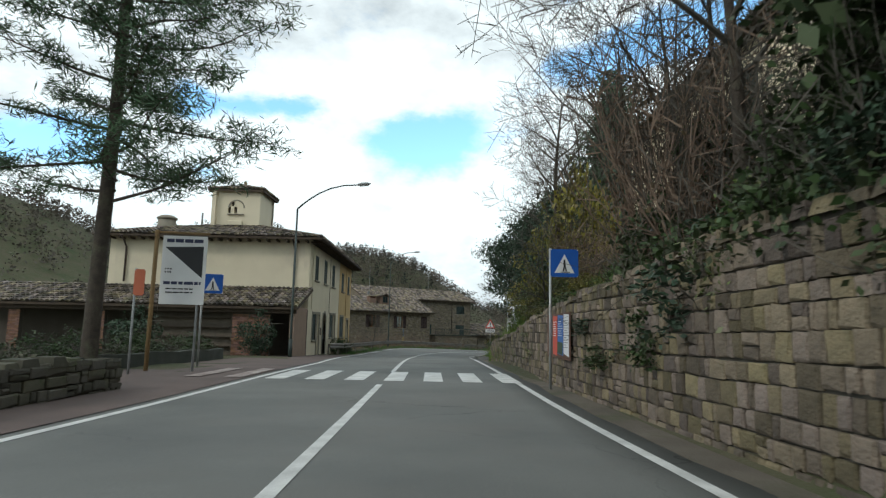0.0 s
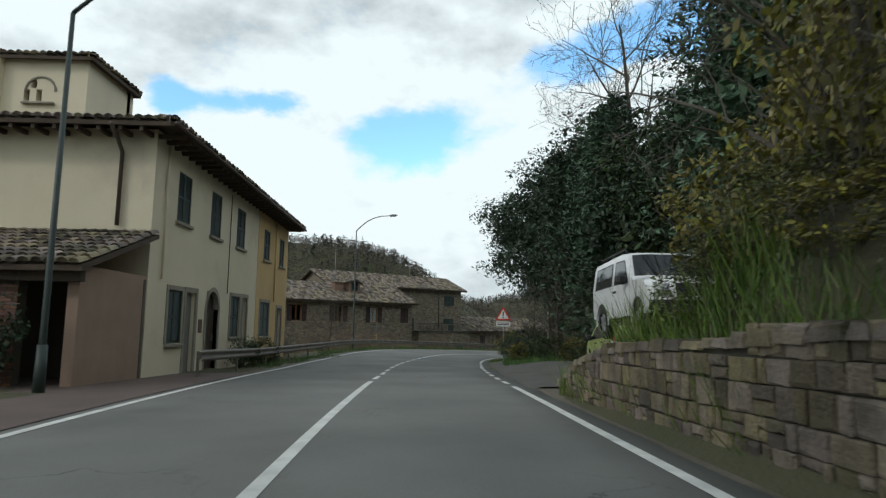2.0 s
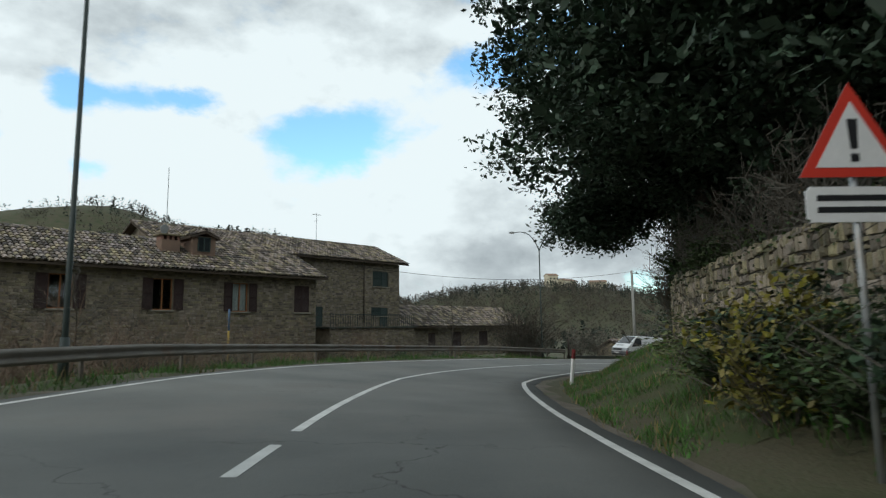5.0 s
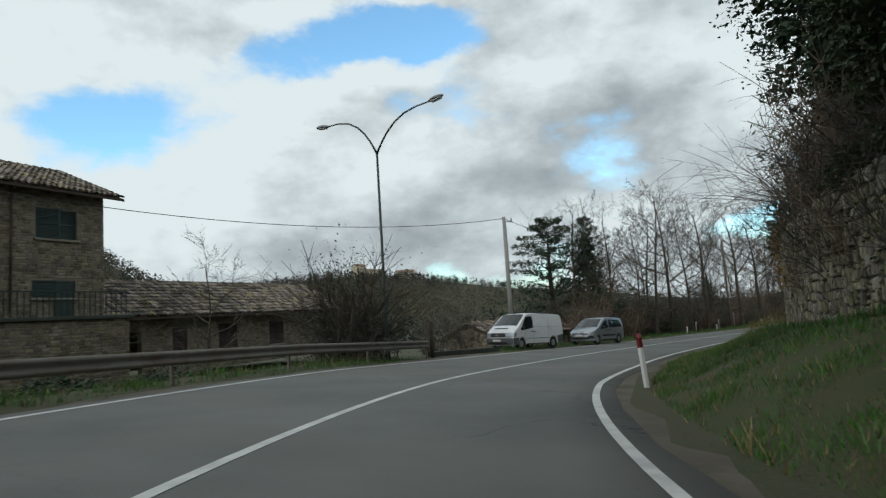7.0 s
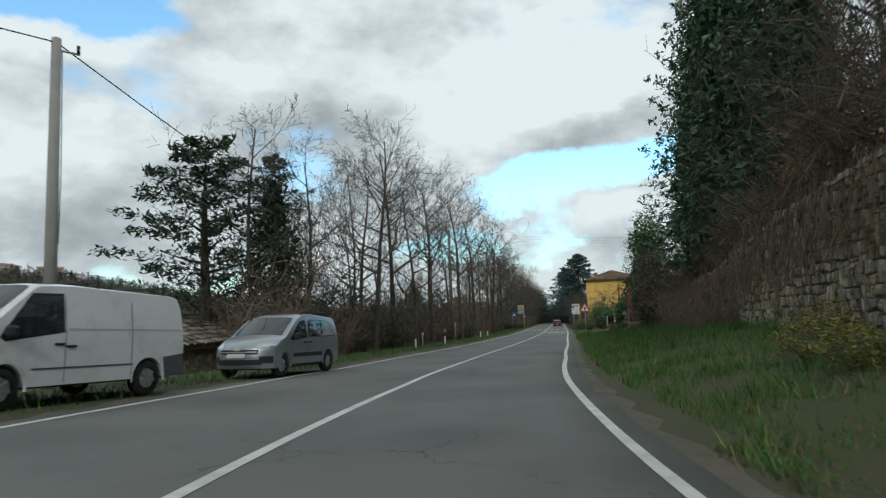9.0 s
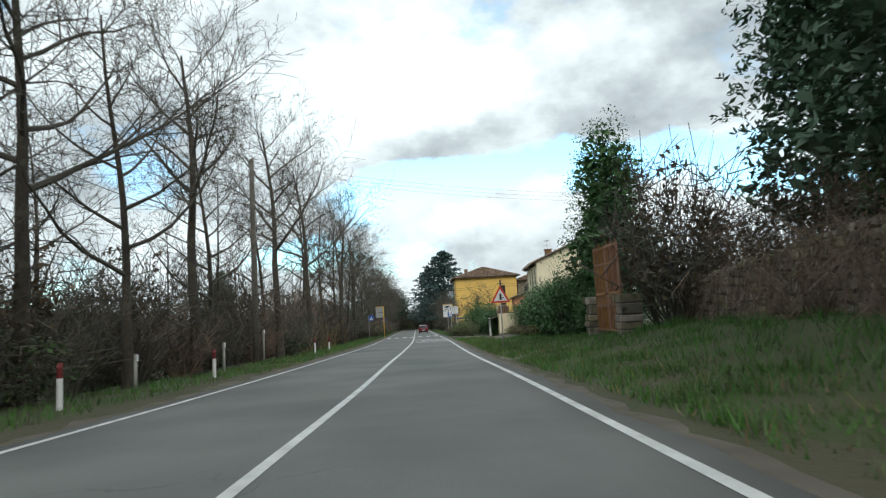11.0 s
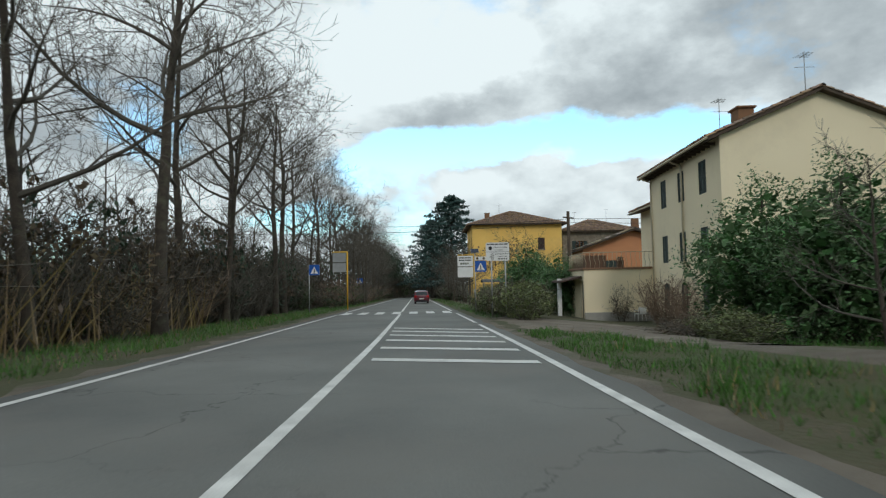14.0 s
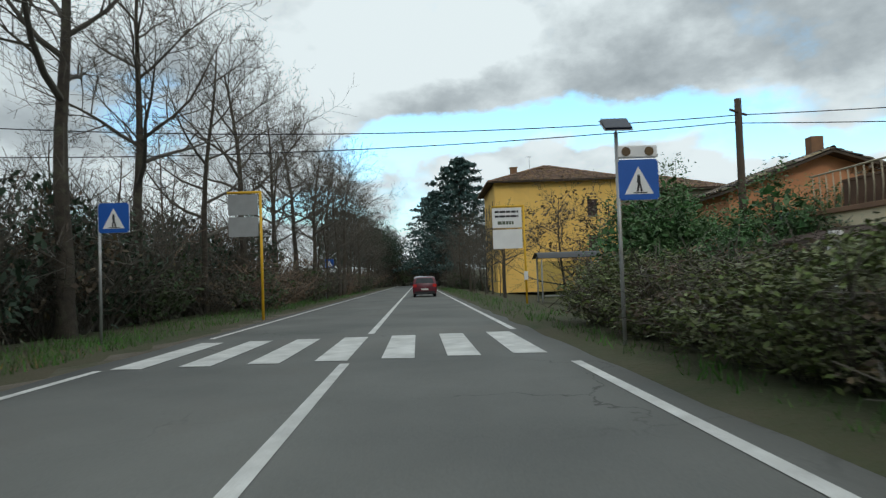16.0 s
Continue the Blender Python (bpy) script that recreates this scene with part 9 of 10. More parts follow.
    # wood over the second wall
    for s, d, k, sc in ((66.0, 9.6, "oak", 1.05), (70.5, 8.4, "great_oak", 1.0), (76.0, 7.5, "great_oak", 1.08), (81.0, 8.2, "great_oak", 0.95), (87.0, 12.5, "great_oak", 0.84), (90.0, 12.6, "oak", 1.0), (95.0, 13.2, "oak", 0.98), (99.5, 13.6, "oak", 0.9), (86.5, 14.5, "cypress", 0.9), (100.0, 12.5, "cypress", 1.0), (80.0, 16.0, "cypress", 1.1), (90, 17, "oak", 1.1), (70, 17, "oak", 1.1)):
        evergreen(k, spot(s, d, rnd.uniform(0, 360)), "tall dark evergreen oak overhanging the dry-stone wall", group="wood above the second wall", scale=sc)
    for s, d, sc in ((103.5, 10.4, 1.0), (115.0, 13.0, 1.0)):
        evergreen("oak", spot(s, d, rnd.uniform(0, 360)), "dark evergreen oak with russet undergrowth", group="wood above the second wall", scale=sc)
    for s, d, sc in ((108.8, 9.8, 1.12), (112.0, 11.2, 1.1), (127.5, 11.4, 1.08), (131.5, 10.4, 1.18), (135.5, 10.2, 1.15), (139.5, 10.4, 1.02), (144.0, 11.2, 0.85), (134.0, 14.0, 1.15)):
        evergreen("cypress", spot(s, d, rnd.uniform(0, 360)), "tall dense green cypress behind the stone wall", group="cypress screen", scale=sc)
    for i in range(44):
        s = 63 + i * 2.0
        kind = rnd.choice(("ivy", "bare")) if s < 92 else rnd.choice(("vine", "russet", "vine", "bare", "ivy")) if s < 143 else "brown"
        creepers(kind, spot(s, WALL2_D(s) + 0.75, rnd.uniform(0, 360), -0.2), "creepers and bare vines hanging over the dry-stone wall", rnd.uniform(0.8, 1.3), rnd.uniform(0.6, 0.9), rnd.uniform(0.6, 1.4), "wall creepers")
    for i in range(9):
        s = 81 + i * 2.0
        creepers(rnd.choice(("bare", "bare", "russet")), spot(s, WALL2_D(s) + 0.5, rnd.uniform(0, 360), 0.2), "", 1.2, 1.1, rnd.uniform(1.1, 1.5))
    for s, d in ((108.5, 5.4), (110.2, 6.2), (111.0, 5.0), (112.6, 6.0), (109.4, 4.8)):
        bush("olive", spot(s, d, s * 70), "low yellow-flowering weed in the grass", 0.45, 0.45, 0.32, "yellow weeds")
    for i in range(12):
        s = 95 + i * 2.2
        creepers("russet", spot(s, WALL2_D(s) + 1.6, rnd.uniform(0, 360)), "tangle of bare reddish brushwood", 1.3, 1.2, rnd.uniform(1.5, 2.4), "brushwood")
    for s in (126.0, 129.0, 132.0, 135.0, 138.5, 141.5):
        bush("vine", spot(s, WALL2_D(s) - 0.35, rnd.uniform(0, 360)), "dry brown vines against the wall", 1.3, 0.6, 1.25, "dry vines")
    for s, d, z in ((121.0, 9.6, 1.2), (123.0, 10.0, 1.35)):
        bush("orange", spot(s, d, 0, 0.2), "orange autumn shrub on the wall", 1.2, 0.9, z, "orange shrubs")
    for s, sc in ((118.5, 0.9), (124.5, 0.85), (112.0, 0.8)):
        bare_tree(K6, spot(s, 10.4, rnd.uniform(0, 360)), "bare tree leaning out over the wall", "bare trees over the wall", sc)
    # behind the guard rail and round the stone houses
    for i in range(14):
        s = 55 + i * 2.2
        rail_scrub(rnd.choice(("bare", "russet", "bare", "bare")), spot(s, LEFT(s) - rnd.uniform(2.4, 5.5), rnd.uniform(0, 360)), "bare scrub growing behind the guard rail", rnd.uniform(0.6, 0.9), rnd.uniform(0.6, 0.9), rnd.uniform(0.5, 0.85), "scrub behind the rail")
    bare_tree(K5, here(-6.5, 62.0, 10), "gnarled bare tree in front of the stone farmhouse", "bare trees by the farmhouse", 0.55)
    bare_tree(K5, here(-7.5, 73.0, 80), "gnarled bare tree in front of the stone farmhouse", "bare trees by the farmhouse", 0.6)
    bare_tree(K5, here(9.5, 105.5, 40), "slender bare tree beside the shed", "bare trees by the farmhouse", 0.95)
    for x, y in ((21.0, 106.5), (23.0, 108.0), (24.8, 109.6), (22.5, 110.5)):
        bush("bare", here(x, y, rnd.uniform(0, 360)), "clump of dry canes beside the road", 1.0, 1.0, 1.3, "dry canes")
    for x, y in ((4.5, 98.5), (7.5, 100.5), (2.0, 96.5)):
        bush("dark", here(x, y, rnd.uniform(0, 360)), "dark evergreen shrub below the terrace", 1.1, 1.1, 1.0, "dark shrubs")
    bush("dark", here(-9.4, 32.4), "dark evergreen bush against the brick pier", 0.9, 0.8, 1.1)
    bush("dark", here(-14.8, 30.5), "dark evergreen bush beside the porch", 1.1, 1.0, 1.1)
    for k in range(9):
        s = 14.2 + k * 1.5
        bush("ivy" if k % 3 else "bare", spot(s, LEFT(s) - 5.3 - 0.25 * (k % 2), k * 77), "low untidy hedge shrub behind the yard wall", 0.75, 0.6, 0.42 + 0.06 * (k % 3), "yard hedge")
    for y in (44.0, 45.5, 47.2):
        bush("ivy", here(-7.1, y, y * 40), "oleander shrub at the villa's foot", 0.42, 0.55, 0.55, "villa shrubs")
    top_scrub.build("wall_top_thicket", "ivy, brambles and bare scrub spilling over the retaining wall")
    rail_scrub.build("rail_scrub", "bare brown scrub growing behind the guard rail")
    creepers.build("wall_creepers", "creepers and bare brushwood hanging over the dry-stone wall")
    # dark conifers and the bare row
    evergreen("flat_cedar", here(CEDAR_A[0], CEDAR_A[1], 30), "spreading dark cedar with ragged level boughs", group="dark conifers", scale=1.1)
    evergreen("conifer", here(CEDAR_B[0], CEDAR_B[1], 140), "ragged dark conifer beside the spreading cedar", group="dark conifers", scale=0.98)


def plant_last():
    under = Thicket()
    rnd = random.Random(41)
    row = [(132.8, -11.6, K3, 0.95), (134.5, -9.6, K4, 1.1), (137.6, -9.2, K3, 1.12), (143.0, -9.6, K2, 1.0), (146.8, -8.9, K3, 1.0), (152.5, -8.9, K1, 0.92), (157.0, -9.8, K3, 0.95), (160.0, -10.6, K4, 1.1),
           (165.6, -8.7, K1, 0.98), (170.5, -10.8, K3, 1.0), (176.9, -8.9, K1, 1.0), (181.5, -10.2, K2, 0.92), (185.5, -9.0, K3, 1.05), (190.8, -8.2, K1, 0.95), (195.5, -9.4, K2, 0.95), (199.0, -8.6, K3, 1.0), (203.5, -9.6, K1, 0.92),
           (208.5, -8.6, K2, 0.95), (213.8, -9.2, K1, 0.95), (219.0, -9.6, K2, 0.95), (224.5, -9.2, K3, 1.0), (231.5, -9.4, K1, 0.9), (238.0, -9.2, K2, 0.9), (246.0, -9.4, K1, 0.9), (254.0, -9.2, K2, 0.9), (263.0, -9.5, K1, 0.9), (274.0, -9.6, K2, 0.9), (284.0, -9.6, K1, 0.9)]
    for s, d, k, sc in row:
        bare_tree(k, spot(s, d, rnd.uniform(0, 360)), scale=sc)
    for i in range(46):
        s = 130 + i * 3.3 + rnd.uniform(-1, 1)
        bare_tree(rnd.choice((K3, K4, K4, K5)), spot(s, -rnd.uniform(11.0, 22), rnd.uniform(0, 360)), "thin bare tree in the copse behind the road", "copse trees", rnd.uniform(0.75, 1.1))
    for i in range(18):
        s = 236 + i * 2.7
        bare_tree(rnd.choice((K2, K3, K4)), spot(s, rnd.uniform(9, 26) if s > 262 else rnd.uniform(5, 6.5), rnd.uniform(0, 360)), "bare tree beside the far straight", "far roadside trees", rnd.uniform(0.6, 0.9) if s > 262 else 0.4)
    for i in range(24):
        s = 236 + i * 4.4
        bare_tree(rnd.choice((K1, K2, K3)), spot(s, -rnd.uniform(6.9, 9.0), rnd.uniform(0, 360), -0.7), "bare tree beside the far straight", "far roadside trees", rnd.uniform(0.7, 0.9))
        if s > 262:
            bare_tree(rnd.choice((K2, K3, K4)), spot(s, rnd.uniform(4.6, 8.0), rnd.uniform(0, 360), -0.7), "bare tree beside the far straight", "far roadside trees", rnd.uniform(0.6, 0.8))
    for i in range(44):
        s = 226 + i * 2.6
        under(rnd.choice(("bare", "far_brown", "far_mixed", "russet")), spot(s, -rnd.uniform(7.2, 10.0), rnd.uniform(0, 360)), "", 1.5, 1.5, rnd.uniform(1.0, 1.7))
        if s > 268:
            under(rnd.choice(("bare", "far_brown", "far_mixed")), spot(s, rnd.uniform(5.0, 8.0), rnd.uniform(0, 360)), "", 1.5, 1.5, rnd.uniform(1.0, 1.6))
    for i in range(105):
        s = 124 + i * 1.55 + rnd.uniform(-0.5, 0.5)
        near_b = s > 192 and rnd.random() < 0.5
        under(rnd.choice(("bare", "russet", "bare", "bare", "far_mixed") if s < 186 else ("bare", "far_mixed", "far_brown", "russet", "orange" if rnd.random() < 0.04 else "bare")), spot(s, -rnd.uniform(8.6, 12.5), rnd.uniform(0, 360)), "brown winter undergrowth below the trees", rnd.uniform(0.8, 1.4), rnd.uniform(0.8, 1.4), rnd.uniform(0.9, 1.6), "undergrowth")
    for i in range(40):
        s = 150 + i * 2.6
        under(rnd.choice(("far_dark", "far_mixed", "far_brown", "bare")), spot(s, -rnd.uniform(12.0, 17), rnd.uniform(0, 360)), "dense thicket behind the tree row", rnd.uniform(1.3, 1.9), 1.5, rnd.uniform(1.1, 1.7), "thicket")
    for i in range(84):
        s = 128 + i * 1.3 + rnd.uniform(-0.5, 0.5)
        under(rnd.choice(("bare", "bare", "russet", "far_dark" if rnd.random() < 0.2 else "far_brown")), spot(s, -rnd.uniform(9.8, 15.0), rnd.uniform(0, 360)), "", rnd.uniform(1.3, 1.8), 1.5, rnd.uniform(1.9, 2.8))
    for i in range(26):
        s = 194 + i * 1.7
        under(rnd.choice(("far_brown", "far_dark", "bare")), spot(s, -rnd.uniform(9.6, 12.5), rnd.uniform(0, 360)), "", 1.5, 1.5, rnd.uniform(1.9, 2.7))
    for s, d, sc in ((189.0, -19.5, 0.62), (193.5, -20.0, 0.55), (183.0, -18.0, 0.5)):
        evergreen("cypress", spot(s, d), "young dark conifer behind the thicket", group="young conifers", scale=sc)
    # wood closing the road where it bends away
    own = random.Random(404)
    for i in range(34):
        under(own.choice(("far_brown", "far_dark", "far_mixed", "bare")), spot(S1 - 2 - own.uniform(0, 7), -11 + i * 0.62, own.uniform(0, 360)), "", 2.3, 2.3, own.uniform(2.6, 5.2))
    under.build("undergrowth", "brown winter undergrowth and thicket below the trees")
    # right: round shrubs, gate tree, hedge, gardens
    for s, d, z in ((150.6, 9.0, 2.9), (152.2, 10.4, 3.0), (148.8, 8.8, 2.4)):
        bush("brown", spot(s, d, rnd.uniform(0, 360)), "round brown shrub at the end of the wall", 1.9, 1.9, z, "brown shrubs")
    for s, d, sc in ((157.2, 9.2, 1.0), (160.0, 9.6, 0.7)):
        evergreen("bay", spot(s, d, s * 50), "bushy evergreen tree beside the garden gate", group="gate evergreens", scale=sc)
    for s, d, sc in ((164.0, 9.9, 0.65), (166.0, 9.9, 0.65)):
        evergreen("laurel", spot(s, d), "leafy laurel beside the garden gate", group="gate evergreens", scale=sc)
    for i in range(15):
        s = 161.4 + i * 1.35
        bush("hedge", spot(s, 8.2 + 0.07 * (s - 165) + rnd.uniform(-0.25, 0.25), rnd.uniform(0, 360)), "tall leafy green hedge shrub", 1.05, 1.15, rnd.uniform(1.55, 1.8), "tall hedge")
    for i in range(6):
        s = 167.0 + i * 2.4
        evergreen("laurel", spot(s, 10.4, rnd.uniform(0, 360)), "laurel tree rising behind the hedge", group="tall hedge laurels", scale=rnd.uniform(0.62, 0.7))
    for i in range(7):
        s = 168.0 + i * 1.6
        bush("brown" if i % 2 else "olive", spot(s, 7.0, rnd.uniform(0, 360)), "low dying shrub at the hedge's foot", 0.6, 0.6, 0.35, "hedge-foot shrubs")
    for x, y, sc in ((107.9, 122.4, 1.15), (105.2, 120.6, 1.15), (110.8, 119.0, 1.0), (111.2, 121.6, 0.85), (108.0, 117.8, 1.0), (105.5, 117.6, 0.95), (109.6, 120.6, 0.8)):
        evergreen("laurel", here(x, y), "dark green laurel beside the pale house", group="house laurels", scale=sc)
    bare_tree(K5, spot(184.5, 10.4, 30), "gnarled bare fruit tree before the pale house", "garden trees", 0.72)
    for x, y, z in ((119.3, 126.3, 1.25), (118.6, 126.2, 1.15), (117.0, 125.6, 1.35), (115.4, 125.0, 1.2)):
        bush("russet", here(x, y, rnd.uniform(0, 360)), "leafless climbing shrub against the house wall", 1.0, 0.9, z, "climbing shrubs")
    for s, d, z in ((187.6, 8.4, 0.4), (188.8, 8.8, 0.5), (190.0, 9.2, 0.45), (190.8, 8.4, 0.32), (189.4, 8.0, 0.28), (186.4, 8.2, 0.4)):
        bush("mixed" if s < 189 else "brown", spot(s, d, s * 91), "low grassy scrub heap at the edge of the yard", 0.9, 0.8, z, "yard-edge scrub")
    bush("brown", here(121.6, 128.6), "withered potted shrub before the garage wall", 0.55, 0.55, 0.95)
    for i in range(17):
        s = 196.4 + i * 1.0
        for d in ((4.3, 5.5) if s > 201 else (4.2, 5.2) if s > 198.5 else (4.2,)):
            bush(rnd.choice(("mixed", "mixed", "brown", "mixed", "brown" if s > 199 else "mixed")), spot(s + rnd.uniform(-0.3, 0.3), d + rnd.uniform(-0.2, 0.3), rnd.uniform(0, 360)), "dense green roadside hedge with russet patches", 0.9, 0.9, rnd.uniform(0.62, 0.8) if d < 5 else 0.82, "roadside hedge")
    for s, d, sc in ((218.2, 8.3, 1.08), (219.5, 9.6, 0.95), (214.0, 9.9, 0.92), (212.4, 10.6, 0.8)):
        evergreen("laurel", spot(s, d, rnd.uniform(0, 360)), "green laurel rising behind the roadside hedge", group="hedge laurels", scale=sc)
    bare_tree(K5, spot(236.0, 12.0, 200), "bare tree with few dark leaves before the yellow house", "garden trees", 1.1)
    own_rng = np.random.default_rng(243)
    tree = bare_tree(K5, spot(243.0, 11.0, 100), "autumn tree with a few brown leaves before the yellow house", "garden trees", 1.25)
    dead = clumped(ball_shell(3.0, 3.0, 2.2, 4.6, 0.3, 0.1, own_rng), 90, 12, 0.35, own_rng)
    part("dead_leaves", quads_mesh("dead_leaves", leaves(dead, 0.2, 0.6, 0.2, own_rng), LEAF_BROWN), LEAF_BROWN, tree)
    for s, d in ((240.0, 12.5), (244.0, 13.5)):
        bush("russet", spot(s, d), "russet shrub before the yellow house", 2.0, 2.0, 2.2, "russet shrubs")
    crate = mat("brown planter boards", (0.17, 0.095, 0.06), (0.11, 0.065, 0.045), 0.85, scale=3, fine=30)
    for x0, x1, y0, y1, z1 in ((-0.42, -0.08, -4.0, -2.75, 3.92), (-2.2, -0.6, -4.0, -3.66, 3.8), (-4.2, -2.4, -4.0, -3.66, 3.86), (-0.4, -0.1, -2.1, -1.7, 3.6)):
        pb = thing("planter", "brown wooden planter box on the terrace", "planter", "terrace planters", at=pose(*HOUSE2) @ pose((x0 + x1) / 2, (y0 + y1) / 2, 3.22))
        w, l = (x1 - x0) / 2, (y1 - y0) / 2
        part("box", box(-w, w, -l, l, 0, z1 - 3.22, 0.02), crate, pb)
        part("rim", box(-w - 0.025, w + 0.025, -l - 0.025, l + 0.025, z1 - 3.27, z1 - 3.2, 0.01), crate, pb)
        own = np.random.default_rng(int(90 - x0 * 10))
        q = own.uniform(-1, 1, (130, 3)) * [w, l, 0.14] + [0, 0, z1 - 3.12]
        part("plants", quads_mesh("plants", leaves(q, 0.1, 0.5, 0.2, own), LEAF_BROWN), LEAF_BROWN, pb)
    evergreen("deodar", here(207.5, 172.2), "huge blue-green cedar at the far end of the road", scale=1.0)
    for s, d, k, sc in ((318.0, -9.5, "oak", 1.0), (332.0, -8.5, "oak", 1.1), (346.0, -7.5, "oak", 1.1), (352.0, 5.5, "oak", 1.1), (336.0, 6.5, "oak", 1.0), (320.0, 7.0, "oak", 0.9), (300.0, -13.0, "oak", 1.0)):
        evergreen(k, spot(s, d, s * 40, -0.4), "dark tree closing the far end of the road", group="far dark trees", scale=sc)
    evergreen("deodar", here(222.0, 183.0), "large dark cedar behind the first", scale=0.85)
    evergreen("deodar", here(226.0, 160.0), "large dark cedar behind the yellow house", scale=0.75)


def far_woods():
    """Brown winter woods and dark pines on the slopes, one object each."""
    rng = np.random.default_rng(77)
    for name, label, n, material, size, rule in (
            ("far_wood", "brown leafless woods covering the slopes", 6400, mat("far winter wood", (0.110, 0.092, 0.070), (0.078, 0.072, 0.056), 0.95, scale=0.05, fine=1.0, bump=0, island=0.25), 0.85, "brown"),
            ("far_evergreens", "dark pines and cypresses dotted over the hills", 1300, mat("far evergreens", (0.030, 0.042, 0.030), (0.020, 0.030, 0.022), 0.95, scale=0.05, fine=1.0, bump=0, island=0.3), 1.3, "dark")):
        m = n * 6
        x, y = rng.uniform(-260, 520, m), rng.uniform(60, 640, m)
        if rule == "brown":
            q = m // 3
            near_hill = rng.random(q) < 0.5
            x[:q] = np.where(near_hill, rng.normal(-30, 45, q), rng.normal(-140, 42, q))
            y[:q] = np.where(near_hill, rng.normal(365, 40, q), rng.normal(195, 42, q))
            x[q:2 * q], y[q:2 * q] = rng.normal(150, 110, q), rng.normal(500, 45, q)
            order = rng.permutation(m)
            x, y = x[order], y[order]
        s, d = nearest(x, y)
        z = terrain(x, y)
        patch = np.sin(x * 0.021 + 1) * np.cos(y * 0.017) + 0.6 * np.sin(x * 0.05 + y * 0.043)
        if rule == "brown":
            keep = (d < -40) & ((patch > -0.45) | (y > 300)) & ~((x < 25) & (y < 135) & (y > 60)) & ~((x < -15) & (y < 260) & (rng.random(m) < 0.35))
        else:
            pine = ((x + 22)**2 / 45**2 + (y - 375)**2 / 60**2 < 1) | ((x - 150)**2 / 150**2 + (y - 560)**2 / 45**2 < 1) | ((patch < -0.7) & (rng.random(m) < 0.5))
            keep = (d < -28) & pine & ~((x < 25) & (y < 135) & (y > 60))
        near = np.where(d[keep][:n] > -75, 0.6, 1.0)
        x, y, z = x[keep][:n], y[keep][:n], z[keep][:n]
        k = np.repeat(np.arange(len(x)), 30 if rule == "brown" else 44)
        hgt = rng.uniform(3.5, 6.5, len(x)) if rule == "brown" else rng.uniform(4, 8, len(x))
        hgt = hgt * near
        c = np.stack([x, y, z], -1)[k]
        u = rng.random(len(k))
        wid = (1.7 if rule == "brown" else 1.2) * (np.sin(math.pi * (0.15 + 0.8 * u)) if rule == "brown" else (1.1 - u))
        c = c + np.stack([rng.normal(size=len(k)) * wid, rng.normal(size=len(k)) * wid, hgt[k] * u], -1)
        tagged(part(name, quads_mesh(name, leaves(c, size * (1.0 if rule == "brown" else 0.7), 0.6, 0.0, rng, 1.0), material), material), label, "woods", kind="stuff")


def stems(name, label, category, base, way, length, droop, radius, twigs, twig_len, material, seed, segs=6):
    """Many thin arching stems with side twigs as one object; base and way are (n, 3) arrays."""
    rng = np.random.default_rng(seed)
    quads = []

    def arc(b, w, ln, fall, r0, r1, k):
        side = np.cross(w, rng.normal(size=b.shape))
        side /= np.linalg.norm(side, axis=1)[:, None] + 1e-9
        wob = rng.normal(size=b.shape) * 0.10
        u = np.linspace(0, 1, k + 1)
        pts = [b + w * (ln * q)[:, None] + wob * (ln * q * q)[:, None] - np.array([0, 0, 1.0]) * (fall * ln * q * q)[:, None] for q in u]
        for i in range(k):
            ra, rb = r0 + (r1 - r0) * u[i], r0 + (r1 - r0) * u[i + 1]
            quads.append(np.stack([pts[i] - side * ra, pts[i] + side * ra, pts[i + 1] + side * rb, pts[i + 1] - side * rb], 1))
        return pts

    n = len(base)
    way = way / np.linalg.norm(way, axis=1)[:, None]
    pts = arc(base, way, length, np.full(n, droop), radius, radius * 0.3, segs)
    for _ in range(twigs):
        k = rng.integers(1, segs, n)
        b = np.stack(pts, 1)[np.arange(n), k]
        along = np.stack(pts, 1)[np.arange(n), k + 1] - b
        along /= np.linalg.norm(along, axis=1)[:, None] + 1e-9
        w = along * 0.8 + rng.normal(size=b.shape) * 0.45
        w /= np.linalg.norm(w, axis=1)[:, None]
        arc(b, w, length * twig_len * rng.uniform(0.5, 1.2, n), np.full(n, droop), radius * 0.45, radius * 0.2, 3)
    return tagged(part(name, quads_mesh(name, np.concatenate(quads), material), material), label, category, kind="stuff")


def along_wall(rng, s0, s1, n, d_in, d_out, dz0, dz1):
    """Points over the second wall's crest and the way to the road there."""
    s = rng.uniform(s0, s1, n)
    b, w = [], []
    for q in s:
        d = WALL2_D(q) + rng.uniform(d_in, d_out)
        p = at(q, d, WALL2_TOP(q) + rng.uniform(dz0, dz1))
        t = radians(heading(q) + 90)
        b.append(tuple(p))
        w.append((math.cos(t), math.sin(t), 0.0))
    return np.array(b), np.array(w)


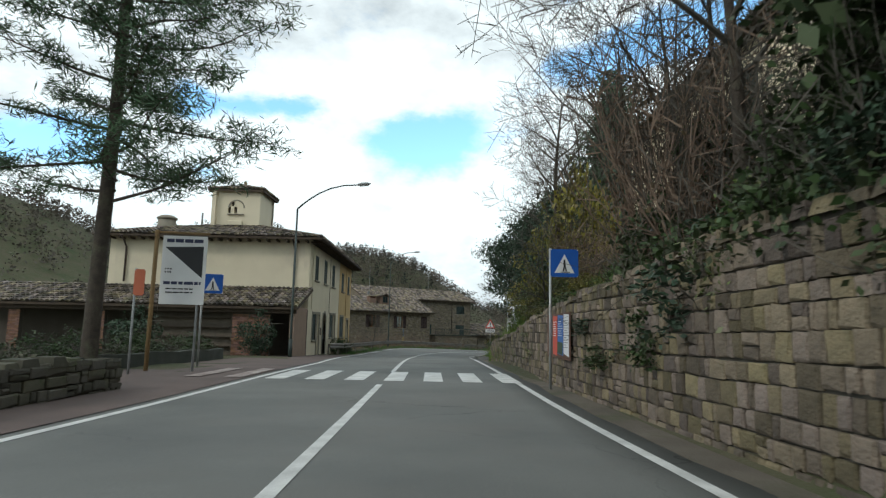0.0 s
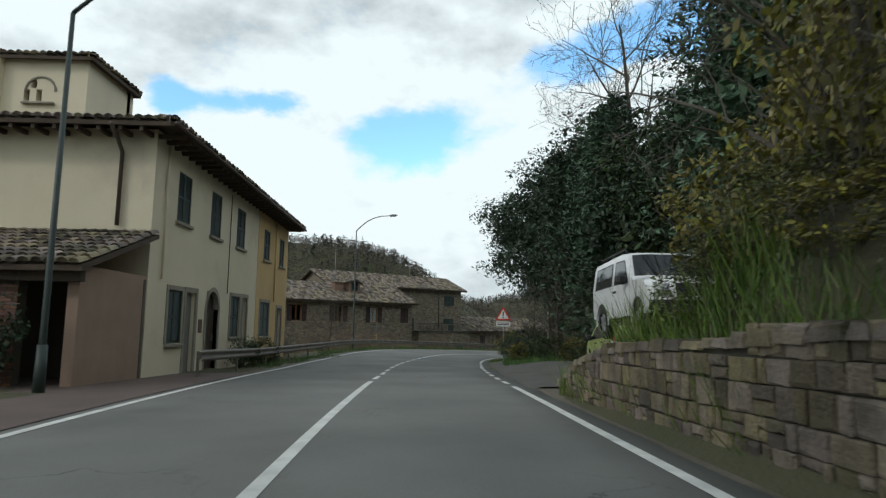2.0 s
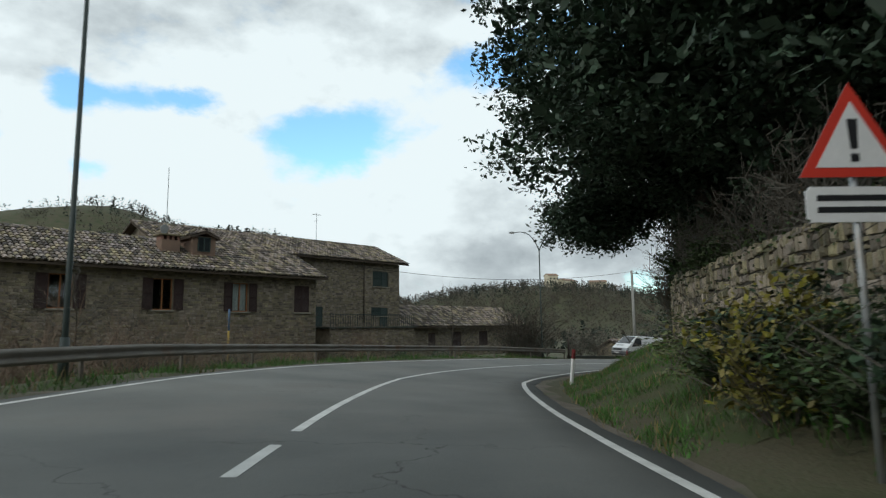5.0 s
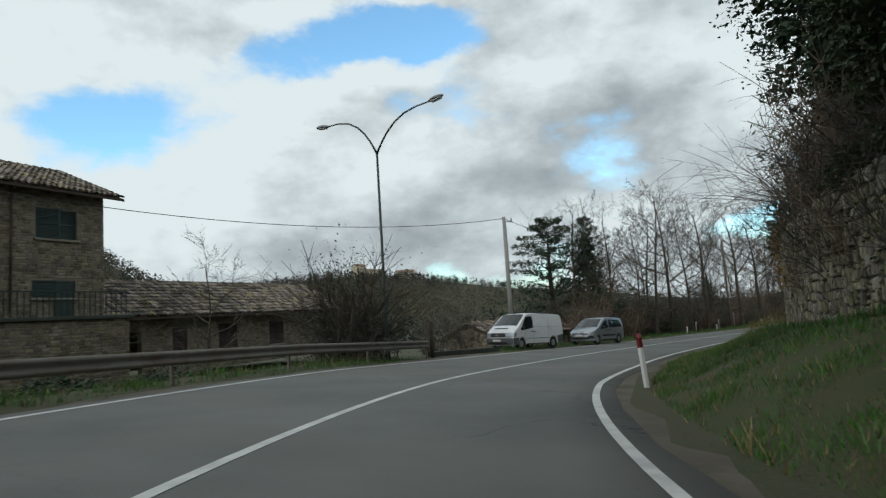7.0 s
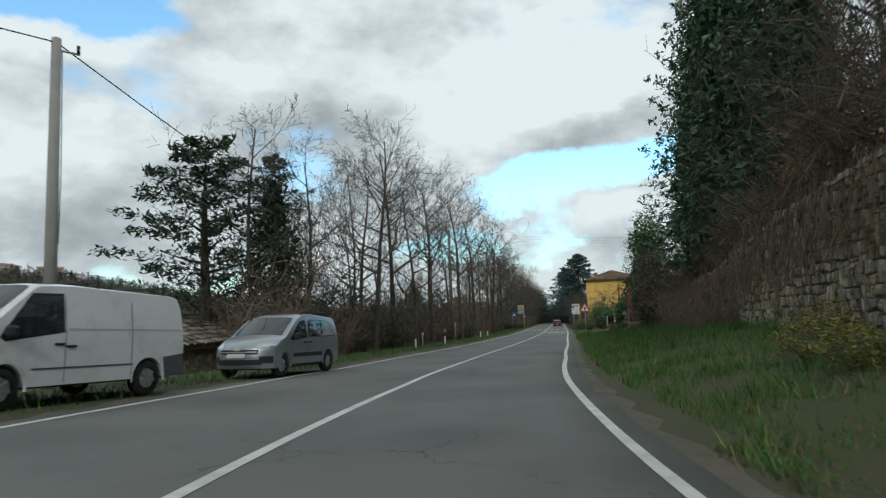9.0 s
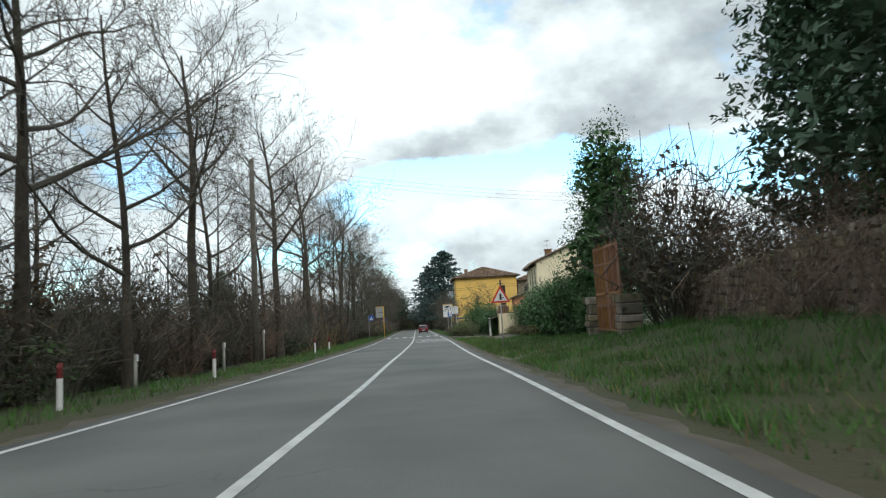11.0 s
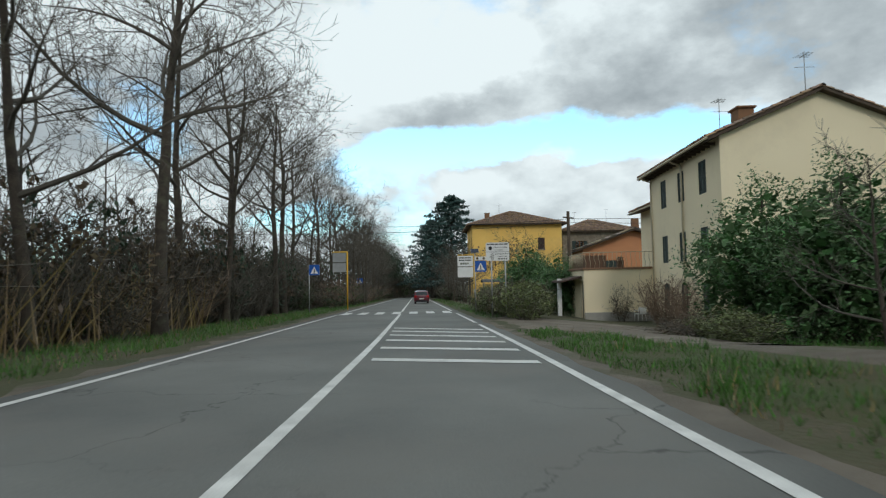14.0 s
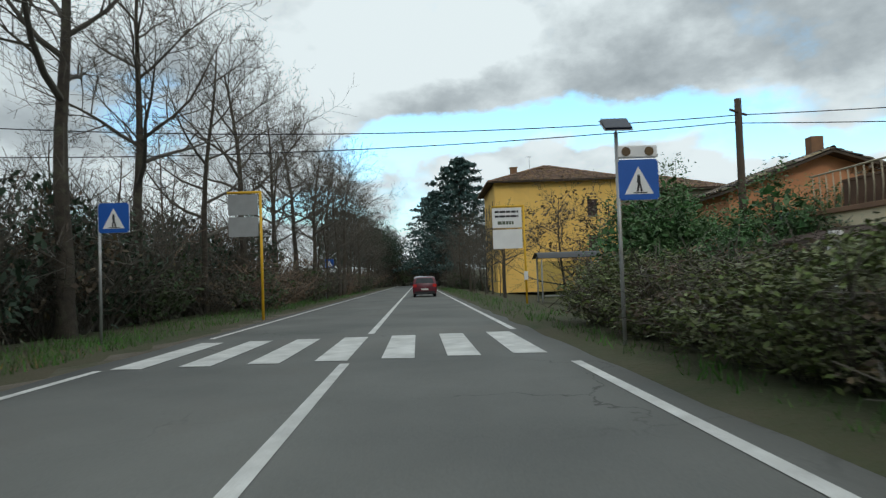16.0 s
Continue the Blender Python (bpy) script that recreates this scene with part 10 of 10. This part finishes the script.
def wall_brush():
    """Bare brush fanning out over the walls, dry vines hanging down the second one's face, leaf litter."""
    rng = np.random.default_rng(88)
    b = np.array([tuple(place_z(rng.uniform(-4, 12.5), WALL_D(5) + rng.uniform(0.4, 3.6))) for _ in range(420)])
    way = rng.normal(size=b.shape) * 0.35
    way[:, 2] = np.abs(way[:, 2]) + 1.0
    stems("terrace_brush", "tangled bare brown brushwood above the retaining wall", "undergrowth", b, way, rng.uniform(1.2, 3.6, len(b)), 0.2, 0.012, 11, 0.34, TWIG, 4)
    b = np.array([tuple(at(q, WALL_D(q) + rng.uniform(-0.14, 0.5), WALL_TOP(q) + rng.uniform(-0.35, 0.35))) for q in rng.uniform(-6, 9.5, 3200)])
    tagged(part("wall_top_ivy", quads_mesh("wall_top_ivy", leaves(b, 0.12, 0.6, 0.2, rng), LEAF_IVY), LEAF_IVY), "dark ivy trailing over the top of the retaining wall", "creeper", kind="stuff")
    # low bough of the old evergreen, out over the lane
    c = clumped(ball_shell(2.7, 2.7, 1.8, 0.0, 0.45, 0.1, rng), 300, 34, 0.3, rng) + [12.2, 79.9, 5.3]
    fill = ball_shell(2.3, 2.3, 1.5, 0.0, 0.1, 0.1, rng)(1700) + [12.2, 79.9, 5.3]
    tree = thing("evergreen_tree", "leaning evergreen oak whose low bough hangs out over the lane", "tree", "wood above the second wall", at=here(16.2, 77.0))
    inv = tree.matrix_world.inverted()
    tv, tf = [], []
    tube_data([inv @ Vector(q) for q in ((16.2, 77.0, ground_z(16.2, 77.0) - 0.3), (15.9, 77.3, 3.9), (14.8, 78.4, 5.3), (12.8, 79.6, 5.8), (11.2, 80.4, 5.7))], [0.24, 0.2, 0.15, 0.09, 0.03], 8, tv, tf)
    part("trunk", mesh_from("trunk", tv, tf, BARK, True), BARK, tree)
    crown = part("crown", quads_mesh("crown", crown_leaves(c, 0.19, 0.5, 0.1, rng, fill, 0.4), LEAF_DARK), LEAF_DARK, tree)
    crown.matrix_local = inv
    b, w = along_wall(rng, 91, 126, 560, 0.2, 2.2, -0.3, 0.5)
    way = w * rng.uniform(-0.3, 0.9, len(b))[:, None] + rng.normal(size=b.shape) * 0.45
    way[:, 2] = np.abs(way[:, 2]) + 0.55
    stems("wall_brush", "bare brown brushwood arching out over the dry-stone wall", "undergrowth", b, way, rng.uniform(1.6, 4.4, len(b)), 0.22, 0.014, 9, 0.33, TWIG, 5)
    b, w = along_wall(rng, 117, 148, 520, 0.1, 2.0, -0.3, 0.5)
    way = w * rng.uniform(-0.2, 0.6, len(b))[:, None] + rng.normal(size=b.shape) * 0.4
    way[:, 2] = np.abs(way[:, 2]) + 0.5
    stems("wall_brush", "reddish leafless brushwood on top of the dry-stone wall", "undergrowth", b, way, rng.uniform(0.9, 2.8, len(b)), 0.3, 0.012, 9, 0.34, TWIG_R, 6)
    b, w = along_wall(rng, 108, 149, 2400, -0.2, 0.1, -0.9, 0.45)
    way = w * rng.uniform(0.0, 0.22, len(b))[:, None] + rng.normal(size=b.shape) * 0.12
    way[:, 2] = -1.0
    stems("hanging_vines", "dry brown vines hanging down the face of the wall", "creeper", b, way, rng.uniform(0.4, 1.7, len(b)), 0.0, 0.010, 2, 0.35, TWIG_R, 7, 4)
    b, w = along_wall(rng, 100, 149, 3000, -0.28, 0.5, -1.1, 0.7)
    tagged(part("vine_leaves", quads_mesh("vine_leaves", leaves(b, 0.10, 0.6, 0.3, rng), LEAF_BROWN), LEAF_BROWN), "withered vine leaves on the wall", "creeper", kind="stuff")
    b, w = along_wall(rng, 99, 113, 900, -0.25, 0.3, -1.6, 0.5)
    tagged(part("vine_leaves", quads_mesh("vine_leaves", leaves(b, 0.10, 0.6, 0.3, rng), LEAF_ORANGE), LEAF_ORANGE), "scattered orange creeper leaves on the wall", "creeper", kind="stuff")
    b, w = along_wall(rng, 61, 92, 3000, -0.1, 0.2, -1.9, 0.2)
    tagged(part("wall_moss", quads_mesh("wall_moss", leaves(b, 0.075, 0.7, 0.3, rng), LEAF_IVY), LEAF_IVY), "moss and small ivy leaves in the joints of the wall", "creeper", kind="stuff")
    b, w = along_wall(rng, 60, 95, 2600, -0.1, 0.7, -0.25, 0.5)
    tagged(part("wall_top_ivy", quads_mesh("wall_top_ivy", leaves(b, 0.11, 0.6, 0.2, rng), LEAF_IVY), LEAF_IVY), "dark ivy along the ragged top of the dry-stone wall", "creeper", kind="stuff")
    # many-stemmed twiggy shrubs about the lamp at the bend and behind the guard rail
    x, y = 14.5, 100.7
    z = ground_z(x, y)
    for k, (n, r, spread, lo, hi, thick, tw) in enumerate(((50, 0.25, 0.45, 3.2, 5.4, 0.036, BARK), (110, 0.5, 0.52, 2.2, 4.6, 0.024, BARK), (150, 0.9, 0.4, 1.2, 2.7, 0.018, TWIG))):
        b = rng.normal(size=(n, 3)) * [r, r, 0] + [x, y, 0]
        b[:, 2] = terrain(b[:, 0], b[:, 1]) - 0.05
        way = rng.normal(size=b.shape) * spread
        way[:, 2] = 1.0
        stems("twiggy_shrub", "wide many-stemmed bare shrub beside the twin lamp", "shrub", b, way, rng.uniform(lo, hi, n), 0.1, thick, 16, 0.33, tw, 60 + k)
    for n, size, up in ((700, [1.15, 1.15, 0.6], 3.6), (1700, [1.1, 1.1, 0.6], 1.2)):
        q = rng.normal(size=(n, 3)) * size + [x, y, z + up]
        q[:, 2] = np.maximum(q[:, 2], z + 0.1)
        tagged(part("shrub_leaves", quads_mesh("shrub_leaves", leaves(q, 0.12, 0.5, 0.3, rng), LEAF_DARK), LEAF_DARK), "sparse dark leaves clinging to the bare shrub", "foliage", kind="stuff")
    for k, s in enumerate((63.0, 66.5, 70.0, 73.0, 77.0, 84.0)):
        n = 90
        p = at(s, LEFT(s) - 3.6)
        b = rng.normal(size=(n, 3)) * [0.7, 0.7, 0] + [p.x, p.y, 0]
        b[:, 2] = terrain(b[:, 0], b[:, 1]) - 0.05
        way = rng.normal(size=b.shape) * 0.35
        way[:, 2] = 1.0
        stems("twiggy_shrub", "leafless grey shrub behind the guard rail", "shrub", b, way, rng.uniform(1.2, 2.7, n), 0.12, 0.012, 10, 0.36, TWIG_R, 70 + k)
    # leaf litter where the lay-by meets the wood
    n = 5200
    ss, dd = rng.uniform(43, 53, n), rng.uniform(8.4, 12.0, n)
    q = np.array([tuple(at(a, c)) for a, c in zip(ss, dd)])
    q[:, 2] = terrain(q[:, 0], q[:, 1]) + rng.uniform(0.01, 0.07, n)
    lit = leaves(q, 0.13, 0.6, 0.0, rng)
    lit[:, :, 2] = q[:, None, 2] + (lit[:, :, 2] - q[:, None, 2]) * 0.3
    litter = leaf_mat("fallen oak leaves", (0.16, 0.085, 0.045), (0.10, 0.062, 0.038), 0.5)
    tagged(part("fallen_leaves", quads_mesh("fallen_leaves", lit, litter), litter), "brown fallen leaves at the edge of the wood", "leaf litter", kind="stuff")


plant_first()
wall_brush()
plant_last()
far_woods()
blades("verge_grass", [(60, 95, 2.5, 4.6, 420, 0.4), (95, 108, 2.5, 4.6, 400, 0.45), (60, 108, 4.6, 7.2, 330, 0.5), (108, 150, 2.9, 5.0, 330, 0.6), (108, 150, 5.0, 9.0, 150, 0.8), (150, 180, 2.9, 4.6, 320, 0.5), (150, 170, 4.6, 7.6, 170, 0.6), (170, 182, 6.9, 8.2, 80, 0.6), (170, 182, 4.4, 5.0, 90, 0.5), (180, 189.3, 2.75, 3.9, 330, 0.4), (180, 187.6, 3.8, 5.1, 260, 0.5), (184, 191.5, 7.9, 11.0, 130, 0.5),
                       (108, 150, -9.0, -6.5, 80, 0.7), (150, 212, -8.6, -5.9, 150, 0.55), (212, 250, -8.6, -5.9, 60, 0.6), (250, 285, -8.6, -6.0, 20, 0.8), (215, 285, 2.7, 4.6, 30, 0.6), (60, 101, -9.8, -7.7, 40, 0.8), (44, 58, -7.2, -5.9, 170, 0.5), (58, 66, -8.2, -7.2, 200, 0.5), (66, 92, -8.6, -7.5, 200, 0.5), (92, 101, -8.2, -7.0, 160, 0.5), (22, 32, 3.3, 4.2, 170, 0.9), (9, 24, 3.6, 6.5, 90, 1.0), (50, 60, 3.6, 6.5, 80, 1.2), (198, 216, 2.9, 3.6, 90, 0.5)],
       "long green roadside grass", GRASS, 0.26, 0.011, 3)
blades("dry_verge_grass", [(60, 92, 2.4, 7.0, 45, 0.6), (92, 108, 2.4, 5.5, 50, 0.6), (108, 178, 2.8, 5.0, 22, 0.7), (150, 210, -8.8, -5.9, 16, 0.55), (178, 189, 3.6, 5.0, 14, 0.5), (40, 101, -9.5, -7.4, 14, 0.9), (-8, 34, 3.4, 4.6, 14, 1.0)], "dry straw-coloured grass among the green", STRAW, 0.24, 0.012, 4)


def drape(name, s0, s1, d0, d1, dz, material, label, category, step=0.8):
    """A surface laid over the land between two lateral lines."""
    n, m = int((s1 - s0) / step) + 1, 14
    S = np.repeat(np.linspace(s0, s1, n), m)
    u = np.tile(np.linspace(0, 1, m), n)
    dd = np.array([float(d0(s)) for s in S]) * (1 - u) + np.array([float(d1(s)) for s in S]) * u
    pts = [at(s, d) for s, d in zip(S, dd)]
    z = terrain(np.array([p.x for p in pts]), np.array([p.y for p in pts]))
    lift = np.where((u < 0.01) | (u > 0.99), -0.03, dz)
    v = [(p.x, p.y, zz + k) for p, zz, k in zip(pts, z, lift)]
    f = [(i * m + k, i * m + k + 1, (i + 1) * m + k + 1, (i + 1) * m + k) for i in range(n - 1) for k in range(m - 1)]
    return tagged(part(name, mesh_from(name, v, [q[::-1] for q in f], material, True), material), label, category, kind="structure")


YARD = mat("worn yard asphalt", (0.175, 0.145, 0.112), (0.10, 0.085, 0.066), 0.92, scale=0.8, fine=30, bump=0.6, depth=0.012, c=(0.24, 0.21, 0.165))
drape("yard", 184.0, 199.0, lambda s: 5.0 - 2.2 * float(smooth(np.array(s), 188.0, 190.0)) + 0.15 * math.sin(s * 2.3), lambda s: 13.5, 0.035, YARD, "worn grey-brown asphalt yard before the pale house", "yard")
TURF = mat("short turf", (0.056, 0.082, 0.026), (0.074, 0.070, 0.032), 0.95, scale=0.9, fine=40, bump=0.9, depth=0.04, c=(0.088, 0.074, 0.038))
drape("grass_bank", 60.0, 149.2, lambda s: RIGHT(s) + 1.1 + 0.15 * math.sin(s * 1.3), lambda s: WALL2_D(s) + 0.02, 0.025, TURF, "grass bank rising from the road to the dry-stone wall", "grass")
drape("grass_verge", 152.2, 183.5, lambda s: RIGHT(s) + 1.05 + 0.15 * math.sin(s * 1.3), lambda s: 7.7, 0.02, TURF, "rough grass between the road and the garden hedge", "grass")
drape("lay_by", 34.6, 57.5, lambda s: RIGHT(s) + 0.25, lambda s: 4.0 + 6.0 * smooth(np.array(s), 34, 38) - 6 * smooth(np.array(s), 49, 57), 0.03, mat("lay-by asphalt", (0.105, 0.10, 0.09), (0.07, 0.066, 0.058), 0.92, scale=0.9, fine=25, bump=0.8, depth=0.02, c=(0.055, 0.05, 0.04)), "rough worn asphalt and gravel lay-by beside the road", "lay-by", 0.5)
drape("track", 169.0, 184.5, lambda s: 5.2, lambda s: 6.6, 0.03, GRAVEL, "muddy wheel track across the grass", "track")
drape("driveway", 149.4, 151.8, lambda s: 2.7, lambda s: 4.9 + 0.7 * math.sin(s * 2.6), 0.015, mat("broken pale paving", (0.21, 0.19, 0.15), (0.10, 0.095, 0.06), 0.9, scale=1.6, fine=20, bump=0.9, depth=0.04, c=(0.075, 0.085, 0.035)), "broken pale paving of the drive before the gate", "driveway", 0.4)
blades("reeds", [(172, 196, -10.2, -8.4, 26, 1.0)], "tall pale reeds and canes in the ditch", STRAW, 1.7, 0.022, 9)
blades("strap_leaves", [(21.5, 25.0, 3.1, 4.0, 200, 0.9), (25.0, 31.2, 3.05, 4.2, 360, 0.95), (31.2, 33.0, 3.1, 3.7, 260, 0.8)], "long arching strap leaves on top of the low wall", LEAF_STRAP, 0.62, 0.013, 11)

# ------------------------------------------------------------------ roadside masonry, stone by stone


def stone_wall(name, label, s0, s1, face, top, thick, base, size, seed, piece_mat, rest_mat, near, right=True, proud=0.05, wave=0.3, soft=0.014):
    """A wall along the road with its stones as pieces: those in the stretch near as objects, the rest joined."""
    wall = thing(name, label, "wall", kind="structure")
    core_t = thick - 0.06
    v, f = ribbon_wall(s0, s1, (lambda s: face(s) + 0.05) if right else (lambda s: face(s) - 0.05 - core_t), core_t, lambda s: top(s) - 0.06, 0.8, base - 0.3)
    part("core", mesh_from("core", v, f, MORTAR), MORTAR, wall)
    rnd = random.Random(seed)
    lay = stone_layout(s1 - s0, max(top(s) for s in np.linspace(s0, s1, 40)) - base, size, seed, 0.9 + wave, top=lambda x: top(s0 + x) - base)
    bank_v, bank_f, made = [], [], 0
    kinds = {}
    sg = 1 if right else -1
    for a, b, z0, z1, y, sk in lay:
        s = s0 + (a + b) / 2
        d = float(face(s))
        out = proud * y
        lift = wave * (0.075 * math.sin(s * 1.1 + z0 * 3) + 0.05 * math.sin(s * 2.7 + z0 * 7) + rnd.uniform(-0.02, 0.02))
        z0, z1 = z0 + lift, z1 + lift
        if soft > 0.02:
            z0, z1 = z0 + rnd.uniform(-0.02, 0.035), z1 - rnd.uniform(-0.03, 0.04)
        if near[0] <= s <= near[1] and made < 300 and z0 + base > near[2] - 0.01:
            w, h = b - a, z1 - z0
            q = (round(w / 0.06), round(h / 0.04), rnd.randint(0, 2))
            if q not in kinds:
                vv, ff = [], []
                stone_geo(vv, ff, -w / 2, w / 2, -h / 2, h / 2, -0.03, sk, soft)
                kinds[q] = mesh_from("stone", vv, ff, piece_mat)
            p = at(s, d + sg * 0.02, base + (z0 + z1) / 2)
            ob = new("stone", kinds[q])
            ob.parent = wall
            turn = heading(s) + (180 if right else 0)
            ob.matrix_world = pose(p.x, p.y, p.z, rnd.uniform(-2, 2), rnd.uniform(-2, 2), turn + rnd.uniform(-3, 3)) @ Matrix.Translation((0, -out + 0.03, 0))
            made += 1
        else:
            k = len(bank_v)
            vv, ff = [], []
            stone_geo(vv, ff, a, b, z0, z1, -out, sk, soft)
            bank_v += [at(s0 + x, float(face(s0 + x)) + sg * (yy + 0.02), base + z) for x, yy, z in vv]
            bank_f += [tuple(i + k for i in (q if not right else q[::-1])) for q in ff]
    rest = part("stonework", mesh_from("stonework", bank_v, bank_f, rest_mat), rest_mat, wall)
    tagged(rest, kind="stuff")
    # rough coping stones
    cv, cf, s = [], [], s0 + 0.2
    while s < s1 - 0.2:
        w = rnd.uniform(0.25, 0.5)
        k = len(cv)
        hh = rnd.uniform(0.05, 0.16)
        z = top(s) - 0.07
        for dz, inset in ((0.0, 0.0), (hh, 0.05)):
            for ds, dd in ((0.01 + inset, -0.02 + inset * 0.5), (w - 0.01 - inset, -0.02 + inset * 0.5), (w - 0.01 - inset, thick - 0.02), (0.01 + inset, thick - 0.02)):
                cv.append(at(s + ds, face(s) + sg * dd, z + dz + rnd.uniform(-0.015, 0.015)))
        cf += [(k + 4, k + 5, k + 6, k + 7)] + [(k + i, k + (i + 1) % 4, k + 4 + (i + 1) % 4, k + 4 + i) for i in range(4)]
        s += w
    me = mesh_from("coping", cv, cf, rest_mat)
    part("coping", me, rest_mat, wall)["kind"] = "stuff"
    return wall


stone_wall("wall_retaining", "tall coursed sandstone retaining wall with brown and buff blocks", -18, 33.2, WALL_D, WALL_TOP, 0.45, -0.15, (0.24, 0.215), 301, STONE, STONE_I, (4.5, 11.5, 0.0), proud=0.026, wave=0.10, soft=0.016)
stone_wall("wall_dry_stone", "pale dry-stone wall at the back of the grass bank", 61, 148.5, WALL2_D, WALL2_TOP, 0.5, 0.75, (0.195, 0.225), 302, LIME, LIME_I, (68, 76, 0.7), proud=0.05, wave=0.55, soft=0.026)
low_face = table((-6, -6.25), (12.5, -6.05))
stone_wall("wall_low", "low mossy rubble wall beside the pavement", -6, 12.6, low_face, lambda s: 0.62, 0.4, -0.1, (0.32, 0.18), 303, MOSSY, MOSSY_I, (7, 12.6, -0.2), right=False)
